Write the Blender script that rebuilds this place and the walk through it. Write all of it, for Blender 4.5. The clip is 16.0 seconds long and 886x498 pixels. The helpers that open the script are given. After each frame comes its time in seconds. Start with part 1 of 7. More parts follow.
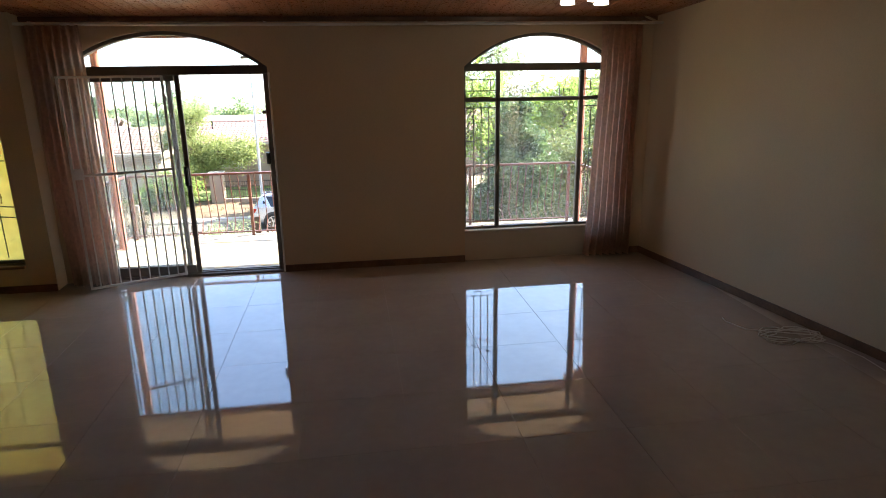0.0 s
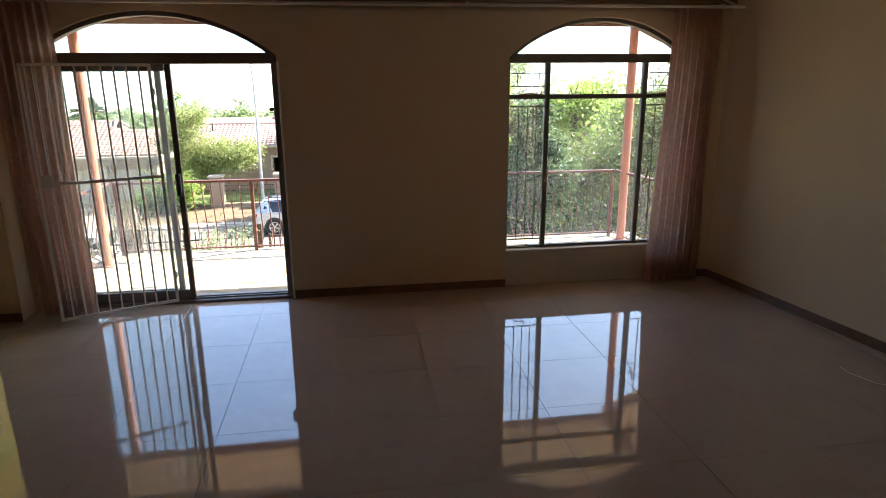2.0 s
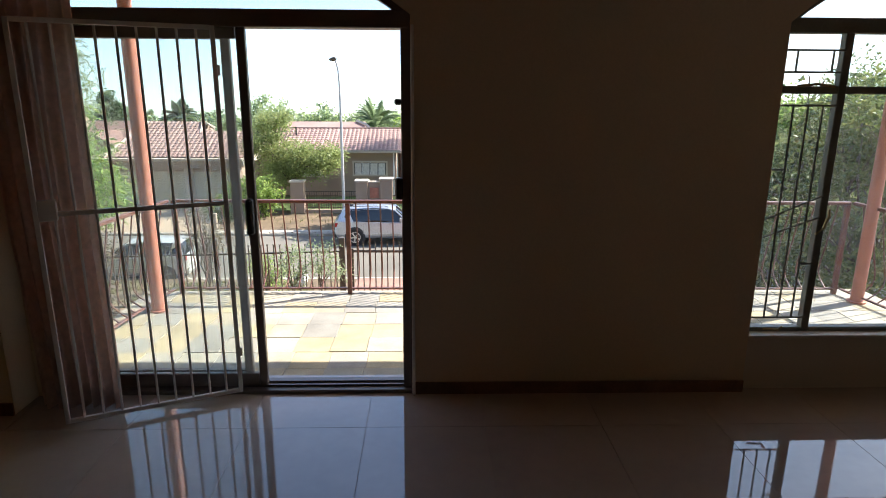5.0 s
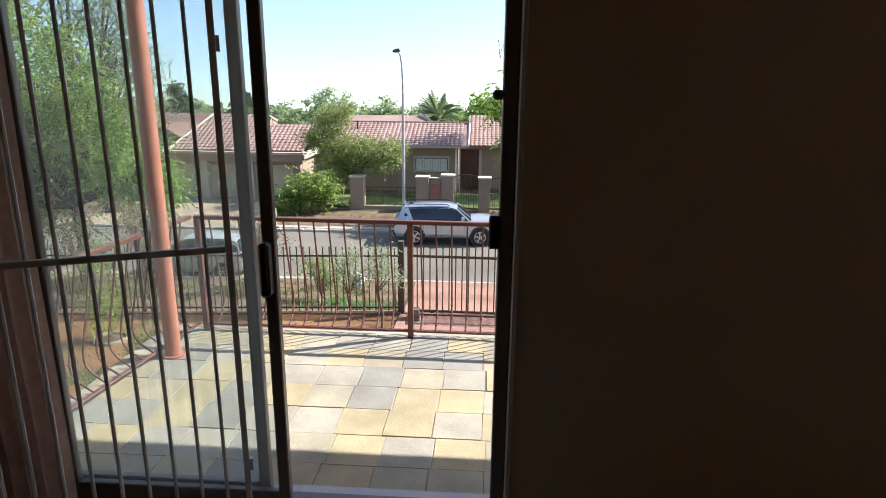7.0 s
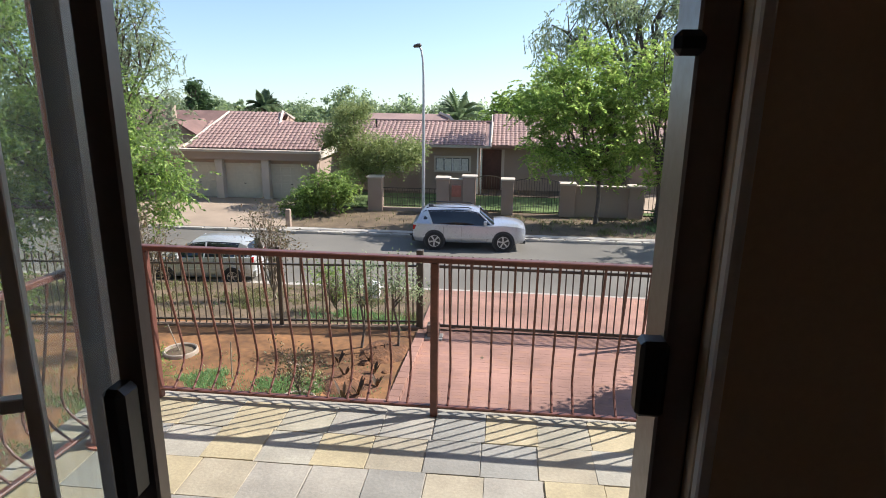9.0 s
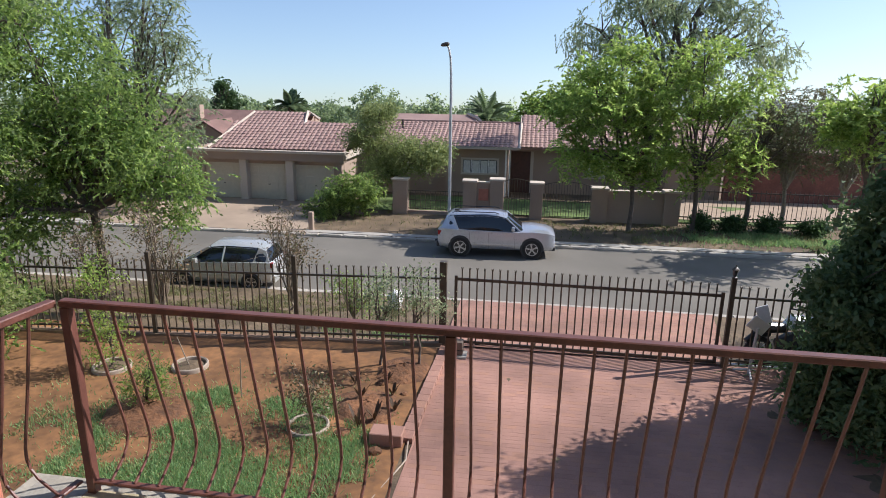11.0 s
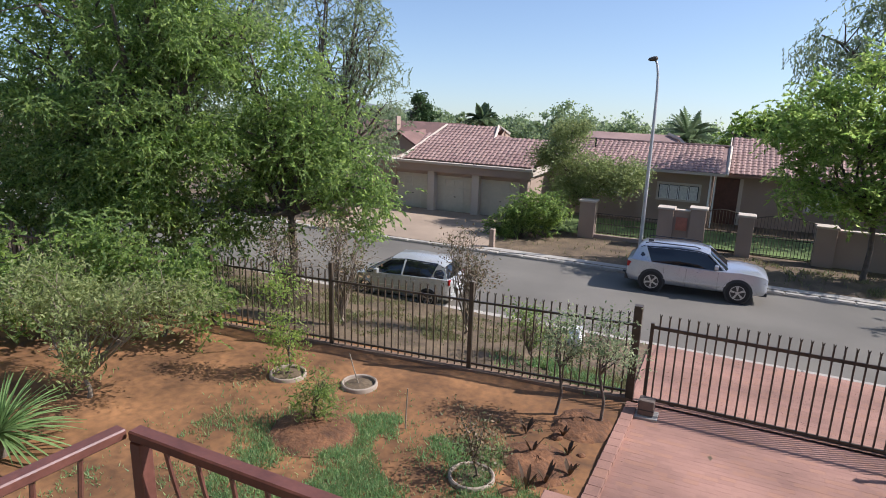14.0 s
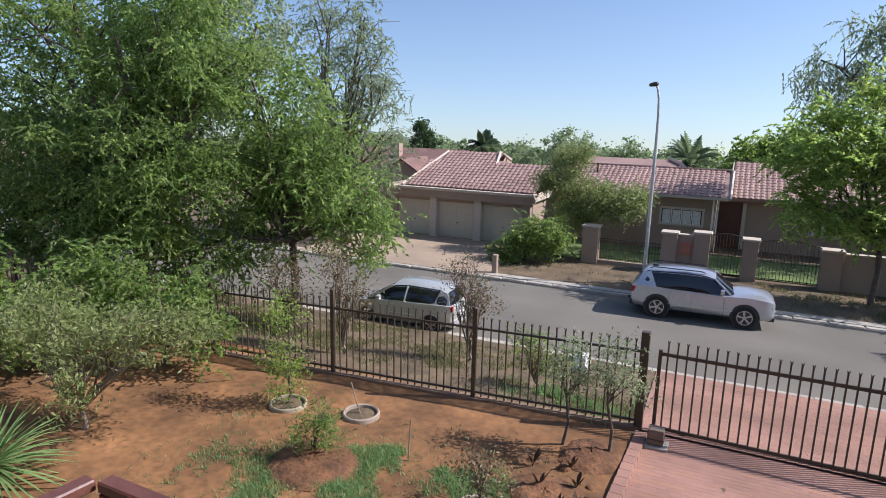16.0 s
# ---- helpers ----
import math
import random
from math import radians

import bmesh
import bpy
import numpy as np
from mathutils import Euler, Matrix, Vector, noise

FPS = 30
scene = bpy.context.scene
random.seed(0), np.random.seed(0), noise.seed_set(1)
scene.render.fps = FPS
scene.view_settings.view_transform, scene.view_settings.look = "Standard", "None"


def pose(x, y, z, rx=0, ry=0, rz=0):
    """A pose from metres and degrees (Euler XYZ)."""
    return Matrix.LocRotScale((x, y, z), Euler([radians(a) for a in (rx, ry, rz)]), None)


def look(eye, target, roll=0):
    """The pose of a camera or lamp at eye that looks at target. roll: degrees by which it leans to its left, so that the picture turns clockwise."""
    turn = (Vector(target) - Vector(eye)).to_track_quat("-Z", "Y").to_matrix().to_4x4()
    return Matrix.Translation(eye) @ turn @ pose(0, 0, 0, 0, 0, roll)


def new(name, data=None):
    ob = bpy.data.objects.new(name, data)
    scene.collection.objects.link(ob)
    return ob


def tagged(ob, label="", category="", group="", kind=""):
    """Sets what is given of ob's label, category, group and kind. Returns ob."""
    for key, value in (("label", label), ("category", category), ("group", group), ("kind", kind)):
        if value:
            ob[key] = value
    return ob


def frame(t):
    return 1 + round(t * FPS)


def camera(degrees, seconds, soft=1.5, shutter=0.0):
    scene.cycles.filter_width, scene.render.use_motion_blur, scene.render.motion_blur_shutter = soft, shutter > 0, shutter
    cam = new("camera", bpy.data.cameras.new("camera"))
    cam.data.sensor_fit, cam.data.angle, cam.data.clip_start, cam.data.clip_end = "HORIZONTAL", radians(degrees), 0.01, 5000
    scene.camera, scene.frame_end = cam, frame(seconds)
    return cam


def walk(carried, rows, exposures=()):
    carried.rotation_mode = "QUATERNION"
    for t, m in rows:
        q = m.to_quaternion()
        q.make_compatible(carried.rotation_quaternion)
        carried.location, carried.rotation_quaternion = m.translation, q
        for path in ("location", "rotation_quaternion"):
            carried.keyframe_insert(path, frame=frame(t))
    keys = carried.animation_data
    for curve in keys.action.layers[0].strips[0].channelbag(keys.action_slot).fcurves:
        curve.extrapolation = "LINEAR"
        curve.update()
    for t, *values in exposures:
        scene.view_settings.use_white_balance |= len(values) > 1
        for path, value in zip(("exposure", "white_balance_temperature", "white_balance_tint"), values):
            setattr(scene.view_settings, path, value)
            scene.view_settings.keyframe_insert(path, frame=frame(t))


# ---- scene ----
cam = camera(70.7, 16.0, soft=0.95)
PATH = [
    (0, (0.511, 0.663, 1.947), (0.791, 2.569, 1.412), -0.8),
    (0.5, (0.509, 0.872, 1.935), (0.797, 2.779, 1.403), -0.8),
    (1, (0.481, 1.111, 1.907), (0.772, 3.017, 1.376), -0.7),
    (1.5, (0.405, 1.384, 1.875), (0.699, 3.292, 1.352), -0.5),
    (2, (0.322, 1.707, 1.847), (0.604, 3.617, 1.325), -0.4),
    (2.5, (0.255, 2.012, 1.823), (0.491, 3.93, 1.309), -0.3),
    (3, (0.156, 2.355, 1.8), (0.349, 4.279, 1.292), -0.1),
    (3.5, (0.093, 2.72, 1.765), (0.258, 4.648, 1.259), -0.0),
    (4, (0.037, 3.112, 1.763), (0.156, 5.042, 1.253), 0.1),
    (4.5, (-0.049, 3.472, 1.724), (0.018, 5.405, 1.218), 0.2),
    (4.7, (-0.093, 3.602, 1.708), (-0.027, 5.538, 1.211), 0.3),
    (7, (-0.327, 5.034, 1.666), (-0.454, 6.962, 1.148), 0.5),
    (7.5, (-0.359, 5.377, 1.631), (-0.518, 7.303, 1.114), 0.4),
    (8, (-0.431, 5.647, 1.636), (-0.609, 7.57, 1.115), 0.5),
    (8.5, (-0.468, 5.95, 1.615), (-0.652, 7.872, 1.092), 0.35),
    (9, (-0.505, 6.257, 1.58), (-0.691, 8.179, 1.058), 0.7),
    (11.5, (-0.62, 7.312, 1.594), (-0.928, 9.216, 1.067), 0.8),
    (12, (-0.71, 7.516, 1.596), (-1.065, 9.412, 1.067), 0.9),
    (12.5, (-0.804, 7.722, 1.588), (-1.228, 9.606, 1.069), 1.1),
    (13, (-0.91, 7.942, 1.584), (-1.472, 9.791, 1.07), 1.2),
    (13.5, (-0.952, 8.074, 1.602), (-1.704, 9.856, 1.095), 1.7),
    (14, (-1.055, 8.19, 1.602), (-1.864, 9.951, 1.109), 1.8),
    (14.5, (-1.126, 8.249, 1.59), (-1.949, 10.009, 1.118), 1.7),
    (15, (-1.105, 8.262, 1.604), (-1.935, 10.023, 1.147), 1.5),
    (15.5, (-1.107, 8.29, 1.593), (-1.936, 10.058, 1.157), 1.4),
    (16, (-1.127, 8.321, 1.564), (-1.953, 10.096, 1.152), 1.4),
]
# seconds, stops, kelvin, tint
EXPOSURES = [(0.0, 2.85, 6700, 10), (2.0, 2.65, 6850, 10), (3.0, 2.3, 6800, 10), (4.5, 1.75, 6600, 10), (7.0, 1.15, 6400, 10), (9.0, 0.75, 6280, 11), (11.5, 0.34, 6150, 14), (16.0, 0.34, 6060, 16)]
walk(cam, [(t, look(eye, target, roll)) for t, eye, target, roll in PATH], EXPOSURES)

# ---- world, sun ----
TO_SUN = Vector((1.05, 0.42, 1.0)).normalized()
world = bpy.data.worlds.new("sky")
scene.world = world
world.use_nodes = True
wn = world.node_tree
sky = wn.nodes.new("ShaderNodeTexSky")
sky.sky_type = 'NISHITA'
sky.sun_disc = False
sky.sun_elevation = math.asin(TO_SUN.z)
sky.sun_rotation = math.atan2(TO_SUN.x, TO_SUN.y)
sky.air_density, sky.dust_density, sky.ozone_density = 1.0, 0.9, 2.0
# the street looks over falling land: the sky's own horizon lies a little under eye level
wtc, wadd = wn.nodes.new("ShaderNodeTexCoord"), wn.nodes.new("ShaderNodeVectorMath")
wadd.operation = 'ADD'
wadd.inputs[1].default_value = (0, 0, 0.085)
wn.links.new(wtc.outputs["Generated"], wadd.inputs[0])
wn.links.new(wadd.outputs[0], sky.inputs[0])
wn.links.new(sky.outputs[0], wn.nodes["Background"].inputs[0])
wn.nodes["Background"].inputs[1].default_value = 0.13
sun_data = bpy.data.lights.new("sun", 'SUN')
sun_data.energy, sun_data.angle, sun_data.color = 5.0, radians(0.5), (1.0, 0.96, 0.91)
new("sun", sun_data).matrix_world = look(TO_SUN * 60, (0, 0, 0))

# ---- mesh helpers ----
def box(bm, x0, x1, y0, y1, z0, z1, m=None):
    vs = [bm.verts.new(Vector(c) if m is None else m @ Vector(c)) for c in
          ((x0, y0, z0), (x1, y0, z0), (x1, y1, z0), (x0, y1, z0), (x0, y0, z1), (x1, y0, z1), (x1, y1, z1), (x0, y1, z1))]
    for f in ((0, 3, 2, 1), (4, 5, 6, 7), (0, 1, 5, 4), (1, 2, 6, 5), (2, 3, 7, 6), (3, 0, 4, 7)):
        bm.faces.new([vs[i] for i in f])


def tube(bm, pts, radii, sides=6, caps=True):
    """A tapered tube through the points."""
    pts = [Vector(p) for p in pts]
    if not hasattr(radii, "__len__"):
        radii = [radii] * len(pts)
    rings = []
    for i, p in enumerate(pts):
        d = (pts[min(i + 1, len(pts) - 1)] - pts[max(i - 1, 0)]).normalized()
        a = d.cross(Vector((0, 0, 1)) if abs(d.z) < 0.9 else Vector((1, 0, 0))).normalized()
        b = d.cross(a)
        rings.append([bm.verts.new(p + (a * math.cos(2 * math.pi * k / sides) + b * math.sin(2 * math.pi * k / sides)) * radii[i])
                      for k in range(sides)])
    for r0, r1 in zip(rings, rings[1:]):
        for k in range(sides):
            f = bm.faces.new((r0[k], r0[(k + 1) % sides], r1[(k + 1) % sides], r1[k]))
            f.smooth = sides > 4
    if caps:
        bm.faces.new(rings[0])
        bm.faces.new(rings[-1][::-1])


def lathe(bm, prof, sides=16, m=None, close=False):
    """Turns a profile of (radius, z) round z."""
    rings = []
    for r, z in prof:
        ring = []
        for k in range(sides):
            a = 2 * math.pi * k / sides
            c = Vector((r * math.cos(a), r * math.sin(a), z))
            ring.append(bm.verts.new(c if m is None else m @ c))
        rings.append(ring)
    pairs = list(zip(rings, rings[1:])) + ([(rings[-1], rings[0])] if close else [])
    for r0, r1 in pairs:
        for k in range(sides):
            f = bm.faces.new((r0[k], r0[(k + 1) % sides], r1[(k + 1) % sides], r1[k]))
            f.smooth = True
    if not close:
        bm.faces.new(rings[0][::-1])
        bm.faces.new(rings[-1])


def mesh_of(name, bm, material):
    bmesh.ops.recalc_face_normals(bm, faces=bm.faces)
    me = bpy.data.meshes.new(name)
    bm.to_mesh(me)
    bm.free()
    if material:
        me.materials.append(material)
    return me


def part(name, bm, material, parent, label="", sharp=35):
    me = bm if isinstance(bm, bpy.types.Mesh) else mesh_of(name, bm, material)
    if sharp and any(p.use_smooth for p in me.polygons):
        me.set_sharp_from_angle(angle=radians(sharp))
    ob = new(name, me)
    if parent:
        ob.parent = parent
    if label:
        tagged(ob, label)
    return ob


def empty(name, at, label, category, group="", turn=0):
    ob = new(name)
    ob.empty_display_size = 0.1
    ob.matrix_world = pose(*at, 0, 0, turn)
    return tagged(ob, label, category, group)


def setting(name, bm, material, label="", category=""):
    ob = part(name, bm, material, None)
    return tagged(ob, label, category, kind="structure")


def bevelled(bm, w, segs=2):
    bmesh.ops.bevel(bm, geom=[e for e in bm.edges], offset=w, segments=segs, affect='EDGES', profile=0.6, clamp_overlap=True)


def raw_mesh(name, verts, faces, material):
    me = bpy.data.meshes.new(name)
    me.from_pydata(verts, [], faces)
    me.materials.append(material)
    return me


def bulk_mesh(name, verts, per, material):
    """A mesh of many alike faces with per corners each, from an array of corners."""
    verts = np.asarray(verts, dtype=np.float32).reshape(-1, 3)
    n = len(verts) // per
    me = bpy.data.meshes.new(name)
    me.vertices.add(len(verts))
    me.vertices.foreach_set("co", verts.ravel())
    me.loops.add(len(verts))
    me.loops.foreach_set("vertex_index", np.arange(len(verts), dtype=np.int32))
    me.polygons.add(n)
    me.polygons.foreach_set("loop_start", np.arange(n, dtype=np.int32) * per)
    me.polygons.foreach_set("loop_total", np.full(n, per, dtype=np.int32))
    me.update(calc_edges=True)
    me.materials.append(material)
    return me

# ---- materials ----
def mat(name, colour, rough=0.6, metal=0.0, vary=0.15, scale=6.0, grain=60.0, bump=0.1, spec=0.5, random_by=None,
        tints=(), depth=0.004, coat=0.0):
    """A painted, stone or metal surface: two scales of colour variation, a fine bump, and a tint for each piece or island."""
    m = bpy.data.materials.new(name)
    m.use_nodes = True
    nt = m.node_tree
    p = nt.nodes["Principled BSDF"]
    tc = nt.nodes.new("ShaderNodeTexCoord")
    big, fine = nt.nodes.new("ShaderNodeTexNoise"), nt.nodes.new("ShaderNodeTexNoise")
    geo = nt.nodes.new("ShaderNodeNewGeometry")
    for n, sc, det in ((big, scale, 5.0), (fine, grain, 4.0)):
        n.inputs["Scale"].default_value = sc
        n.inputs["Detail"].default_value = det
        nt.links.new(geo.outputs["Position"], n.inputs["Vector"])
    base = (*colour, 1.0)
    col = base
    if tints:
        ramp = nt.nodes.new("ShaderNodeValToRGB")
        ramp.color_ramp.interpolation = 'CONSTANT'
        els = ramp.color_ramp.elements
        els[0].color = base
        els[0].position = 0.0
        els[1].position, els[1].color = 1.0 / (len(tints) + 1), (*tints[0], 1.0)
        for k, t in enumerate(tints[1:], 2):
            e = els.new(k / (len(tints) + 1))
            e.color = (*t, 1.0)
        if random_by == "object":
            src = nt.nodes.new("ShaderNodeObjectInfo").outputs["Random"]
        else:
            src = geo.outputs["Random Per Island"]
        nt.links.new(src, ramp.inputs[0])
        col = ramp.outputs[0]
    def shade(noise_out, lo, hi):
        mr = nt.nodes.new("ShaderNodeMapRange")
        mr.inputs["From Min"].default_value, mr.inputs["From Max"].default_value = 0.3, 0.7
        mr.inputs["To Min"].default_value, mr.inputs["To Max"].default_value = lo, hi
        nt.links.new(noise_out, mr.inputs["Value"])
        return mr.outputs[0]
    def times(c, f):
        n = nt.nodes.new("ShaderNodeVectorMath")
        n.operation = 'SCALE'
        if hasattr(c, "links"):
            nt.links.new(c, n.inputs[0])
        else:
            n.inputs[0].default_value = c[:3]
        nt.links.new(f, n.inputs["Scale"])
        return n.outputs[0]
    col = times(col, shade(big.outputs[0], 1 - vary, 1 + vary * 0.7))
    col = times(col, shade(fine.outputs[0], 1 - vary * 0.6, 1 + vary * 0.5))
    nt.links.new(col, p.inputs["Base Color"])
    nt.links.new(shade(fine.outputs[0], max(0.02, rough * 0.85), min(1.0, rough * 1.15)), p.inputs["Roughness"])
    p.inputs["Metallic"].default_value = metal
    p.inputs["Specular IOR Level"].default_value = spec
    p.inputs["Coat Weight"].default_value = coat
    p.inputs["Coat Roughness"].default_value = 0.05
    if bump:
        b = nt.nodes.new("ShaderNodeBump")
        b.inputs["Strength"].default_value, b.inputs["Distance"].default_value = bump, depth
        nt.links.new(fine.outputs[0], b.inputs["Height"])
        nt.links.new(b.outputs[0], p.inputs["Normal"])
    return m


def leaf_mat(name, colour, tints, through_light=0.45):
    m = mat(name, colour, rough=0.5, vary=0.2, scale=1.2, grain=30, bump=0, spec=0.3, tints=tints)
    nt = m.node_tree
    p = nt.nodes["Principled BSDF"]
    tr = nt.nodes.new("ShaderNodeBsdfTranslucent")
    mx = nt.nodes.new("ShaderNodeMixShader")
    mx.inputs[0].default_value = through_light
    src = p.inputs["Base Color"].links[0].from_socket
    nt.links.new(src, tr.inputs["Color"])
    nt.links.new(p.outputs[0], mx.inputs[1])
    nt.links.new(tr.outputs[0], mx.inputs[2])
    nt.links.new(mx.outputs[0], nt.nodes["Material Output"].inputs["Surface"])
    return m


def glass_mat(name, tint=(1, 1, 1), haze=0.0, dust_tint=(0.8, 0.8, 0.78)):
    m = bpy.data.materials.new(name)
    m.use_nodes = True
    nt = m.node_tree
    nt.nodes.remove(nt.nodes["Principled BSDF"])
    clear, gloss, mx = (nt.nodes.new(k) for k in ("ShaderNodeBsdfTransparent", "ShaderNodeBsdfGlossy", "ShaderNodeMixShader"))
    facing = nt.nodes.new("ShaderNodeLayerWeight")
    facing.inputs[0].default_value = 0.5
    power, fres = nt.nodes.new("ShaderNodeMath"), nt.nodes.new("ShaderNodeMath")
    power.operation, fres.operation = 'POWER', 'MULTIPLY_ADD'
    power.inputs[1].default_value = 4.0
    fres.inputs[1].default_value, fres.inputs[2].default_value = 0.85, 0.035
    nt.links.new(facing.outputs["Facing"], power.inputs[0])
    nt.links.new(power.outputs[0], fres.inputs[0])
    clear.inputs[0].default_value = (*tint, 1)
    gloss.inputs["Roughness"].default_value = 0.01
    last = clear.outputs[0]
    if haze:
        dust, m2 = nt.nodes.new("ShaderNodeBsdfTranslucent"), nt.nodes.new("ShaderNodeMixShader")
        dust.inputs[0].default_value = (*dust_tint, 1)
        nz = nt.nodes.new("ShaderNodeTexNoise")
        nz.inputs["Scale"].default_value = 3.0
        geo = nt.nodes.new("ShaderNodeNewGeometry")
        nt.links.new(geo.outputs["Position"], nz.inputs["Vector"])
        mul = nt.nodes.new("ShaderNodeMath")
        mul.operation = 'MULTIPLY'
        mul.inputs[1].default_value = haze * 2
        nt.links.new(nz.outputs[0], mul.inputs[0])
        nt.links.new(mul.outputs[0], m2.inputs[0])
        nt.links.new(last, m2.inputs[1])
        nt.links.new(dust.outputs[0], m2.inputs[2])
        last = m2.outputs[0]
    nt.links.new(fres.outputs[0], mx.inputs[0])
    nt.links.new(last, mx.inputs[1])
    nt.links.new(gloss.outputs[0], mx.inputs[2])
    nt.links.new(mx.outputs[0], nt.nodes["Material Output"].inputs["Surface"])
    return m


def cloth_mat(name, colour, through_light=0.5):
    m = leaf_mat(name, colour, (), through_light)
    return m


M_WALL = mat("cream_wall_paint", (0.75, 0.61, 0.43), rough=0.5, vary=0.06, scale=0.8, grain=90, bump=0.15, depth=0.002)
M_PANEL = mat("pale_plaster", (0.70, 0.64, 0.54), rough=0.5, vary=0.06, scale=1.2, grain=90, bump=0.1, depth=0.002)
M_OUTWALL = mat("outside_plaster", (0.55, 0.45, 0.36), rough=0.85, vary=0.1, scale=1, grain=120, bump=0.4)
M_TILE = mat("polished_floor_tile", (0.52, 0.445, 0.385), rough=0.03, vary=0.05, scale=3, grain=14, bump=0.0, spec=1.0, coat=0.45)
M_GROUT = mat("dark_tile_joint", (0.50, 0.43, 0.37), rough=0.8, vary=0.1, bump=0)
M_SKIRT = mat("brown_wood_skirting", (0.21, 0.12, 0.075), rough=0.35, vary=0.25, scale=5, grain=60)
M_CEIL = mat("varnished_pine_ceiling", (0.42, 0.16, 0.065), rough=0.3, vary=0.25, scale=3, grain=40, bump=0.1)
M_STEEL_WIN = mat("grey_green_window_steel", (0.22, 0.21, 0.17), rough=0.45, vary=0.15, bump=0.05)
M_ALU = mat("bronze_grey_aluminium", (0.21, 0.175, 0.15), rough=0.4, metal=0.45, vary=0.1, bump=0.03)
M_WHITE = mat("white_enamel", (0.80, 0.78, 0.74), rough=0.35, vary=0.06, bump=0.05)
M_BLACK = mat("black_plastic", (0.02, 0.02, 0.02), rough=0.4, vary=0.1, bump=0.05)
M_BRASS = mat("dull_brass", (0.45, 0.32, 0.14), rough=0.35, metal=1.0, bump=0.02)
M_GLASS = glass_mat("window_glass", (0.96, 0.98, 0.97), 0.04)
M_YELLOW = glass_mat("yellow_window_glass", (0.95, 0.87, 0.42), 0.8, (0.93, 0.84, 0.40))
M_CURTAIN = cloth_mat("dusty_pink_curtain", (0.80, 0.60, 0.50), 0.65)
M_RAIL = mat("brown_painted_steel", (0.145, 0.058, 0.042), rough=0.42, vary=0.25, scale=8, grain=80, bump=0.12)
M_COLUMN = mat("terracotta_painted_column", (0.45, 0.17, 0.11), rough=0.5, vary=0.15, scale=5, bump=0.1)
M_SLAB = mat("sandstone_paver", (0.36, 0.31, 0.22), rough=0.75, vary=0.2, scale=5, grain=70, bump=0.35, random_by="object",
             tints=((0.39, 0.325, 0.20), (0.275, 0.262, 0.225), (0.365, 0.335, 0.265), (0.33, 0.30, 0.245), (0.255, 0.24, 0.205), (0.41, 0.34, 0.205), (0.35, 0.315, 0.23)))
M_MORTAR = mat("pale_mortar", (0.37, 0.33, 0.26), rough=0.95, vary=0.2, bump=0.3)
M_SOFFIT = mat("pale_soffit_board", (0.66, 0.55, 0.38), rough=0.6, vary=0.08, scale=2, bump=0.05)
M_BEAM = mat("brown_roof_timber", (0.14, 0.055, 0.035), rough=0.5, vary=0.25, scale=6, bump=0.15)
M_SOIL = mat("red_soil", (0.232, 0.110, 0.042), rough=0.92, vary=0.5, scale=0.8, grain=7, bump=0.25, depth=0.03)
M_VERGE = mat("dry_verge_soil", (0.155, 0.108, 0.062), rough=0.95, vary=0.45, scale=1.3, grain=14, bump=0.6, depth=0.03)
M_ASPHALT = mat("worn_asphalt", (0.170, 0.153, 0.124), rough=0.85, vary=0.25, scale=0.3, grain=60, bump=0.4)
M_KERB = mat("concrete_kerb", (0.42, 0.38, 0.32), rough=0.9, vary=0.18, scale=2, grain=40, bump=0.3)
M_BRICK = mat("red_paving_brick", (0.325, 0.176, 0.128), rough=0.85, vary=0.34, scale=0.6, grain=60, bump=0.3,
              tints=((0.34, 0.184, 0.134), (0.305, 0.164, 0.120), (0.33, 0.178, 0.128), (0.345, 0.182, 0.122)))
M_BRICKO = mat("red_paving_brick_single", (0.325, 0.176, 0.128), rough=0.85, vary=0.34, scale=0.6, grain=60, bump=0.3, random_by="object",
              tints=((0.34, 0.184, 0.134), (0.305, 0.164, 0.120), (0.33, 0.178, 0.128), (0.345, 0.182, 0.122)))
M_JOINT = mat("sandy_joint", (0.31, 0.168, 0.122), rough=0.95, vary=0.25, scale=0.5, bump=0.2)
M_FENCE = mat("dark_bronze_palisade", (0.075, 0.055, 0.035), rough=0.45, vary=0.25, scale=6, bump=0.1)
M_HOUSE = mat("taupe_house_plaster", (0.36, 0.265, 0.20), rough=0.9, vary=0.10, scale=0.7, grain=40, bump=0.3)
M_HOUSE_LT = mat("cream_house_trim", (0.53, 0.45, 0.36), rough=0.8, vary=0.08, scale=1, bump=0.2)
M_GARDOOR = mat("cream_garage_door", (0.56, 0.50, 0.38), rough=0.55, vary=0.05, bump=0.1)
M_RTILE = mat("terracotta_roof_tile", (0.31, 0.19, 0.165), rough=0.8, vary=0.18, scale=0.8, grain=20, bump=0.3,
              tints=((0.37, 0.235, 0.195), (0.345, 0.215, 0.178), (0.38, 0.25, 0.208), (0.355, 0.225, 0.188)))
M_RTILEO = mat("terracotta_roof_tile_single", (0.31, 0.19, 0.165), rough=0.8, vary=0.18, scale=0.8, grain=20, bump=0.3, random_by="object",
              tints=((0.37, 0.235, 0.195), (0.345, 0.215, 0.178), (0.38, 0.25, 0.208), (0.355, 0.225, 0.188)))
M_PANE = mat("dark_window_pane", (0.05, 0.055, 0.06), rough=0.06, vary=0.1, bump=0, spec=0.8)
M_DARKDOOR = mat("dark_brown_door", (0.085, 0.035, 0.025), rough=0.5, vary=0.2, bump=0.1)
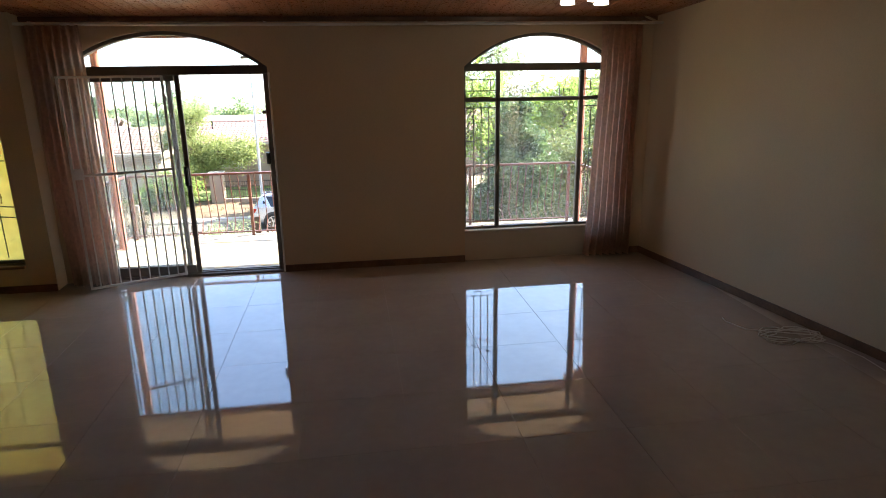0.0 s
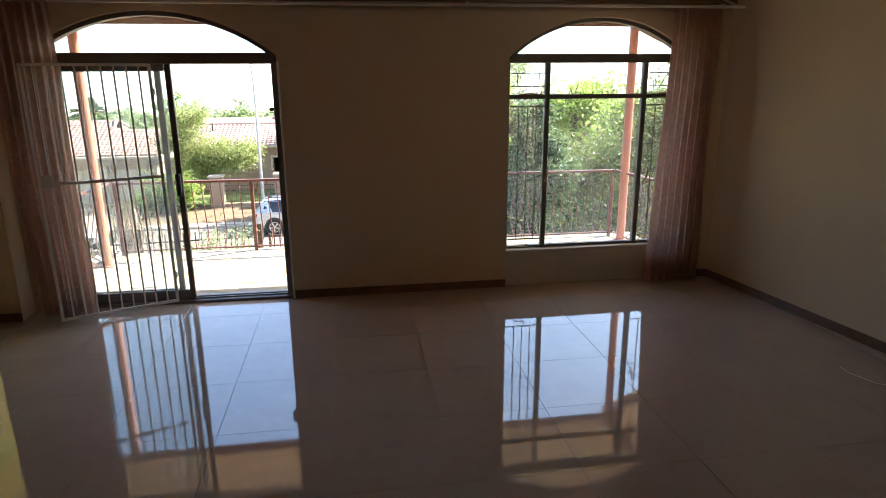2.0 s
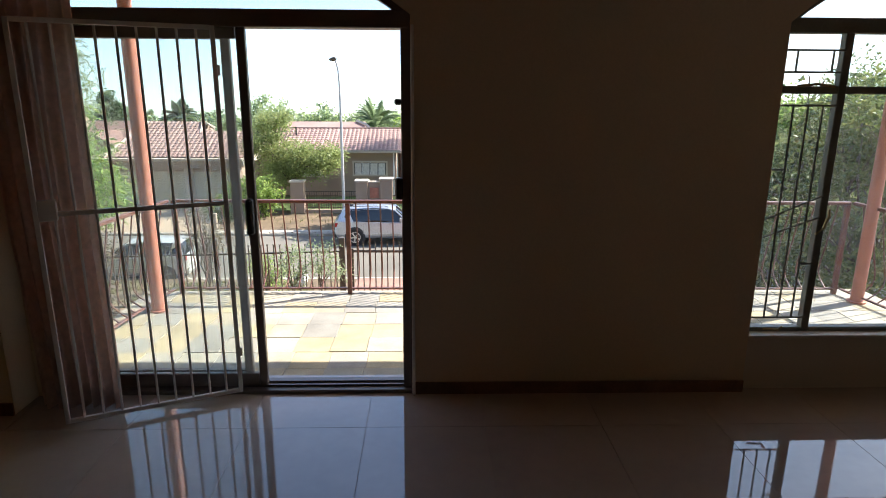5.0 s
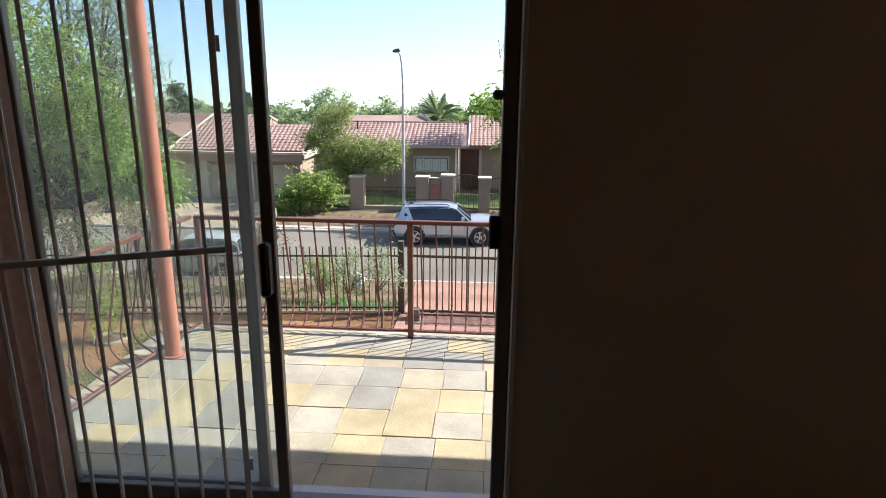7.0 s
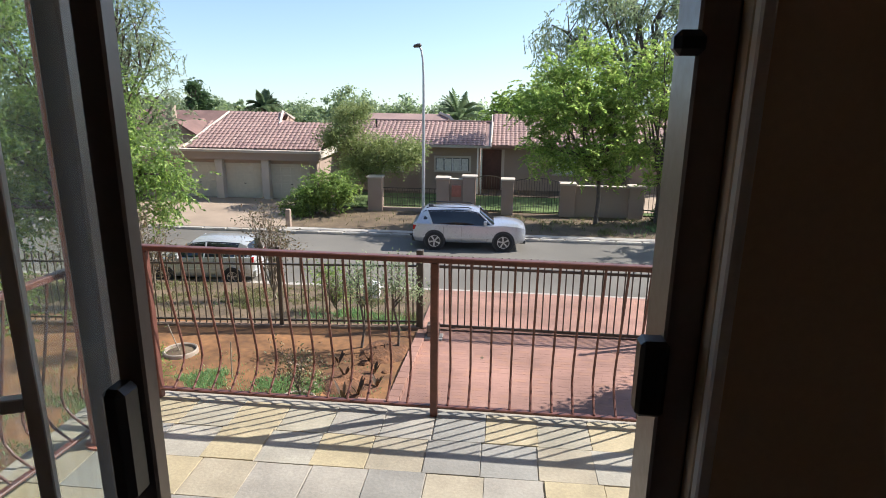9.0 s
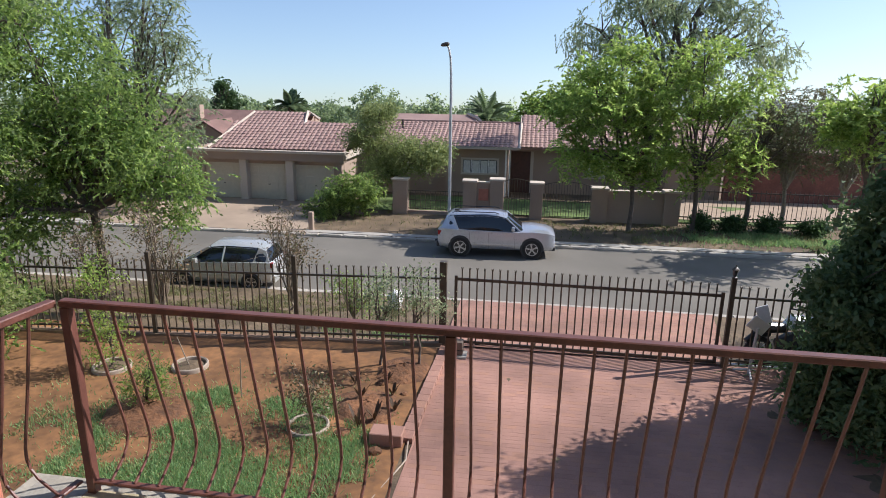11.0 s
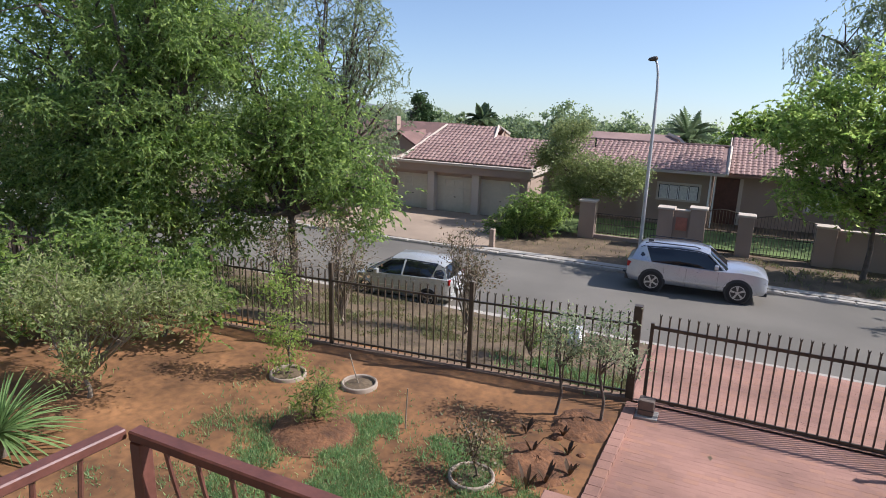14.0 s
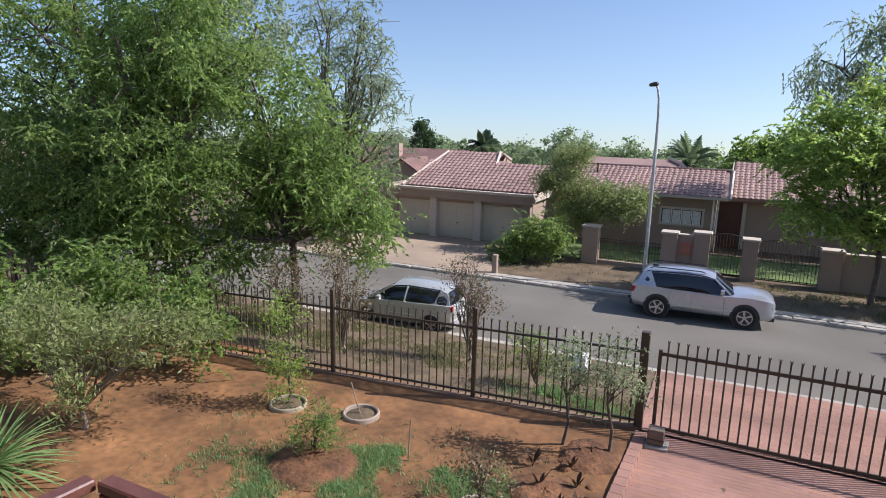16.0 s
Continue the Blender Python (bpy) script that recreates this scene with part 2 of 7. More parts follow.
M_GREYSTEEL = mat("galvanised_steel", (0.55, 0.54, 0.52), rough=0.5, metal=0.5, vary=0.12, bump=0.05)
M_GRASS = leaf_mat("grass_blade", (0.25, 0.40, 0.16), ((0.20, 0.34, 0.13), (0.33, 0.43, 0.17), (0.18, 0.33, 0.14), (0.37, 0.42, 0.19)), 0.5)
M_DRYGRASS = leaf_mat("dry_grass_blade", (0.25, 0.23, 0.11), ((0.20, 0.22, 0.09), (0.30, 0.25, 0.13), (0.17, 0.20, 0.08)), 0.4)
M_BARK = mat("grey_brown_bark", (0.13, 0.10, 0.075), rough=0.95, vary=0.3, scale=8, grain=40, bump=0.7, depth=0.01)
M_LEAF_A = leaf_mat("fresh_green_leaf", (0.33, 0.45, 0.13), ((0.22, 0.33, 0.095), (0.46, 0.58, 0.16), (0.38, 0.49, 0.18), (0.18, 0.27, 0.09)), 0.74)
M_LEAF_B = leaf_mat("olive_grey_leaf", (0.31, 0.38, 0.20), ((0.25, 0.32, 0.17), (0.41, 0.47, 0.26), (0.20, 0.27, 0.15), (0.44, 0.49, 0.28)), 0.64)
M_LEAF_C = leaf_mat("bright_spring_leaf", (0.38, 0.52, 0.13), ((0.29, 0.42, 0.11), (0.48, 0.60, 0.15), (0.26, 0.38, 0.10), (0.54, 0.63, 0.21)), 0.78)
M_LEAF_D = leaf_mat("dark_hedge_leaf", (0.08, 0.14, 0.05), ((0.07, 0.12, 0.045), (0.10, 0.17, 0.06), (0.06, 0.105, 0.04)))
# paler, bluer leaf colour stands in for the haze of distance
M_FAR = leaf_mat("hazed_far_leaf", (0.34, 0.42, 0.21), ((0.29, 0.37, 0.19), (0.38, 0.46, 0.22), (0.27, 0.34, 0.20)), 0.68)
M_HILL = mat("distant_hill", (0.16, 0.19, 0.17), rough=1.0, vary=0.2, scale=0.02, grain=0.15, bump=0)
M_POT = mat("cement_ring", (0.36, 0.29, 0.22), rough=0.9, vary=0.15, scale=6, bump=0.3)
M_RTILE2 = mat("dull_red_roof", (0.21, 0.12, 0.095), rough=0.85, vary=0.25, scale=0.9, grain=6, bump=0.5, depth=0.03)

# ---- the room ----
WY0, WY1 = 7.06, 7.29          # the front wall's faces
GZ, RZ = -3.7, -4.6            # garden and road
DOOR = (-2.10, -0.225, 0.0, 2.05, 2.38)   # left, right, foot, spring, crown
WIN = (1.69, 3.34, 0.0, 2.03, 2.355)


def arch_z(o, x):
    l, r, _, s, top = o
    h, w = top - s, (r - l) / 2
    rad = (w * w + h * h) / (2 * h)
    d = x - (l + r) / 2
    return s + math.sqrt(max(rad * rad - d * d, 0)) - (rad - h)


def arched_wall(bm, x0, x1, z0, z1, y0, y1, openings):
    x = x0
    for o in openings:
        box(bm, x, o[0], y0, y1, z0, z1)
        n = 18
        xs = [o[0] + (o[1] - o[0]) * k / n for k in range(n + 1)]
        for a, b in zip(xs, xs[1:]):
            za, zb = arch_z(o, a), arch_z(o, b)
            v = [bm.verts.new(c) for c in ((a, y0, za), (b, y0, zb), (b, y1, zb), (a, y1, za), (a, y0, z1), (b, y0, z1), (b, y1, z1), (a, y1, z1))]
            for f in ((0, 3, 2, 1), (4, 5, 6, 7), (0, 1, 5, 4), (2, 3, 7, 6)):
                bm.faces.new([v[i] for i in f])
        x = o[1]
    box(bm, x, x1, y0, y1, z0, z1)
    bmesh.ops.remove_doubles(bm, verts=bm.verts, dist=0.0005)


bm = bmesh.new()
arched_wall(bm, -2.33, 3.84, -0.02, 2.62, WY0, WY1, [DOOR, WIN])
wall_front = setting("wall_front", bm, M_WALL, "cream painted wall with two arched openings", "wall")

bm = bmesh.new()
box(bm, WIN[0], WIN[1], WY0 + 0.03, WY1 - 0.02, -0.02, 0.315)
setting("window_apron", bm, M_PANEL, "pale plaster panel under the arched window", "wall panel")

# the wall beside the curtain steps forward; a yellow-glazed window is set in it
LW = (-4.05, -2.575, 0.27, 2.05)
bm = bmesh.new()
LY0, LY1 = 6.85, 7.03
box(bm, LW[1], -2.33, LY0, LY1 + 0.26, -0.02, 2.75)
box(bm, LW[0], LW[1], LY0, LY1, -0.02, LW[2])
box(bm, LW[0], LW[1], LY0, LY1, LW[3], 2.75)
box(bm, -7.6, LW[0], LY0, LY1, -0.02, 2.75)
setting("wall_front_left", bm, M_WALL, "cream painted wall with a yellow-glazed window", "wall")

# side wall stands slightly off the square
RIGHT_M = Matrix.Translation((3.68, 7.06, 0)) @ Matrix.Rotation(radians(8.0), 4, 'Z')
bm = bmesh.new()
box(bm, 0, 0.23, -10.4, 0.23, -0.02, 3.7, RIGHT_M)
setting("wall_right", bm, M_WALL, "plain cream painted side wall", "wall")
bm = bmesh.new()
box(bm, -7.83, -7.6, -3.4, 7.0, -0.02, 3.7)
setting("wall_left", bm, M_WALL, "plain cream painted wall", "wall")
bm = bmesh.new()
box(bm, -7.83, 5.4, -3.6, -3.4, -0.02, 3.7)
setting("wall_back", bm, M_WALL, "plain cream painted wall", "wall")

# ceiling of tongue-and-groove boards, rising away from the front wall
def ceil_z(y):
    return 2.50 + 0.095 * (WY0 - y)

bm = bmesh.new()
w = 0.10
for k in range(int(13.2 / w)):
    xa = -7.83 + k * w
    for ya, yb in ((-3.6, 1.7), (1.7, 7.28)):
        v = [(xa + 0.003, ya), (xa + w - 0.003, ya), (xa + w - 0.003, yb), (xa + 0.003, yb)]
        lo = [bm.verts.new((px, py, ceil_z(py))) for px, py in v]
        hi = [bm.verts.new((px, py, ceil_z(py) + 0.018)) for px, py in v]
        bm.faces.new(lo[::-1])
        for i in range(4):
            bm.faces.new((lo[i], lo[(i + 1) % 4], hi[(i + 1) % 4], hi[i]))
ya, yb = -3.6, 7.29
v = [bm.verts.new(c) for c in ((-7.83, ya, ceil_z(ya) + 0.018), (5.4, ya, ceil_z(ya) + 0.018), (5.4, yb, ceil_z(yb) + 0.018), (-7.83, yb, ceil_z(yb) + 0.018))]
bm.faces.new(v)
setting("ceiling", bm, M_CEIL, "sloping ceiling of reddish varnished pine boards", "ceiling")

# cornice, curtain track, skirting
bm = bmesh.new()
box(bm, -2.33, 3.79, WY0 - 0.045, WY0 - 0.002, 2.455, 2.50)
bevelled(bm, 0.008)
setting("cornice", bm, M_SKIRT, "narrow brown wooden cornice strip", "trim")
bm = bmesh.new()
tube(bm, [(-2.5, 6.92, 2.43), (0.5, 6.92, 2.422), (3.70, 6.92, 2.43)], 0.013, 8)
track = tagged(part("curtain_track", bm, M_WHITE, None), "long white curtain track above both openings", "curtain rail")
for x in (-2.2, -0.2, 1.3, 3.5):
    bm = bmesh.new()
    box(bm, x - 0.012, x + 0.012, 6.915, WY0, 2.425, 2.45)
    part("bracket", bm, M_WHITE, track)

def skirting(name, x0, x1, y, m=None):
    bm = bmesh.new()
    box(bm, x0, x1, y - 0.015, y - 0.0005, 0.0, 0.07, m)
    return setting(name, bm, M_SKIRT, "low dark brown wooden skirting board", "baseboard")
skirting("baseboard", DOOR[1], WIN[0], WY0)
skirting("baseboard_window", WIN[1], 3.78, WY0)
skirting("baseboard_left", -7.6, -2.33, LY0)
bm = bmesh.new()
box(bm, -0.015, -0.0005, -10.3, 0.0, 0.0, 0.07, RIGHT_M)
setting("baseboard_side", bm, M_SKIRT, "low dark brown wooden skirting board", "baseboard")

# floor: joint bed, tiles come last in the file
bm = bmesh.new()
box(bm, -7.83, 5.4, -3.6, 7.29, -0.30, -0.0035)
floor = setting("floor", bm, M_GROUT, "polished beige porcelain tile floor with dark joints", "floor")

# ---- door, window, gate, curtains ----
def pane(name, x0, x1, y, z0, z1, parent, material=M_GLASS):
    bm = bmesh.new()
    box(bm, x0, x1, y - 0.002, y + 0.002, z0, z1)
    ob = part(name, bm, material, parent)
    ob.visible_shadow = False
    return ob


def arch_pane(o, y, z0, parent, inset=0.03):
    bm = bmesh.new()
    l, r = o[0] + inset, o[1] - inset
    n = 20
    xs = [l + (r - l) * k / n for k in range(n + 1)]
    top = [(x, max(arch_z(o, x) - inset, z0 + 0.001)) for x in xs]
    for yy in (y - 0.002, y + 0.002):
        lo = [bm.verts.new((x, yy, z0)) for x in xs]
        hi = [bm.verts.new((x, yy, z)) for x, z in top]
        for k in range(n):
            bm.faces.new((lo[k], lo[k + 1], hi[k + 1], hi[k]))
    ob = part("pane", bm, M_GLASS, parent, "clear arched fanlight pane")
    ob.visible_shadow = False


def arch_frame(o, y0, y1, wdt, parent, material):
    bm = bmesh.new()
    n = 20
    xs = [o[0] + (o[1] - o[0]) * k / n for k in range(n + 1)]
    rings = []
    for k, x in enumerate(xs):
        z = arch_z(o, x)
        cx, cz = (o[0] + o[1]) / 2, o[3] - 0.55
        d = Vector((cx - x, 0, cz - z)).normalized() * wdt
        rings.append([bm.verts.new(c) for c in ((x, y0, z), (x, y1, z), (x + d.x, y1, z + d.z), (x + d.x, y0, z + d.z))])
    for a, b in zip(rings, rings[1:]):
        for i in range(4):
            bm.faces.new((a[i], a[(i + 1) % 4], b[(i + 1) % 4], b[i]))
    part("arch_frame", bm, material, parent)


def bar(name, x0, x1, y0, y1, z0, z1, parent, material, bev=0.004, label=""):
    bm = bmesh.new()
    box(bm, x0, x1, y0, y1, z0, z1)
    if bev:
        bevelled(bm, bev, 1)
    return part(name, bm, material, parent, label)


door = empty("door_1", (-1.2, 7.14, 0), "bronze aluminium sliding door, half open, under an arched fanlight", "sliding door")
door["kind"] = "structure"
door_inv = door.matrix_world.inverted()
def dpart(f, *a, **k):
    ob = f(*a, **k)
    if ob:
        ob.matrix_parent_inverse = door_inv
    return ob
def dbar(name, x0, x1, y0, y1, z0, z1, parent, material, bev=0.004, label=""):
    return dpart(bar, name, x0, x1, y0, y1, z0, z1, parent, material, bev, label)
dbar("jamb", -2.10, -2.05, 7.09, 7.20, 0.0, 1.99, door, M_ALU)
dbar("jamb", -0.275, -0.225, 7.09, 7.20, 0.0, 1.99, door, M_ALU)
dbar("transom", -2.10, -0.225, 7.08, 7.21, 1.985, 2.07, door, M_ALU)
dbar("threshold", -2.10, -0.225, 7.06, 7.23, -0.01, 0.022, door, M_ALU)
for y in (7.115, 7.165):
    dbar("track", -2.05, -0.275, y - 0.006, y + 0.006, 0.022, 0.034, door, M_ALU, 0)
for x0, x1, y in ((-2.05, -1.147, 7.165), (-1.96, -1.052, 7.115)):
    dbar("stile", x0, x0 + 0.045, y - 0.018, y + 0.018, 0.034, 1.985, door, M_ALU)
    dbar("stile", x1 - 0.045, x1, y - 0.018, y + 0.018, 0.034, 1.985, door, M_ALU)
    dbar("rail", x0 + 0.045, x1 - 0.05, y - 0.016, y + 0.016, 0.034, 0.11, door, M_ALU)
    dbar("rail", x0 + 0.045, x1 - 0.05, y - 0.016, y + 0.016, 1.93, 1.985, door, M_ALU)
    g = pane("pane", x0 + 0.045, x1 - 0.05, y, 0.11, 1.93, door)
    g.matrix_parent_inverse = door_inv
h = dbar("handle", -1.098, -1.060, 7.045, 7.097, 0.93, 1.125, door, M_BLACK, 0.01, "black plastic pull handle")
dbar("latch_keep", -0.308, -0.268, 7.075, 7.112, 1.12, 1.235, door, M_BLACK, 0.006, "dark lock keep on the jamb")
dbar("gate_hook", -0.308, -0.270, 7.062, 7.092, 1.612, 1.642, door, M_BLACK, 0.008, "dark steel gate hook on the jamb")
dbar("gate_stop", -0.224, -0.206, 7.036, 7.0585, 0.0, 2.0, door, M_WHITE, 0.003, "thin white steel strip that the gate closes on")
arch_o = (DOOR[0], DOOR[1], 0, DOOR[3], DOOR[4])
n0 = set(bpy.data.objects)
arch_frame(arch_o, 7.10, 7.19, 0.035, door, M_ALU)
arch_pane(arch_o, 7.15, 2.07, door)
for ob in set(bpy.data.objects) - n0:
    ob.matrix_parent_inverse = door_inv

window = empty("window_1", (2.5, 7.17, 0.3), "arched steel window with burglar bars in its side lights", "window")
window["kind"] = "structure"
n0 = set(bpy.data.objects)
Y0, Y1 = 7.14, 7.19
bar("sill", WIN[0], WIN[1], 7.07, 7.26, 0.315, 0.338, window, M_PANEL, 0.004, "pale plastered sill")
M1, M2, TZ = 2.06, 2.96, 1.70
bar("jamb", WIN[0], WIN[0] + 0.03, Y0, Y1, 0.338, 2.0, window, M_STEEL_WIN)
bar("jamb", WIN[1] - 0.03, WIN[1], Y0, Y1, 0.338, 2.0, window, M_STEEL_WIN)
bar("mullion", M1 - 0.022, M1 + 0.022, Y0, Y1, 0.338, 2.0, window, M_STEEL_WIN)
bar("mullion", M2 - 0.022, M2 + 0.022, Y0, Y1, 0.338, 2.0, window, M_STEEL_WIN)
bar("transom", WIN[0], WIN[1], Y0 - 0.02, Y1 + 0.02, 1.985, 2.06, window, M_STEEL_WIN)
for a, b in ((WIN[0] + 0.03, M1 - 0.022), (M1 + 0.022, M2 - 0.022), (M2 + 0.022, WIN[1] - 0.03)):
    bar("transom_bar", a, b, Y0, Y1, TZ - 0.02, TZ + 0.02, window, M_STEEL_WIN)
    bar("bottom_rail", a, b, Y0, Y1, 0.338, 0.362, window, M_STEEL_WIN)
    pane("pane", a, b, 7.175, 0.362, TZ - 0.02, window)
    pane("pane", a, b, 7.175, TZ + 0.02, 1.985, window)
arch_frame(WIN, 7.12, 7.20, 0.03, window, M_STEEL_WIN)
arch_pane(WIN, 7.165, 2.06, window)


def grille(l, r, parent):
    """Burglar bars: an upper lattice and a lower set of uprights with two slanting bars."""
    def rod(p, q):
        bm = bmesh.new()
        tube(bm, [p, q], 0.0055, 5)
        part("burglar_bar", bm, M_STEEL_WIN, parent)
    y = 7.125
    w = r - l
    for z in (1.62, 0.43):
        rod((l, y, z), (r, y, z))
    for k in range(1, 4):
        x = l + w * k / 4
        rod((x, y, 0.43), (x, y, 1.62))
    rod((l, y, 0.90), (r, y, 1.02))
    rod((l, y, 1.00), (r, y, 1.14))
    rod((l, y, 1.28), (l + w / 4, y, 1.28))
    rod((r - w / 4, y, 0.75), (r, y, 0.75))
    for z in (1.79, 1.90):
        rod((l, y, z), (r, y, z))
    rod((l + w * 0.2, y, 1.79), (l + w * 0.2, y, 1.90))
    rod((r - w * 0.2, y, 1.79), (r - w * 0.2, y, 1.90))

grille(WIN[0] + 0.03, M1 - 0.022, window)
grille(M2 + 0.022, WIN[1] - 0.03, window)
for x in (M1 - 0.03, M2 + 0.03):
    bm = bmesh.new()
    tube(bm, [(x, 7.13, 0.92), (x + 0.02, 7.10, 0.96), (x + 0.035, 7.09, 1.03), (x + 0.03, 7.09, 1.07)], [0.008, 0.009, 0.008, 0.006], 6)
    part("window_handle", bm, M_BRASS, window, "dark brass casement handle")
for x in (WIN[0] + 0.2, M2 + 0.2):
    bm = bmesh.new()
    tube(bm, [(x - 0.1, 7.10, TZ + 0.02), (x, 7.09, TZ + 0.03), (x + 0.1, 7.10, TZ + 0.018)], 0.007, 5)
    part("stay", bm, M_BRASS, window, "dark brass window stay")
bm = bmesh.new()
tube(bm, [(WIN[0] + 0.10, 7.10, 0.37), (WIN[0] + 0.18, 7.09, 0.368), (WIN[0] + 0.2, 7.08, 0.39)], 0.007, 5)
part("stay", bm, M_BRASS, window, "dark brass window stay")
win_inv = window.matrix_world.inverted()
for ob in set(bpy.data.objects) - n0:
    ob.matrix_parent_inverse = win_inv

lwin = empty("window_2", (-3.3, 6.9, 0.2), "steel window with yellow glass and burglar bars", "window")
lwin["kind"] = "structure"
n0 = set(bpy.data.objects)
yy = LY0 + 0.10
for a, b in ((LW[0], LW[0] + 0.03), (-3.35, -3.31), (LW[1] - 0.03, LW[1])):
    bar("jamb", a, b, yy - 0.02, yy + 0.03, LW[2], LW[3], lwin, M_STEEL_WIN)
for z in (LW[2], 1.70, LW[3] - 0.03):
    bar("transom_bar", LW[0] + 0.03, LW[1] - 0.03, yy - 0.018, yy + 0.028, z, z + 0.03, lwin, M_STEEL_WIN)
pane("pane", LW[0] + 0.03, LW[1] - 0.03, yy + 0.01, LW[2], LW[3], lwin, M_YELLOW)
for k in range(1, 9):
    x = LW[0] + k * (LW[1] - LW[0]) / 9
    bm = bmesh.new()
    tube(bm, [(x, yy - 0.04, LW[2] + 0.07), (x, yy - 0.04, 1.66)], 0.0055, 5)
    part("burglar_bar", bm, M_STEEL_WIN, lwin)
for za, zb in ((0.30, 0.30), (0.72, 0.85), (0.82, 0.95), (1.25, 1.25), (1.66, 1.66)):
    bm = bmesh.new()
    tube(bm, [(LW[0] + 0.03, yy - 0.04, zb), (LW[1] - 0.03, yy - 0.04, za)], 0.0055, 5)
    part("burglar_bar", bm, M_STEEL_WIN, lwin)
bar("sill", LW[0], LW[1], LY0 - 0.03, yy - 0.02, LW[2] - 0.03, LW[2], lwin, M_SKIRT, 0.004, "brown tiled sill")
bm = bmesh.new()
tube(bm, [(-2.70, yy - 0.05, 0.86), (-2.68, yy - 0.08, 0.92), (-2.69, yy - 0.08, 0.98)], 0.007, 5)
part("window_handle", bm, M_BRASS, lwin, "dark brass casement handle")
inv = lwin.matrix_world.inverted()
for ob in set(bpy.data.objects) - n0:
    ob.matrix_parent_inverse = inv

# security gate, swung open into the room
def security_gate():
    a, b = Vector((-1.178, 7.035, 0)), Vector((-1.972, 6.69, 0))
    L = (b - a).length
    g = empty("security_gate", a, "white steel security gate standing open", "security gate",
              turn=math.degrees(math.atan2(b.y - a.y, b.x - a.x)))
    zb, zt = 0.035, 1.985
    for x in (0.0, L - 0.022):
        bar("stile", x, x + 0.022, -0.011, 0.011, zb, zt, g, M_WHITE, 0.002)
    for z in (zb, 1.10, zt - 0.02):
        bar("cross_rail", 0.022, L - 0.022, -0.010, 0.010, z, z + 0.022, g, M_WHITE, 0.002)
    n = 10
    for k in range(1, n):
        x = L * k / n
        bm = bmesh.new()
        tube(bm, [(x, 0, zb + 0.02), (x, 0, zt - 0.02)], 0.0072, 6)
        part("upright", bm, M_WHITE, g)
    bar("lock_box", L - 0.10, L - 0.022, -0.018, 0.018, 1.08, 1.18, g, M_WHITE, 0.004, "white enamelled lock box")
    for z in (0.25, 1.75):
        bar("hinge", -0.012, 0.0, -0.008, 0.008, z, z + 0.05, g, M_WHITE, 0.002)
    return g
security_gate()


def curtain(x0, x1, y, z0, z1, waves, flare, label):
    bm = bmesh.new()
    nu, nv = waves * 10, 14
    rnd = random.Random(int(x0 * 100))
    ph = [rnd.uniform(-0.5, 0.5) for _ in range(nu + 1)]
    rows_ = []
    for j in range(nv + 1):
        v = j / nv
        row = []
        for i in range(nu + 1):
            u = i / nu
            amp = 0.022 + 0.02 * v
            x = x0 + (x1 - x0) * u + flare * v * v * (1 - u)
            row.append(bm.verts.new((x + 0.006 * math.sin(9 * v + ph[i]), y + amp * math.sin(2 * math.pi * waves * u + 0.4 * math.sin(3 * v + ph[i])), z1 + (z0 - z1) * v)))
        rows_.append(row)
    for r0, r1 in zip(rows_, rows_[1:]):
        for i in range(nu):
            f = bm.faces.new((r0[i], r0[i + 1], r1[i + 1], r1[i]))
            f.smooth = True
    bmesh.ops.solidify(bm, geom=bm.faces[:], thickness=0.002)
    ob = tagged(part("curtain", bm, M_CURTAIN, None, sharp=0), label, "curtain", "curtains of the room")
    return ob
curtain(-2.27, -1.80, 6.92, 0.015, 2.42, 7, 0.05, "dusty pink curtain drawn aside at the sliding door")
curtain(3.07, 3.50, 6.94, 0.03, 2.42, 7, -0.10, "dusty pink curtain drawn aside at the arched window")

# ceiling light, cable on the floor
def ceiling_light(x, y):
    zc = ceil_z(y)
    g = empty("ceiling_light", (x, y, zc), "brass ceiling light with white glass shades", "ceiling light")
    bm = bmesh.new()
    lathe(bm, [(0.06, -0.0), (0.06, -0.02), (0.015, -0.03), (0.012, -0.14), (0.03, -0.16), (0.01, -0.18)], 14)
    part("stem", bm, M_BRASS, g)
    for k in range(3):
        a = 2 * math.pi * k / 3 + 0.5
        c, s = math.cos(a), math.sin(a)
        bm = bmesh.new()
        tube(bm, [(0, 0, -0.15), (0.08 * c, 0.08 * s, -0.18), (0.15 * c, 0.15 * s, -0.15)], 0.007, 6)
        arm = part("arm", bm, M_BRASS, g)
        bm = bmesh.new()
        lathe(bm, [(0.02, 0.03), (0.035, 0.02), (0.05, -0.04), (0.055, -0.07), (0.05, -0.068)], 14, Matrix.Translation((0.15 * c, 0.15 * s, -0.15)))
        part("shade", bm, M_SHADE, g, "white glass bell shade")
M_SHADE = mat("lit_opal_glass", (0.85, 0.82, 0.75), rough=0.2, vary=0.02, bump=0)
M_SHADE.node_tree.nodes["Principled BSDF"].inputs["Emission Color"].default_value = (1.0, 0.9, 0.72, 1)
M_SHADE.node_tree.nodes["Principled BSDF"].inputs["Emission Strength"].default_value = 1.5
ceiling_light(2.30, 5.35)


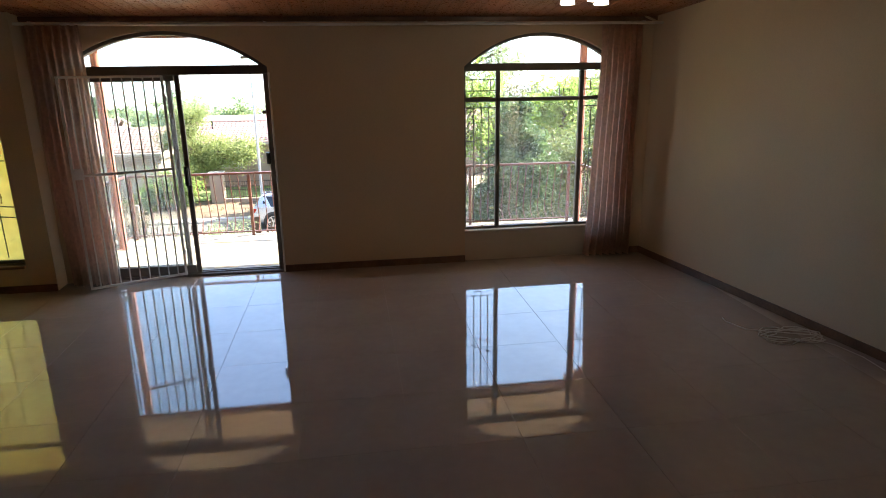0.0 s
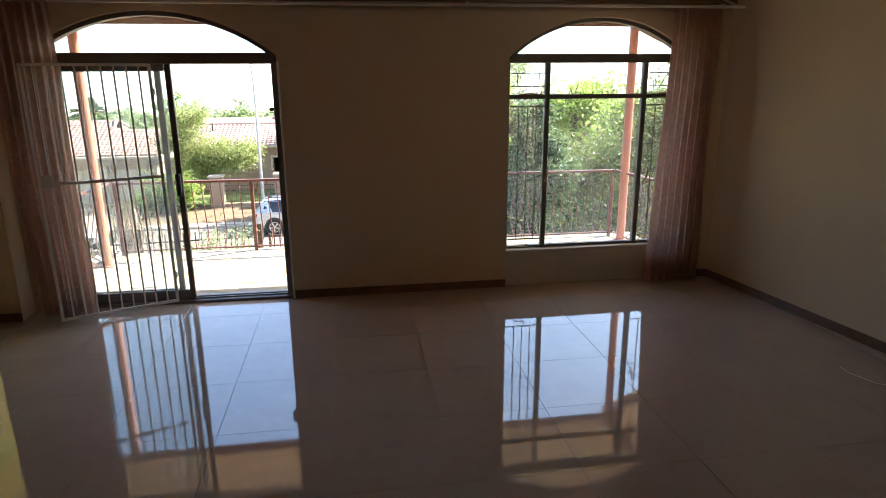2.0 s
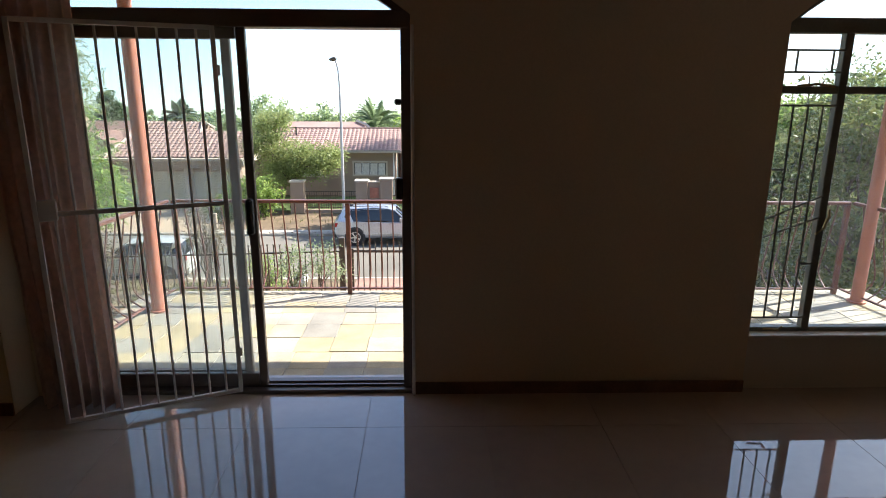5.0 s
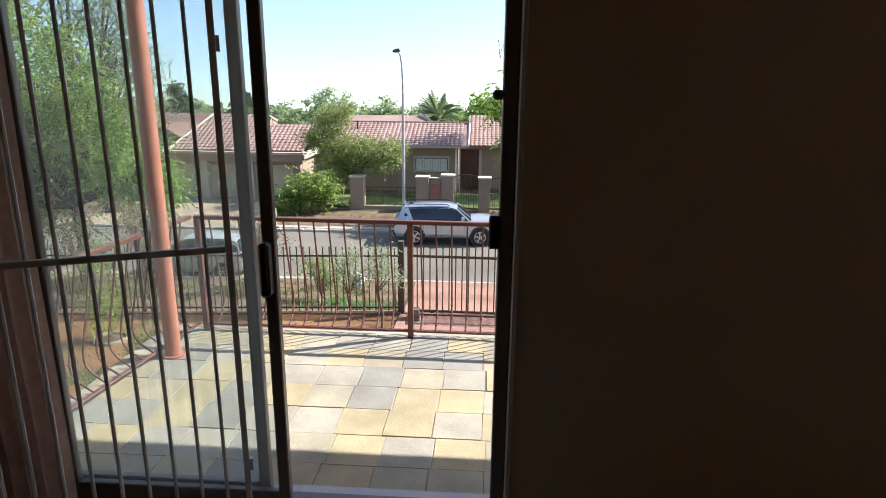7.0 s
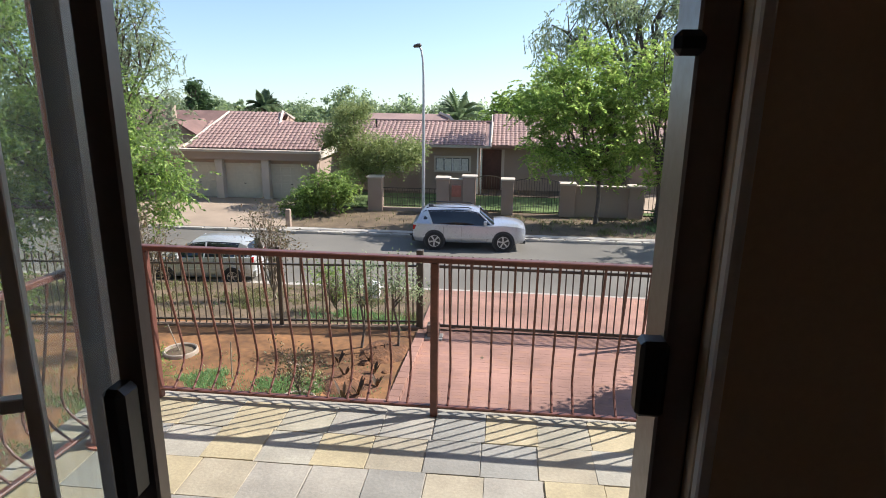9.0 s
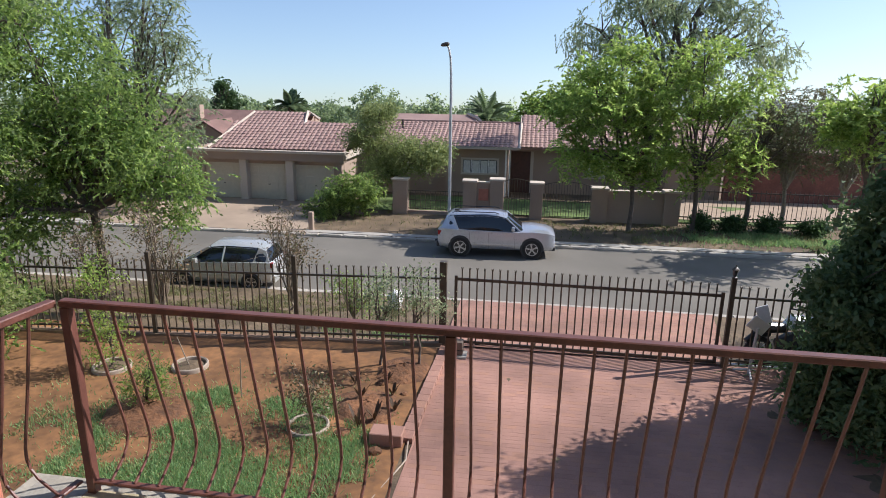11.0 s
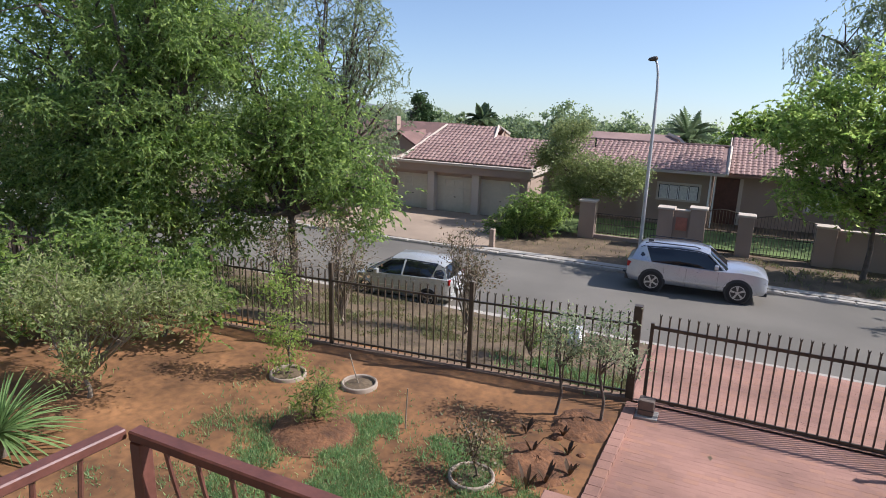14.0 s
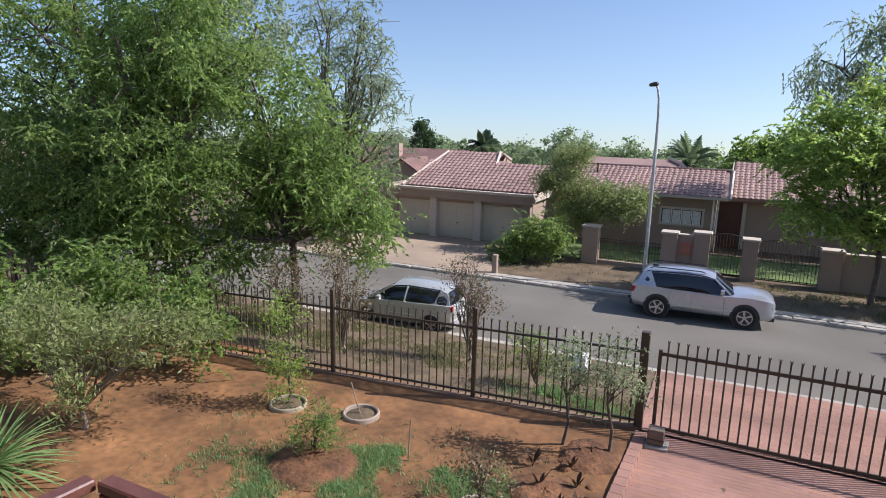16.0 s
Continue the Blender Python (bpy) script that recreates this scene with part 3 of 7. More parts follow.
def cable_coil():
    g = empty("cable", (3.7, 4.7, 0), "loose coil of thin white cable lying on the tiles", "cable")
    rnd = random.Random(5)
    bm = bmesh.new()
    pts = []
    for k in range(60):
        a = k * 0.42
        r = 0.13 + 0.06 * math.sin(k * 0.9) + 0.02 * rnd.random()
        pts.append((3.75 + r * 1.2 * math.cos(a), 4.62 + r * math.sin(a), 0.006 + 0.00025 * k))
    pts += [(3.62, 4.72, 0.012), (3.50, 4.80, 0.006), (3.44, 4.98, 0.005), (3.46, 5.05, 0.005)]
    tube(bm, pts, 0.0045, 5)
    o = part("coil", bm, M_WHITE, g)
    o.matrix_parent_inverse = g.matrix_world.inverted()
    bm = bmesh.new()
    tube(bm, [(3.86, 4.55, 0.006), (3.96, 4.42, 0.005), (4.0, 4.2, 0.005), (3.97, 3.9, 0.005), (3.99, 3.4, 0.005), (4.0, 2.9, 0.005)], 0.0032, 5)
    o = part("lead", bm, M_WHITE, g)
    o.matrix_parent_inverse = g.matrix_world.inverted()
cable_coil()

# ---- balcony ----
BZ = -0.085
bm = bmesh.new()
box(bm, -2.64, 3.90, 7.29, 9.22, BZ - 0.22, BZ - 0.0065)
box(bm, -2.10, -0.225, 7.23, 7.29, BZ - 0.22, BZ + 0.05)
balcony = setting("balcony_floor", bm, M_MORTAR, "balcony floor of mixed sandstone pavers", "balcony")

RY, RTOP = 9.145, 0.760
def baluster_mesh(name, side=1):
    bm = bmesh.new()
    prof = [(0, RTOP - 0.03), (0.016, 0.64), (0.046, 0.50), (0.078, 0.36), (0.108, 0.24), (0.126, 0.16), (0.130, 0.11), (0.118, 0.065), (0.085, 0.025), (0.04, -0.005), (0.0, -0.03)]
    tube(bm, [(0, y * side, z) for y, z in prof], 0.0065, 6)
    return mesh_of(name, bm, M_RAIL)

balustrade = empty("balustrade", (0.6, RY, BZ), "brown painted steel balustrade with bellied bars", "railing")
n0 = set(bpy.data.objects)
XL, XR = -2.33, 3.57
def rail_run(p, q, posts, name):
    p, q = Vector(p), Vector(q)
    d = (q - p).normalized()
    ang = math.atan2(d.y, d.x)
    L = (q - p).length
    m = Matrix.Translation(p) @ Matrix.Rotation(ang, 4, 'Z')
    for z0, z1, hw in ((RTOP - 0.028, RTOP, 0.020), (-0.045, -0.030, 0.016)):
        bm = bmesh.new()
        box(bm, 0, L, -hw, hw, z0, z1, m)
        bevelled(bm, 0.004, 1)
        part("handrail" if z0 > 0 else "bottom_rail", bm, M_RAIL, balustrade)
    me = baluster_mesh("baluster")
    n = round(L / 0.105)
    for k in range(1, n):
        x = L * k / n
        if min(abs(x - px) for px in posts) < 0.04:
            continue
        o = part("baluster", me, None, balustrade)
        o.matrix_basis = balustrade.matrix_world.inverted() @ m @ Matrix.Translation((x, 0, 0))
    for px in posts:
        bm = bmesh.new()
        box(bm, px - 0.019, px + 0.019, -0.019, 0.019, BZ - 0.01, RTOP - 0.03, m)
        bevelled(bm, 0.003, 1)
        part("post", bm, M_RAIL, balustrade)
RYR = RY - 0.07
rail_run((XL, RY, 0), (XR, RYR, 0), [0.02, 1.51, 2.99, 4.47, XR - XL - 0.02], "front")
rail_run((-2.56, 7.31, 0), (XL - 0.03, RY - 0.01, 0), [0.03], "left")
rail_run((XR + 0.03, RYR - 0.01, 0), (3.80, 7.31, 0), [1.62], "right")
inv = balustrade.matrix_world.inverted()
for ob in set(bpy.data.objects) - n0:
    if not ob.name.startswith("baluster"):
        ob.matrix_parent_inverse = inv

def column(x, y, label):
    g = empty("column", (x, y, BZ), label, "column", "columns of the balcony")
    bm = bmesh.new()
    tube(bm, [(0, 0, 0), (0, 0, 2.52)], 0.05, 16)
    part("shaft", bm, M_COLUMN, g)
    bm = bmesh.new()
    tube(bm, [(0, 0, -0.001), (0, 0, 0.012)], 0.075, 16)
    part("foot", bm, M_COLUMN, g)
column(-2.335, 8.69, "terracotta painted round steel column on the balcony")
column(3.61, 8.85, "terracotta painted round steel column on the balcony")

# roof over the balcony and the room
bm = bmesh.new()
box(bm, -8.2, 3.55, 7.29, 8.76, 2.49, 2.505)
box(bm, -8.2, -2.62, 7.03, 7.29, 2.49, 2.505)
v = [bm.verts.new(c) for c in ((3.55, 7.0, 2.49), (4.8, 7.0, 1.98), (4.8, 9.0, 1.98), (3.55, 9.0, 2.49), (3.55, 7.0, 2.51), (4.8, 7.0, 2.0), (4.8, 9.0, 2.0), (3.55, 9.0, 2.51))]
for f in ((0, 3, 2, 1), (4, 5, 6, 7), (0, 1, 5, 4), (1, 2, 6, 5), (2, 3, 7, 6), (3, 0, 4, 7)):
    bm.faces.new([v[i] for i in f])
setting("soffit", bm, M_SOFFIT, "pale boarded soffit of the balcony roof", "soffit")
for (a, b, wd) in (((-8.2, 8.70, 2.44), (3.5, 8.70, 2.44), 0.05), ((3.52, 8.70, 2.44), (4.8, 8.94, 1.93), 0.05), ((3.52, 7.3, 2.43), (3.52, 8.64, 2.43), 0.05)):
    bm = bmesh.new()
    a, b = Vector(a), Vector(b)
    d = (b - a)
    m = Matrix.Translation(a) @ d.to_track_quat('X', 'Z').to_matrix().to_4x4()
    box(bm, 0, d.length, -wd / 2, wd / 2, -0.03, 0.05, m)
    setting("roof_beam", bm, M_BEAM, "brown timber beam of the balcony roof", "beam")
bm = bmesh.new()
v = []
for zz in (0.0, 0.12):
    v += [bm.verts.new(c) for c in ((-8.2, 8.78, 2.52 + zz), (3.6, 8.78, 2.52 + zz), (5.4, -4.0, 3.95 + zz), (-8.2, -4.0, 3.95 + zz))]
for f in ((0, 3, 2, 1), (4, 5, 6, 7), (0, 1, 5, 4), (1, 2, 6, 5), (2, 3, 7, 6), (3, 0, 4, 7)):
    bm.faces.new([v[i] for i in f])
setting("roof", bm, M_RTILE, "low tiled roof over the house", "roof")
bm = bmesh.new()
box(bm, -8.2, 4.9, 6.9, 7.28, -3.75, -0.31)
box(bm, -8.2, -7.85, -4, 6.9, -3.75, 3.6)
setting("house_wall_below", bm, M_OUTWALL, "plastered lower storey of the house", "wall")
bm = bmesh.new()
for x in (-2.5, 0.6, 3.7):
    box(bm, x - 0.12, x + 0.12, 8.96, 9.20, GZ - 0.02, BZ - 0.22)
setting("balcony_pier", bm, M_OUTWALL, "plastered piers that carry the balcony", "pier")

# ---- ground, road ----
FENCE_Y0, KERB_Y, FAR_Y, FAR_Z = 18.9, 23.95, 30.75, -4.5


def ground_z(x, y):
    if y < FENCE_Y0:
        return GZ
    if y < KERB_Y:
        return GZ + (y - FENCE_Y0) * (-4.5 - GZ) / (KERB_Y - FENCE_Y0)
    if y < FAR_Y:
        return RZ
    return FAR_Z - 0.058 * max(0, y - 48)


def sheet(bm, x0, x1, ys, dz=0.0, nx=12, rough=0.0):
    rows_ = []
    for y in ys:
        rows_.append([bm.verts.new((x0 + (x1 - x0) * i / nx, y, ground_z(x0 + (x1 - x0) * i / nx, y) + dz +
                                    rough * noise.noise((x0 + (x1 - x0) * i / nx, y, 3.3)))) for i in range(nx + 1)])
    for a, b in zip(rows_, rows_[1:]):
        for i in range(nx):
            f = bm.faces.new((a[i], a[i + 1], b[i + 1], b[i]))
            f.smooth = True

# one sheet to the horizon
bm = bmesh.new()
ys = [-400, -60, 0, 8] + [8 + 0.3 * k for k in range(1, 37)] + [FENCE_Y0 + (KERB_Y - 0.15 - FENCE_Y0) * k / 8 for k in range(9)]
ys = sorted(set(y for y in ys if y <= KERB_Y - 0.15))
sheet(bm, -500, 500, [ys[0], ys[1], ys[2], ys[3]], -0.06, 4)
sheet(bm, -500, -40, [8, FENCE_Y0, KERB_Y - 0.15], -0.06, 4)
sheet(bm, 40, 500, [8, FENCE_Y0, KERB_Y - 0.15], -0.06, 4)
sheet(bm, -40, 40, ys[3:], 0.0, 200, 0.035)
sheet(bm, -500, 500, [KERB_Y - 0.15, KERB_Y, FAR_Y - 0.02], -0.06, 4)
sheet(bm, -500, 500, [FAR_Y + 0.15, 48, 60, 120, 400, 1500], -0.02, 4)
tagged(part("ground", bm, M_VERGE, None), "dry brown earth with sparse grass", "ground", kind="structure")
bm = bmesh.new()
sheet(bm, -30, -2.25, [9.3 + (18.72 - 9.3) * k / 30 for k in range(31)], 0.03, 110, 0.05)
tagged(part("flower_bed_soil", bm, M_SOIL, None, sharp=0), "bare red soil of the front garden", "soil", kind="structure")
bm = bmesh.new()
box(bm, -300, 300, KERB_Y + 0.14, FAR_Y - 0.14, RZ - 0.25, RZ)
tagged(part("road", bm, M_ASPHALT, None), "worn grey asphalt street", "road", kind="structure")


def kerb(y, x0, x1, label):
    g = empty("kerb", (0, y, RZ), label, "kerb")
    g["kind"] = "structure"
    bm = bmesh.new()
    box(bm, -0.497, 0.497, -0.14, 0.14, 0, 0.10)
    bmesh.ops.bevel(bm, geom=[e for e in bm.edges if all(v.co.z > 0.05 for v in e.verts)], offset=0.03, segments=2, affect='EDGES')
    me = mesh_of("kerb_stone", bm, M_KERB)
    for k in range(int(x1 - x0)):
        o = part("kerb_stone", me, None, g)
        o.matrix_basis = Matrix.Translation((x0 + k + 0.5, 0, 0))
    bm = bmesh.new()
    box(bm, -300, x0, -0.14, 0.14, 0, 0.10)
    box(bm, x1, 300, -0.14, 0.14, 0, 0.10)
    part("kerb_run", bm, M_KERB, g)
kerb(KERB_Y, -45, 30, "pale concrete kerb along the near side of the street")
kerb(FAR_Y, -45, 40, "pale concrete kerb along the far side of the street")
# concrete strip behind the far kerb
bm = bmesh.new()
sheet(bm, -60, 60, [FAR_Y + 0.14, FAR_Y + 0.55], 0.012, 60)
tagged(part("pavement", bm, M_KERB, None), "narrow concrete strip behind the kerb", "pavement", kind="structure")

# driveway of the house opposite
bm = bmesh.new()
v = [bm.verts.new(c) for c in ((-19.0, FAR_Y + 0.1, FAR_Z + 0.015), (-9.7, FAR_Y + 0.1, FAR_Z + 0.015), (-10.2, 37.3, FAR_Z + 0.015), (-18.6, 37.3, FAR_Z + 0.015))]
bm.faces.new(v)
M_DRIVE2 = mat("tan_driveway_paving", (0.36, 0.27, 0.19), rough=0.9, vary=0.15, scale=0.8, grain=25, bump=0.3)
tagged(part("driveway_opposite", bm, M_DRIVE2, None), "tan paved driveway before the garages opposite", "driveway", kind="structure")

# ---- palisade fence and sliding gate ----
FA, FB, FC = Vector((-11.25, 18.10, GZ)), Vector((-2.22, 18.93, GZ)), Vector((3.24, 18.80, GZ))
FH = 1.78


def picket_mesh(h):
    bm = bmesh.new()
    tube(bm, [(0, 0, 0), (0, 0, h - 0.06)], 0.0165, 5)
    for s in (-1, 1):
        tube(bm, [(0, 0, h - 0.07), (0.018 * s, 0, h)], [0.013, 0.006], 4)
    return mesh_of("picket", bm, M_FENCE)
PICKET = picket_mesh(FH - 0.20)


def fence_panel(p, q, n, label, h=FH, wheels=False, name="fence_panel", post_end=False):
    p, q = Vector(p), Vector(q)
    d = q - p
    g = empty(name, p, label, "gate" if wheels else "fence", "street fence panels", math.degrees(math.atan2(d.y, d.x)))
    L = d.length
    lift = 0.10 if wheels else 0.08
    for z in ((0.05, 1.40) if wheels else (0.15, 1.42)):
        bar("rail", 0, L, -0.018, 0.018, z, z + (0.06 if wheels else 0.04), g, M_FENCE, 0.003)
    for k in range(1, n):
        o = part("picket", PICKET, None, g)
        o.matrix_basis = Matrix.Translation((L * k / n, 0.02 if not wheels else 0, lift))
    if wheels:
        for x in (0.0, L - 0.06):
            bar("stile", x, x + 0.06, -0.022, 0.022, 0.03, 1.50, g, M_FENCE, 0.003)
        for x in (0.5, L - 0.5):
            bm = bmesh.new()
            lathe(bm, [(0.05, -0.015), (0.05, 0.015)], 12, Matrix.Translation((x, 0, 0.05)) @ Matrix.Rotation(math.pi / 2, 4, 'X'))
            part("wheel", bm, M_BLACK, g)
    else:
        bm = bmesh.new()
        box(bm, -0.04, 0.04, -0.04, 0.04, -0.02, h + 0.05)
        bevelled(bm, 0.004, 1)
        tube(bm, [(0, 0, h + 0.05), (0, 0, h + 0.07)], [0.05, 0.02], 4)
        part("post", bm, M_FENCE, g)
    return g

step = (FB - FA) / 3
for k in range(-4, 3):
    fence_panel(FA + step * k, FA + step * (k + 1), 20, "dark bronze palisade fence panel on a low plinth")
fence_panel(FC, FC + Vector((6.0, -0.1, 0)), 40, "dark bronze palisade fence panel beside the gate")
fence_panel(FB + Vector((0.22, 0.07, 0)), FC + Vector((-0.10, 0.10, 0)), 34, "dark bronze sliding driveway gate, closed", wheels=True, name="driveway_gate")
# heavy gate post
bm = bmesh.new()
box(bm, FB.x - 0.07, FB.x + 0.07, FB.y - 0.07, FB.y + 0.07, GZ - 0.02, GZ + 1.80)
bevelled(bm, 0.006, 1)
gp = tagged(part("gate_post", bm, M_FENCE, None), "thick dark steel gate post", "post")
# plinth under the fence
M_PLINTH = mat("earth_stained_concrete", (0.25, 0.16, 0.10), rough=0.95, vary=0.25, scale=2, grain=20, bump=0.3)
bm = bmesh.new()
a, b = FA - step * 4, FB
d = (b - a).normalized()
m = Matrix.Translation(a) @ Matrix.Rotation(math.atan2(d.y, d.x), 4, 'Z')
box(bm, 0, (b - a).length, -0.09, 0.09, -0.25, 0.07, m)
tagged(part("fence_plinth", bm, M_PLINTH, None), "low earth-stained concrete plinth under the palisade", "plinth", kind="structure")
bar_ob = bar("gate_track", -2.1, 8.5, 18.93, 18.99, GZ - 0.01, GZ + 0.03, None, M_GREYSTEEL)
tagged(bar_ob, "steel track of the sliding gate", "gate track", kind="structure")

def coach_lamp(x, y, z):
    g = empty("coach_lamp", (x, y, z), "small dark lantern on the gate post", "lantern")
    bm = bmesh.new()
    lathe(bm, [(0.03, 0), (0.035, 0.02), (0.055, 0.12), (0.06, 0.13)], 6)
    part("lantern_glass", bm, M_PANE, g)
    bm = bmesh.new()
    lathe(bm, [(0.075, 0.13), (0.03, 0.18), (0.012, 0.19), (0.012, 0.22)], 6)
    part("cap", bm, M_FENCE, g)
coach_lamp(FC.x, FC.y, GZ + FH + 0.07)

def gate_motor(x, y):
    g = empty("gate_motor", (x, y, GZ), "dark gate motor housing on a concrete pad", "gate motor")
    bar("pad", -0.20, 0.20, -0.16, 0.16, -0.02, 0.06, g, M_KERB, 0.01)
    bm = bmesh.new()
    box(bm, -0.13, 0.13, -0.11, 0.11, 0.06, 0.34)
    bevelled(bm, 0.03, 2)
    part("housing", bm, M_MOTOR, g)
    bar("band", -0.134, 0.134, -0.114, 0.114, 0.16, 0.18, g, M_BLACK, 0)
M_MOTOR = mat("dusty_grey_plastic", (0.16, 0.12, 0.09), rough=0.7, vary=0.2, bump=0.1)
gate_motor(-1.87, 18.45)

# ---- wall of the house opposite ----
WALLY = 35.5
def pillar(x0, x1, y0, y1, z1, label="plastered wall pillar with a pale cap"):
    g = empty("wall_pillar", ((x0 + x1) / 2, (y0 + y1) / 2, FAR_Z), label, "pillar", "pillars of the wall opposite")
    hx, hy, h = (x1 - x0) / 2, (y1 - y0) / 2, z1 - FAR_Z
    bar("shaft", -hx, hx, -hy, hy, -0.05, h - 0.09, g, M_HOUSE, 0.01)
    bar("cap", -hx - 0.05, hx + 0.05, -hy - 0.05, hy + 0.05, h - 0.09, h, g, M_HOUSE_LT, 0.015, "pale plaster cap")
for x0, x1, z in ((-6.95, -6.27, -2.85), (-3.66, -3.06, -2.82), (-2.42, -1.81, -2.72), (-0.60, -0.04, -2.82), (2.12, 2.81, -2.95), (5.24, 5.92, -2.98)):
    pillar(x0, x1, WALLY - 0.28, WALLY + 0.28, z)
def low_wall(x0, x1, z1, cap=True):
    bm = bmesh.new()
    box(bm, x0, x1, WALLY - 0.11, WALLY + 0.11, FAR_Z - 0.1, z1)
    w_ = setting("boundary_wall", bm, M_HOUSE, "taupe plastered boundary wall", "wall")
    if cap:
        bm = bmesh.new()
        box(bm, x0, x1, WALLY - 0.15, WALLY + 0.15, z1 + 0.002, z1 + 0.06)
        part("coping", bm, M_HOUSE_LT, w_)
low_wall(-3.06, -2.42, -2.95)
low_wall(2.81, 5.24, -3.12)
low_wall(-6.27, -3.66, -4.36, False)
def bar_gate(x0, x1, z0, zs, rise, n, label, leaf_name="garden_gate"):
    g = empty(leaf_name, ((x0 + x1) / 2, WALLY, FAR_Z), label, "gate")
    hw = (x1 - x0) / 2
    def top(x):
        return zs - FAR_Z + rise * (1 - (x / hw) ** 2)
    bm = bmesh.new()
    tube(bm, [(-hw + 2 * hw * k / 12, 0, top(-hw + 2 * hw * k / 12)) for k in range(13)], 0.02, 5)
    part("top_rail", bm, M_FENCE, g)
    for z in (z0 - FAR_Z + 0.05, (z0 + zs) / 2 - FAR_Z):
        bar("cross_rail", -hw, hw, -0.015, 0.015, z, z + 0.03, g, M_FENCE, 0)
    for k in range(n + 1):
        x = -hw + 2 * hw * k / n
        bm = bmesh.new()
        tube(bm, [(x, 0, z0 - FAR_Z), (x, 0, top(x))], 0.011, 4)
        part("bar", bm, M_FENCE, g)
bar_gate(-6.27, -3.66, -4.33, -3.42, 0.0, 22, "dark steel railing between wall pillars", "railing")
bar_gate(-1.81, -0.60, -4.44, -2.85, 0.13, 10, "dark steel garden gate with an arched top")
bar_gate(-0.04, 2.12, -4.44, -2.95, 0.18, 18, "dark steel double gate with an arched top")
bm = bmesh.new()
box(bm, -2.95, -2.50, WALLY - 0.145, WALLY - 0.112, -3.75, -3.20)
bevelled(bm, 0.01, 1)
tagged(part("meter_box", bm, M_COLUMN, None), "brown meter box in the boundary wall", "meter box")
bm = bmesh.new()
sheet(bm, -9.5, 40, [35.8, 36.8, 38, 39, 40], 0.03, 40, 0.03)
M_LAWN = mat("watered_lawn", (0.11, 0.16, 0.04), rough=0.9, vary=0.35, scale=1.2, grain=30, bump=0.6, depth=0.02)
tagged(part("lawn_opposite", bm, M_LAWN, None, sharp=0), "watered green lawn behind the wall", "lawn", kind="structure")

# ---- house opposite ----
def roof_tiles(parent, p, along, up, n_along, n_up, limit, w=0.25, l=0.29, lift=0.02):
    """Courses of curved tiles on a roof slope from its corner p; the first courses are pieces of their own."""
    along, up = Vector(along).normalized(), Vector(up).normalized()
    nrm = along.cross(up).normalized()
    if nrm.z < 0:
        nrm = -nrm
    m = Matrix((along, up, nrm)).transposed().to_4x4()
    prof = [(0.0, 0.0), (0.10, 0.026), (0.20, 0.026), (0.28, 0.0), (0.33, 0.006)]
    vs, fs = [], []
    for x, z in prof:
        vs += [(x * w / 0.33, 0, z + 0.022), (x * w / 0.33, l * 1.08, z + 0.003), (x * w / 0.33, 0, z)]
    for k in range(len(prof) - 1):
        a = 3 * k
        fs += [(a, a + 3, a + 4, a + 1), (a + 2, a + 5, a + 3, a)]
    me = raw_mesh("roof_tile", vs, fs, M_RTILEO)
    rest, cnt = [], 0
    base = np.array(vs)
    inv = parent.matrix_world.inverted()
    for j in range(n_up):
        for i in range(n_along):
            at = Vector(p) + along * (i * w) + up * (j * l) + nrm * lift
            if cnt < limit:
                o = part("roof_tile", me, None, parent)
                o.matrix_basis = inv @ Matrix.Translation(at) @ m
                cnt += 1
            else:
                mm = np.array(inv @ Matrix.Translation(at) @ m)
                wv = base @ mm[:3, :3].T + mm[:3, 3]
                for f in fs:
                    rest.extend(wv[list(f)])
    if rest:
        o = part("roof_tiling", bulk_mesh("roof_tiling", np.array(rest), 4, M_RTILE), None, parent, sharp=0)
        tagged(o, "rows of terracotta roof tiles", kind="stuff")


def quad_slab(bm, a, b, c, d, t=0.12):
    a, b, c, d = (Vector(q) for q in (a, b, c, d))
    n = (b - a).cross(d - a).normalized()
    if n.z < 0:
        n = -n
    lo = [bm.verts.new(q - n * t) for q in (a, b, c, d)]
    hi = [bm.verts.new(q) for q in (a, b, c, d)]
    bm.faces.new(lo[::-1]); bm.faces.new(hi)
    for i in range(4):
        bm.faces.new((lo[i], lo[(i + 1) % 4], hi[(i + 1) % 4], hi[i]))


M_NET = mat("white_net_curtain", (0.66, 0.63, 0.58), rough=0.9, vary=0.2, scale=9, grain=40, bump=0.3)


def house_window(parent, inv, x0, x1, y, z0, z1, cols):
    wdw = bar("window", x0, x1, y - 0.02, y + 0.05, z0, z1, parent, M_PANE, 0)
    for a, b, c, d in ((x0 - 0.1, x1 + 0.1, z1, z1 + 0.1), (x0 - 0.1, x1 + 0.1, z0 - 0.1, z0), (x0 - 0.1, x0, z0, z1), (x1, x1 + 0.1, z0, z1)):
        bar("frame", a, b, y - 0.07, y + 0.02, c, d, wdw, M_HOUSE_LT, 0)
    for k in range(1, cols):
        x = x0 + (x1 - x0) * k / cols
        bar("glazing_bar", x - 0.02, x + 0.02, y - 0.04, y - 0.02, z0, z1, wdw, M_WHITE, 0)
    for k in range(cols):
        a, b = x0 + (x1 - x0) * (k + 0.1) / cols, x0 + (x1 - x0) * (k + 0.9) / cols
        bar("net_curtain", a, b, y - 0.035, y - 0.028, z0, z1 - 0.04, wdw, M_NET, 0)
    wdw.matrix_parent_inverse = inv

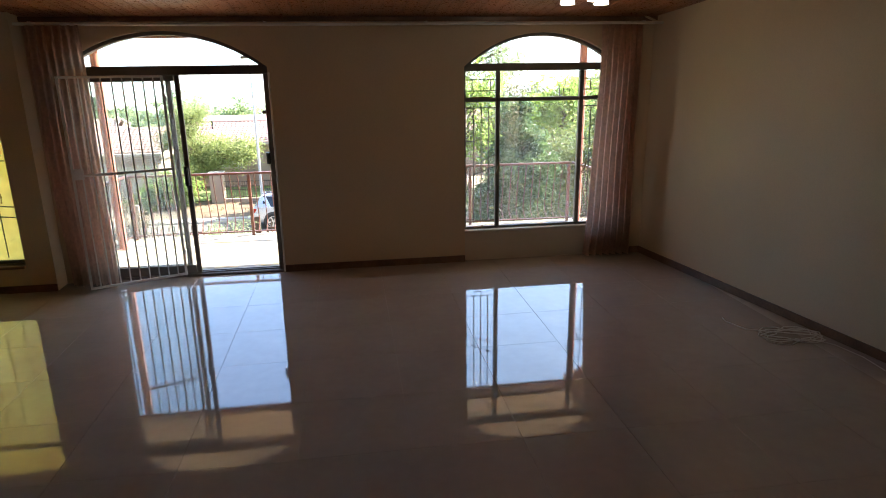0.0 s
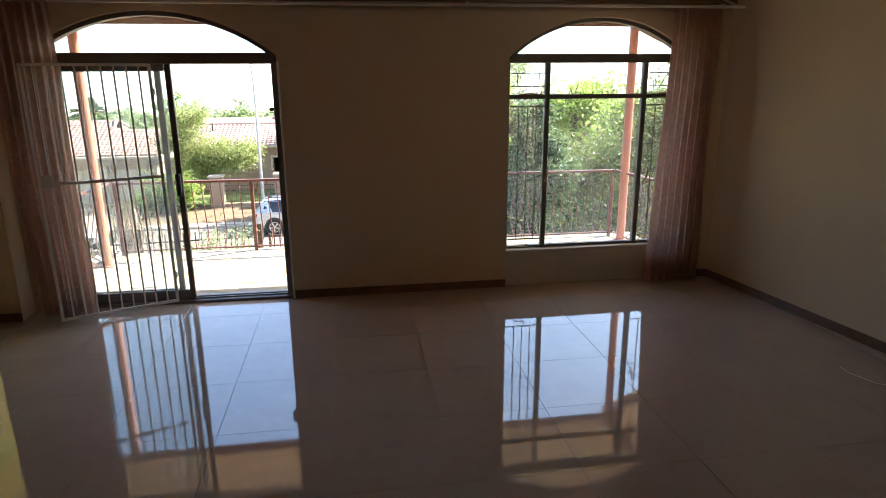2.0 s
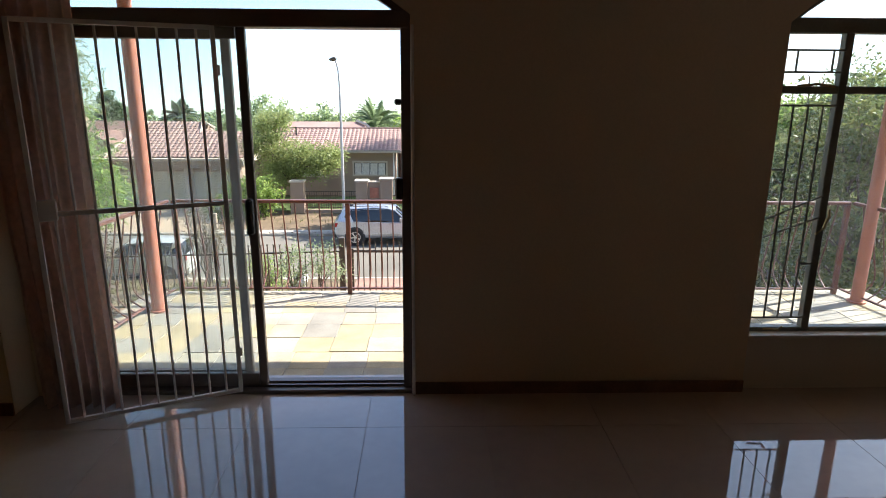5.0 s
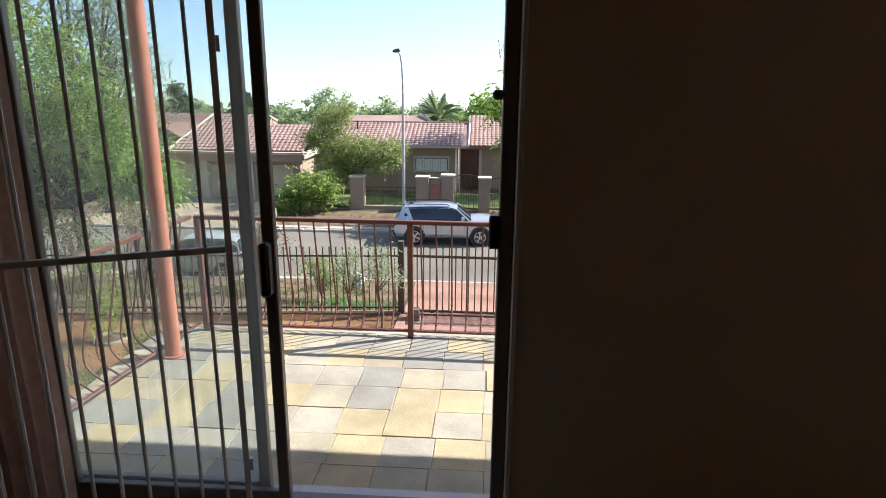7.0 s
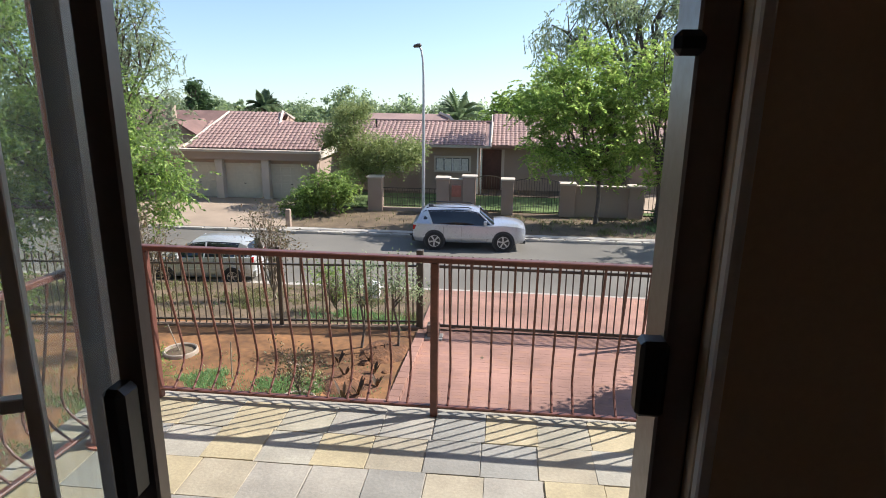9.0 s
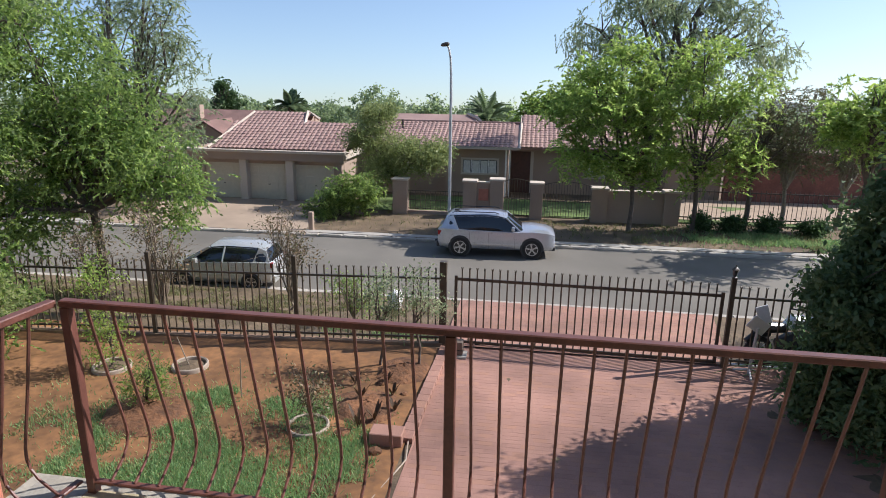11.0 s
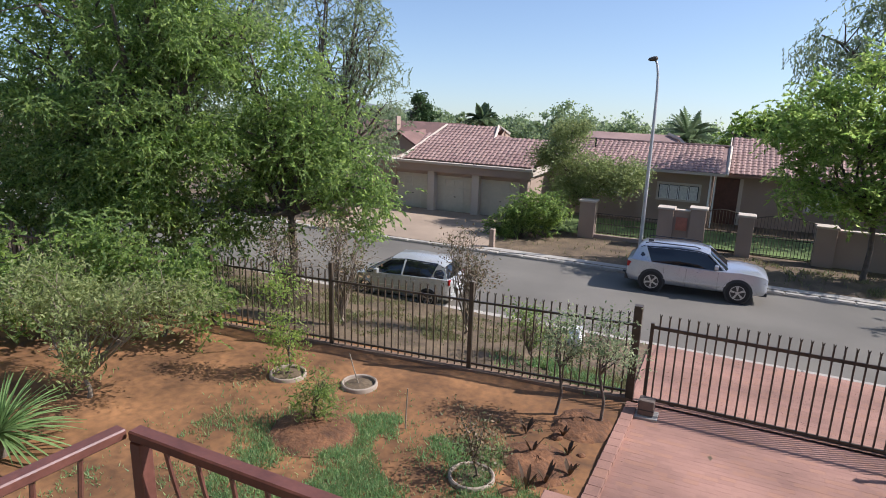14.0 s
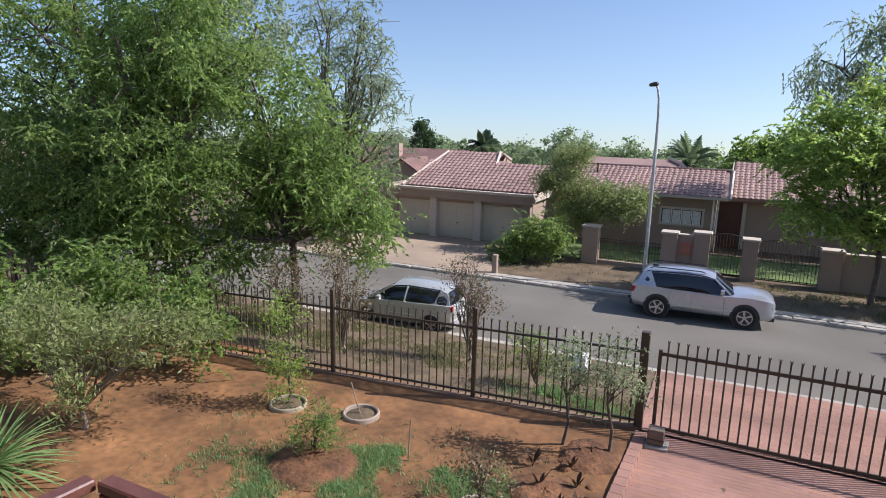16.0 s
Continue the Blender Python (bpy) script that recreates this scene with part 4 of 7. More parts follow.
house = empty("house", (-8, 42, FAR_Z), "single-storey taupe house with terracotta roof and garages", "house")
hi_ = house.matrix_world.inverted()
n0 = set(bpy.data.objects)
def hb(name, x0, x1, y0, y1, z0, z1, material, label="", bev=0.0):
    return bar(name, x0, x1, y0, y1, z0, z1, house, material, bev, label)
GY = 37.3
EV = -1.95
# garage block: piers, doors, deep fascia
hb("wall", -19.4, -17.35, GY, GY + 0.25, FAR_Z - 0.1, EV - 0.5, M_HOUSE)
for x in (-15.15, -12.68):
    hb("pier", x - 0.2, x + 0.2, GY - 0.22, GY + 0.2, FAR_Z - 0.1, EV - 0.5, M_HOUSE_LT, "pale plastered pier", 0.02)
hb("pier", -10.35, -9.95, GY - 0.2, GY + 0.2, FAR_Z - 0.1, EV - 0.5, M_HOUSE, "", 0.02)
for x0, x1 in ((-17.35, -15.35), (-14.95, -12.88), (-12.48, -10.35)):
    gd = hb("garage_door", x0, x1, GY + 0.16, GY + 0.22, FAR_Z, EV - 0.72, M_GARDOOR, "cream panelled garage door")
    zz = FAR_Z + 0.02
    for r in range(4):
        for c in range(4):
            wv = (x1 - x0) / 4
            bar("panel", x0 + wv * c + 0.05, x0 + wv * (c + 1) - 0.05, GY + 0.145, GY + 0.162, zz + 0.42 * r + 0.05, zz + 0.42 * r + 0.37, gd, M_GARDOOR, 0.004)
    hb("lintel", x0, x1, GY + 0.05, GY + 0.25, EV - 0.72, EV - 0.5, M_HOUSE)
    bar("door_handle", (x0 + x1) / 2 - 0.05, (x0 + x1) / 2 + 0.05, GY + 0.12, GY + 0.146, FAR_Z + 0.75, FAR_Z + 0.79, gd, M_BLACK, 0)
hb("fascia", -19.5, -9.8, GY - 0.35, GY + 0.25, EV - 0.5, EV - 0.12, M_HOUSE, "deep plastered parapet band")
hb("coping", -19.6, -9.7, GY - 0.45, GY + 0.25, EV - 0.12, EV, M_HOUSE_LT, "pale parapet coping")
hb("wall", -10.2, -9.95, GY + 0.25, 44.0, FAR_Z - 0.1, EV - 0.25, M_HOUSE)
hb("wall", -19.4, -10.2, 43.8, 44.0, FAR_Z - 0.1, EV - 0.25, M_HOUSE)
hb("wall", -19.4, -19.15, GY + 0.25, 43.8, FAR_Z - 0.1, EV - 0.25, M_HOUSE)
hb("side_parapet", -9.95, -9.7, GY - 0.3, 40.8, EV - 0.35, EV - 0.05, M_HOUSE_LT, "pale side parapet")
bmr = bmesh.new()
R0, R1, RZT = GY - 0.1, 41.0, -0.34
# garage roof: long front slope, lower part to the side
quad_slab(bmr, (-16.9, R0, EV + 0.02), (-9.9, R0, EV + 0.02), (-9.9, 39.7, -0.92), (-16.0, 40.9, -0.33))
quad_slab(bmr, (-16.9, R0, EV + 0.02), (-16.0, 40.9, -0.33), (-16.2, 44.3, EV - 0.1), (-17.5, 44.3, EV - 0.1))
quad_slab(bmr, (-16.0, 40.9, -0.33), (-12.6, 40.9, -0.33), (-12.6, 44.3, EV - 0.1), (-16.2, 44.3, EV - 0.1))
quad_slab(bmr, (-12.6, 39.72, -0.92), (-9.9, 39.72, -0.92), (-9.9, 44.3, EV - 0.1), (-12.6, 44.3, EV - 0.1))
part("roof", bmr, M_RTILE, house, "terracotta tiled garage roof")
def verge(pts, rad, sides=4):
    vb = bmesh.new()
    tube(vb, pts, rad, sides)
    part("verge_trim", vb, M_HOUSE_LT, house, "pale plastered roof verge")
verge([(-12.75, 39.7, -0.86), (-12.95, 40.85, -0.22), (-12.3, 40.9, -0.62)], 0.10)
verge([(-17.0, R0 - 0.02, EV + 0.05), (-16.05, 40.9, -0.28)], 0.08)
gv = bmesh.new()
v = [gv.verts.new(c) for c in ((-12.6, 39.8, -0.95), (-12.58, 40.9, -0.35), (-12.56, 42.0, -0.95))]
gv.faces.new(v)
part("gable", gv, M_HOUSE, house)
# living wing
LYW = 41.0
hb("wall", -9.95, -5.3, LYW, LYW + 0.25, FAR_Z - 0.1, -1.95, M_HOUSE)
hb("wall", -5.3, -1.95, LYW - 0.3, LYW - 0.05, FAR_Z - 0.1, -1.95, M_HOUSE)
hb("wall", -1.95, -1.85, LYW - 0.3, LYW + 1.3, FAR_Z - 0.1, -1.95, M_HOUSE)
hb("wall", -1.85, 9.5, LYW + 1.3, LYW + 1.5, FAR_Z - 0.1, -1.95, M_HOUSE)
hb("front_door", -1.75, -0.7, LYW + 1.22, LYW + 1.3, FAR_Z, -2.2, M_DARKDOOR, "dark recessed entrance door")
hb("side_light", -0.68, -0.52, LYW + 1.18, LYW + 1.3, FAR_Z, -2.2, M_HOUSE_LT)
hb("downpipe", -2.02, -1.94, LYW - 0.42, LYW - 0.34, FAR_Z, -1.95, M_WHITE, "white rainwater downpipe")
hb("downpipe", -1.80, -1.74, LYW - 0.42, LYW - 0.34, FAR_Z, -1.95, M_WHITE, "white rainwater downpipe")
hb("gutter", -9.9, -1.35, LYW - 0.85, LYW - 0.72, -1.93, -1.80, M_HOUSE_LT, "pale gutter board")
house_window(house, hi_, -4.3, -2.45, LYW - 0.3, -3.25, -2.55, 4)
house_window(house, hi_, -7.6, -6.2, LYW, -3.35, -2.5, 3)
house_window(house, hi_, 2.3, 3.5, LYW + 1.3, -3.5, -2.5, 3)
bmr = bmesh.new()
quad_slab(bmr, (-9.9, LYW - 0.8, -1.83), (-1.35, LYW - 0.8, -1.83), (-1.35, 43.2, -0.78), (-9.9, 43.2, -0.78))
quad_slab(bmr, (-9.9, 43.2, -0.78), (-1.35, 43.2, -0.78), (-1.35, 46, -1.9), (-9.9, 46, -1.9))
quad_slab(bmr, (-9.0, 44.4, -0.9), (-4.0, 44.4, -0.9), (-4.0, 45.6, -0.45), (-9.0, 45.6, -0.45))
quad_slab(bmr, (-1.35, LYW + 0.7, -1.95), (10, LYW + 0.7, -1.95), (10, 45.4, -0.45), (-1.35, 45.4, -0.45))
part("roof", bmr, M_RTILE, house, "terracotta tiled main roof")
verge([(-1.3, LYW - 0.83, -1.86), (-1.3, 43.2, -0.74)], 0.08)
verge([(-4.6, 45.55, -0.40), (-3.9, 44.9, -0.62), (-3.6, 44.4, -0.85)], 0.10)
verge([(-1.35, LYW + 0.65, -1.93), (-1.35, 45.4, -0.40)], 0.035)
tr = bmesh.new()
tube(tr, [(-9.9, 43.2, -0.72), (-1.35, 43.2, -0.72)], 0.07, 6)
part("ridge", tr, M_RTILE, house)
vp = bmesh.new()
tube(vp, [(-7.9, 42.2, -1.2), (-7.9, 42.2, -0.6)], 0.05, 8)
part("vent_pipe", vp, M_BLACK, house)
for ob in set(bpy.data.objects) - n0:
    if ob.parent is house and ob.matrix_parent_inverse == Matrix.Identity(4):
        ob.matrix_parent_inverse = hi_

# neighbour behind
nb = empty("house_behind", (-24, 52, FAR_Z), "taupe house with a red roof and chimney, half hidden", "house")
ni = nb.matrix_world.inverted()
n0 = set(bpy.data.objects)
bar("wall", -30, -20.8, 50, 58, FAR_Z - 0.1, -1.9, nb, M_HOUSE, 0)
bmr = bmesh.new()
quad_slab(bmr, (-30.4, 49.5, -2.0), (-20.4, 49.5, -2.0), (-20.4, 54, -0.35), (-30.4, 54, -0.35))
quad_slab(bmr, (-30.4, 54, -0.35), (-20.4, 54, -0.35), (-20.4, 58.5, -2.0), (-30.4, 58.5, -2.0))
part("roof", bmr, M_RTILE2, nb)
gv = bmesh.new()
v = [gv.verts.new(c) for c in ((-25.0, 48.6, -1.9), (-21.6, 48.6, -1.9), (-23.3, 48.6, -0.95))]
gv.faces.new(v)
box(gv, -25.0, -21.6, 48.6, 50, FAR_Z - 0.1, -1.9)
part("gable", gv, M_HOUSE, nb)
bmr = bmesh.new()
quad_slab(bmr, (-25.3, 48.3, -2.05), (-25.3, 53, -2.05), (-23.3, 53, -0.85), (-23.3, 48.3, -0.85))
quad_slab(bmr, (-21.3, 48.3, -2.05), (-23.3, 48.3, -0.85), (-23.3, 53, -0.85), (-21.3, 53, -2.05))
part("roof", bmr, M_RTILE2, nb)
bar("chimney", -26.0, -25.5, 52, 52.6, -1.2, 0.05, nb, M_HOUSE, 0)
for ob in set(bpy.data.objects) - n0:
    ob.matrix_parent_inverse = ni

nb.location.z -= 0.55

# street lamp
def street_lamp(x, y):
    g = empty("street_lamp", (x, y, FAR_Z), "tall grey street lamp with a curved arm", "street lamp")
    bm = bmesh.new()
    tube(bm, [(0, 0, -0.05), (0, 0, 2.2), (0, 0, 5.4), (-0.01, -0.02, 6.3), (-0.04, -0.04, 6.9), (-0.10, -0.07, 7.25), (-0.18, -0.1, 7.40)],
         [0.075, 0.068, 0.056, 0.048, 0.044, 0.04, 0.036], 12)
    part("pole", bm, M_GREYSTEEL, g)
    bm = bmesh.new()
    lathe(bm, [(0.03, -0.16), (0.10, -0.12), (0.14, 0.03), (0.12, 0.14), (0.04, 0.18)], 12, Matrix.Translation((-0.26, -0.12, 7.41)) @ Matrix.Rotation(radians(80), 4, 'Y') @ Matrix.Diagonal((0.6, 0.8, 1, 1)))
    head_ = part("lamp_head", bm, M_FENCE, g)
street_lamp(-3.93, 32.6)

# ---- plants ----
def foliage(blobs, n, size, material, seed, clumps=60, spread=0.35, droop=0.0, slim=0.45, gap=0.25, sprig=0.0):
    """Many small leaves in clumps inside ellipsoids (x, y, z, rx, ry, rz), along short twigs of length sprig."""
    rng = np.random.default_rng(seed)
    vol = np.array([b[3] * b[4] * b[5] for b in blobs]) ** 0.7
    vol /= vol.sum()
    centres = []
    for b, f in zip(blobs, vol):
        k = max(3, int(clumps * f))
        d = rng.normal(size=(k, 3))
        d /= np.linalg.norm(d, axis=1)[:, None]
        r = rng.uniform(gap, 1.0, (k, 1)) ** 0.6 * rng.uniform(0.8, 1.12, (k, 1))
        centres.append(np.array(b[:3]) + d * r * np.array(b[3:]))
    centres = np.concatenate(centres)
    weight = rng.uniform(0.3, 1.0, len(centres))
    pick = rng.choice(len(centres), n, p=weight / weight.sum())
    wide = rng.uniform(0.6, 1.3, len(centres))
    off = rng.normal(size=(n, 3)) * spread * wide[pick][:, None] * np.array([1, 1, 0.75])
    off[:, 2] -= droop * np.abs(rng.normal(size=n)) * spread
    pos = centres[pick] + off
    a = rng.normal(size=(n, 3))
    if sprig:
        per = 14
        first = (np.arange(n) // per) * per
        d = rng.normal(size=(n, 3)) * np.array([1, 1, 0.6])
        d[:, 2] -= droop
        d /= np.linalg.norm(d, axis=1)[:, None]
        d = d[first]
        along = (np.arange(n) % per)[:, None] / per
        pos = pos[first] + d * along * sprig - np.array([0, 0, 0.3]) * sprig * along ** 2
        a = a * 0.45 + d
        pos = pos + a * size * 0.5
    a[:, 2] -= droop
    a /= np.linalg.norm(a, axis=1)[:, None]
    b = np.cross(a, rng.normal(size=(n, 3)))
    b /= np.linalg.norm(b, axis=1)[:, None] + 1e-6
    s = size * rng.uniform(0.6, 1.35, (n, 1))
    bend = np.cross(a, b) * s * 0.18
    v = np.stack([pos - a * s, pos + b * s * slim + bend, pos + a * s, pos - b * s * slim + bend], 1)
    return bulk_mesh("leaves", v, 4, material)


def branches(bm, base, tips, r0, rnd, bendy=0.25, sides=7, fork=0.45):
    """Limbs that leave the trunk low and part towards the tips."""
    base = Vector(base)
    for tip in tips:
        tip = Vector(tip)
        d = tip - base
        pts = [base]
        for k in range(1, 6):
            f = k / 5
            p = base + d * f
            p += Vector((rnd.uniform(-1, 1), rnd.uniform(-1, 1), rnd.uniform(-0.4, 0.6))) * d.length * 0.05 * (1 if k < 5 else 0)
            p.z += bendy * d.length * 0.25 * math.sin(math.pi * f)
            pts.append(p)
        tube(bm, pts, [r0 * (1 - 0.15 * k) for k in range(6)], sides)
        for k in (2, 3, 4):
            for _ in range(2):
                q = pts[k] + Vector((rnd.uniform(-1, 1), rnd.uniform(-1, 1), rnd.uniform(-0.1, 0.9))) * d.length * fork * (0.9 - 0.12 * k)
                mid = (pts[k] + q) / 2 + Vector((0, 0, 0.06 * d.length))
                tube(bm, [pts[k], mid, q], [r0 * (0.45 - 0.05 * k), r0 * 0.2, r0 * 0.06], 5)


def tree(name, at, fork_z, tips, blobs, n, size, leaf, label, r0=0.14, seed=1, clumps=120, spread=0.4, droop=0.0, category="tree", bark=M_BARK, gap=0.25, slim=0.45, fork=0.45, sprig=0.0):
    rnd = random.Random(seed)
    g = empty(name, at, label, category)
    at = Vector(at)
    bm = bmesh.new()
    f = Vector((at.x + rnd.uniform(-0.1, 0.1), at.y, fork_z))
    tube(bm, [at - Vector((0, 0, 0.1)), at + (f - at) * 0.08, at + (f - at) * 0.5 + Vector((0.06, 0, 0)), f], [r0 * 1.5, r0 * 1.1, r0, r0 * 0.9], 10)
    branches(bm, f, tips, r0 * 0.65, rnd, fork=fork)
    inv = g.matrix_world.inverted()
    part("trunk", bm, bark, g).matrix_parent_inverse = inv
    c = part("crown", foliage(blobs, n, size, leaf, seed, clumps, spread, droop, slim, gap, sprig), None, g, sharp=0)
    c.matrix_parent_inverse = inv
    return g


def ramp_tips(blobs, rnd, n):
    out = []
    for k in range(n):
        b = blobs[k % len(blobs)]
        out.append((b[0] + rnd.uniform(-0.6, 0.6) * b[3], b[1] + rnd.uniform(-0.6, 0.6) * b[4], b[2] + rnd.uniform(0.0, 0.7) * b[5]))
    return out

def auto_tree(name, at, fork_z, blobs, n, size, leaf, label, **k):
    rnd = random.Random(k.get("seed", 1) + 50)
    return tree(name, at, fork_z, ramp_tips(blobs, rnd, k.pop("limbs", 7)), blobs, n, size, leaf, label, **k)

M_TWIGLEAF = leaf_mat("tan_twig_leaf", (0.22, 0.16, 0.09), ((0.16, 0.14, 0.07), (0.26, 0.17, 0.09), (0.13, 0.13, 0.06)), 0.2)
M_TWIG = mat("pale_twig_bark", (0.26, 0.21, 0.15), rough=0.9, vary=0.25, scale=10, bump=0.3)
M_LEAF_G = leaf_mat("yellow_olive_leaf", (0.33, 0.38, 0.14), ((0.28, 0.33, 0.12), (0.38, 0.42, 0.17), (0.25, 0.31, 0.12)), 0.55)
# verge trees in front of the street
auto_tree("tree", (-12.1, 22.0, -4.2), -1.9,
          [(-12.2, 22.0, 0.2, 1.9, 1.6, 1.8), (-10.6, 21.8, -0.5, 1.6, 1.4, 1.4), (-13.3, 22.2, -0.5, 1.9, 1.6, 1.8), (-12.8, 22.2, 2.1, 1.7, 1.5, 1.5), (-9.8, 21.7, -1.3, 1.1, 1.0, 0.9), (-10.9, 21.9, 1.0, 1.2, 1.1, 1.2), (-13.0, 21.0, -2.1, 1.5, 1.2, 0.9), (-14.2, 20.2, -2.6, 1.4, 1.0, 1.0)],
          50000, 0.057, M_LEAF_A, "slender green tree on the verge before the fence", r0=0.12, seed=11, clumps=300, spread=0.24, gap=0.1, limbs=22, slim=0.42, sprig=0.5, droop=0.3)
auto_tree("tree", (-18.7, 34.5, FAR_Z), -2.6,
          [(-18.9, 34.5, 3.2, 2.5, 2.2, 2.6), (-16.8, 34.3, 2.6, 1.4, 1.4, 2.6), (-16.6, 34.2, -0.4, 1.7, 1.5, 2.0), (-20.6, 34.5, -0.4, 2.3, 1.8, 2.0), (-17.4, 34.2, 5.6, 1.5, 1.4, 1.6), (-20.0, 34.2, 6.0, 1.6, 1.4, 1.6)],
          27000, 0.075, M_LEAF_B, "tall airy grey-green tree beside the driveway opposite", r0=0.16, seed=14, clumps=280, spread=0.26, gap=0.1, limbs=20, droop=0.4, slim=0.3, sprig=0.6)
auto_tree("tree", (-16.5, 20.6, -4.0), -1.5,
          [(-16.8, 20.4, 1.6, 3.0, 2.6, 2.6), (-14.3, 20.0, 0.2, 2.2, 2.0, 2.1), (-18.8, 19.8, -0.4, 2.6, 2.2, 2.3), (-15.6, 20.8, 3.2, 2.0, 2.0, 1.8), (-15.9, 19.4, -1.4, 2.4, 1.6, 1.3), (-20.5, 20.0, 1.6, 2.6, 2.2, 2.6), (-18.6, 20.4, 4.2, 2.4, 2.2, 1.8), (-16.4, 19.3, -2.8, 2.0, 1.0, 1.0), (-18.8, 19.2, -2.6, 2.2, 1.2, 1.2), (-13.6, 20.6, 2.6, 1.6, 1.5, 1.7), (-14.2, 20.8, 4.8, 1.6, 1.5, 1.4), (-17.5, 19.6, -0.8, 2.6, 1.4, 1.2), (-20.0, 19.0, -1.5, 2.2, 1.4, 1.6), (-14.6, 19.8, -1.2, 1.6, 1.2, 1.0)],
          150000, 0.058, M_LEAF_A, "broad leafy green tree on the verge", r0=0.2, seed=12, clumps=560, spread=0.24, limbs=30, gap=0.1, slim=0.42, sprig=0.55, droop=0.25)
auto_tree("tree", (-20.5, 25.5, -4.5), -1.5,
          [(-20.5, 26.0, 2.2, 3.2, 2.5, 3.2), (-23.0, 25.0, 0.5, 3.0, 2.5, 2.5), (-17.6, 26.5, 4.4, 2.0, 2.0, 2.0)],
          32000, 0.085, M_LEAF_B, "tall grey-green tree behind the leafy one", r0=0.2, seed=13, clumps=260, spread=0.4, limbs=10)
# garden shrubs
auto_tree("shrub", (-10.5, 14.5, GZ), GZ + 0.35,
          [(-10.7, 14.7, -2.15, 1.2, 1.0, 0.6), (-9.7, 15.0, -1.95, 1.0, 0.8, 0.5), (-11.7, 14.6, -1.95, 1.2, 0.9, 0.7), (-10.2, 14.0, -2.75, 0.35, 0.35, 0.55), (-8.9, 15.2, -1.85, 0.6, 0.5, 0.35)],
          8500, 0.046, M_LEAF_G, "fine-leaved arching shrub on the red soil", r0=0.04, seed=21, clumps=170, spread=0.15, category="shrub", limbs=22, gap=0.05, bark=M_TWIG, slim=0.3)
auto_tree("shrub", (-11.6, 17.0, GZ), GZ + 0.4,
          [(-11.7, 17.0, -2.4, 1.2, 0.8, 0.8), (-10.5, 17.2, -2.6, 0.8, 0.6, 0.7), (-13.0, 16.8, -2.1, 1.2, 0.9, 0.9)],
          14000, 0.055, M_LEAF_A, "dense green shrub beside the palisade", r0=0.05, seed=22, clumps=90, spread=0.18, category="shrub", sprig=0.35, slim=0.4)
auto_tree("shrub", (-13.5, 13.5, GZ), GZ + 0.5,
          [(-14.0, 14.2, -2.3, 1.1, 1.0, 0.9), (-15.2, 15.0, -1.7, 1.3, 1.1, 1.0), (-13.2, 15.4, -2.5, 0.9, 0.8, 0.8)],
          22000, 0.06, M_LEAF_A, "tall leafy shrub in the garden corner", r0=0.07, seed=23, clumps=120, spread=0.22, category="shrub", sprig=0.35, slim=0.4)
auto_tree("sapling", (-8.15, 16.8, GZ), GZ + 0.5,
          [(-8.15, 16.8, -2.75, 0.42, 0.4, 0.55), (-8.25, 16.8, -2.0, 0.35, 0.35, 0.45), (-8.1, 16.75, -3.3, 0.45, 0.4, 0.2)],
          1700, 0.035, M_LEAF_C, "feathery light-green young plant in a cement ring", r0=0.02, seed=24, clumps=40, spread=0.13, category="shrub", limbs=5)
auto_tree("shrub", (-6.57, 15.53, GZ), GZ + 0.2,
          [(-6.57, 15.53, -3.25, 0.42, 0.4, 0.38), (-6.5, 15.5, -2.95, 0.25, 0.25, 0.25)],
          1500, 0.045, M_LEAF_A, "small green bush on a soil mound", r0=0.02, seed=25, clumps=40, spread=0.10, category="shrub", limbs=9, slim=0.18)
auto_tree("shrub", (-3.82, 15.4, GZ), GZ + 0.25,
          [(-3.82, 15.4, -2.95, 0.5, 0.45, 0.45), (-3.7, 15.4, -3.2, 0.55, 0.45, 0.3)],
          800, 0.03, M_TWIGLEAF, "sparse twiggy shrub in a cement ring", r0=0.018, seed=26, clumps=50, spread=0.12, category="shrub", limbs=10, gap=0.1)
for k, (x, y, h) in enumerate(((-3.24, 17.73, 1.9), (-2.49, 17.76, 2.05))):
    auto_tree("sapling", (x, y, GZ), GZ + 0.9,
              [(x, y, GZ + h * 0.78, 0.42, 0.35, 0.42), (x + 0.2, y, GZ + h * 0.65, 0.35, 0.3, 0.25)],
              1100, 0.03, M_LEAF_B, "thin young tree with sparse leaves by the driveway", r0=0.025, seed=30 + k, clumps=36, spread=0.12, category="sapling", limbs=6)
for k, (x, y, h) in enumerate(((-8.85, 19.7, 2.9), (-6.4, 21.2, 2.9), (-10.4, 19.6, 2.4), (-4.4, 20.1, 1.3))):
    z = ground_z(x, y)
    auto_tree("shrub", (x, y, z), z + 0.2,
              [(x - 0.2, y, z + h * 0.7, 0.6, 0.5, h * 0.28), (x + 0.3, y, z + h * 0.5, 0.6, 0.5, h * 0.25)],
              1300, 0.035, M_TWIGLEAF if k != 3 else M_LEAF_A, "bare twiggy shrub with a few tan leaves on the verge", r0=0.032, seed=36 + k, clumps=70, spread=0.15, category="shrub", bark=M_TWIG, limbs=20, gap=0.05, fork=0.6)
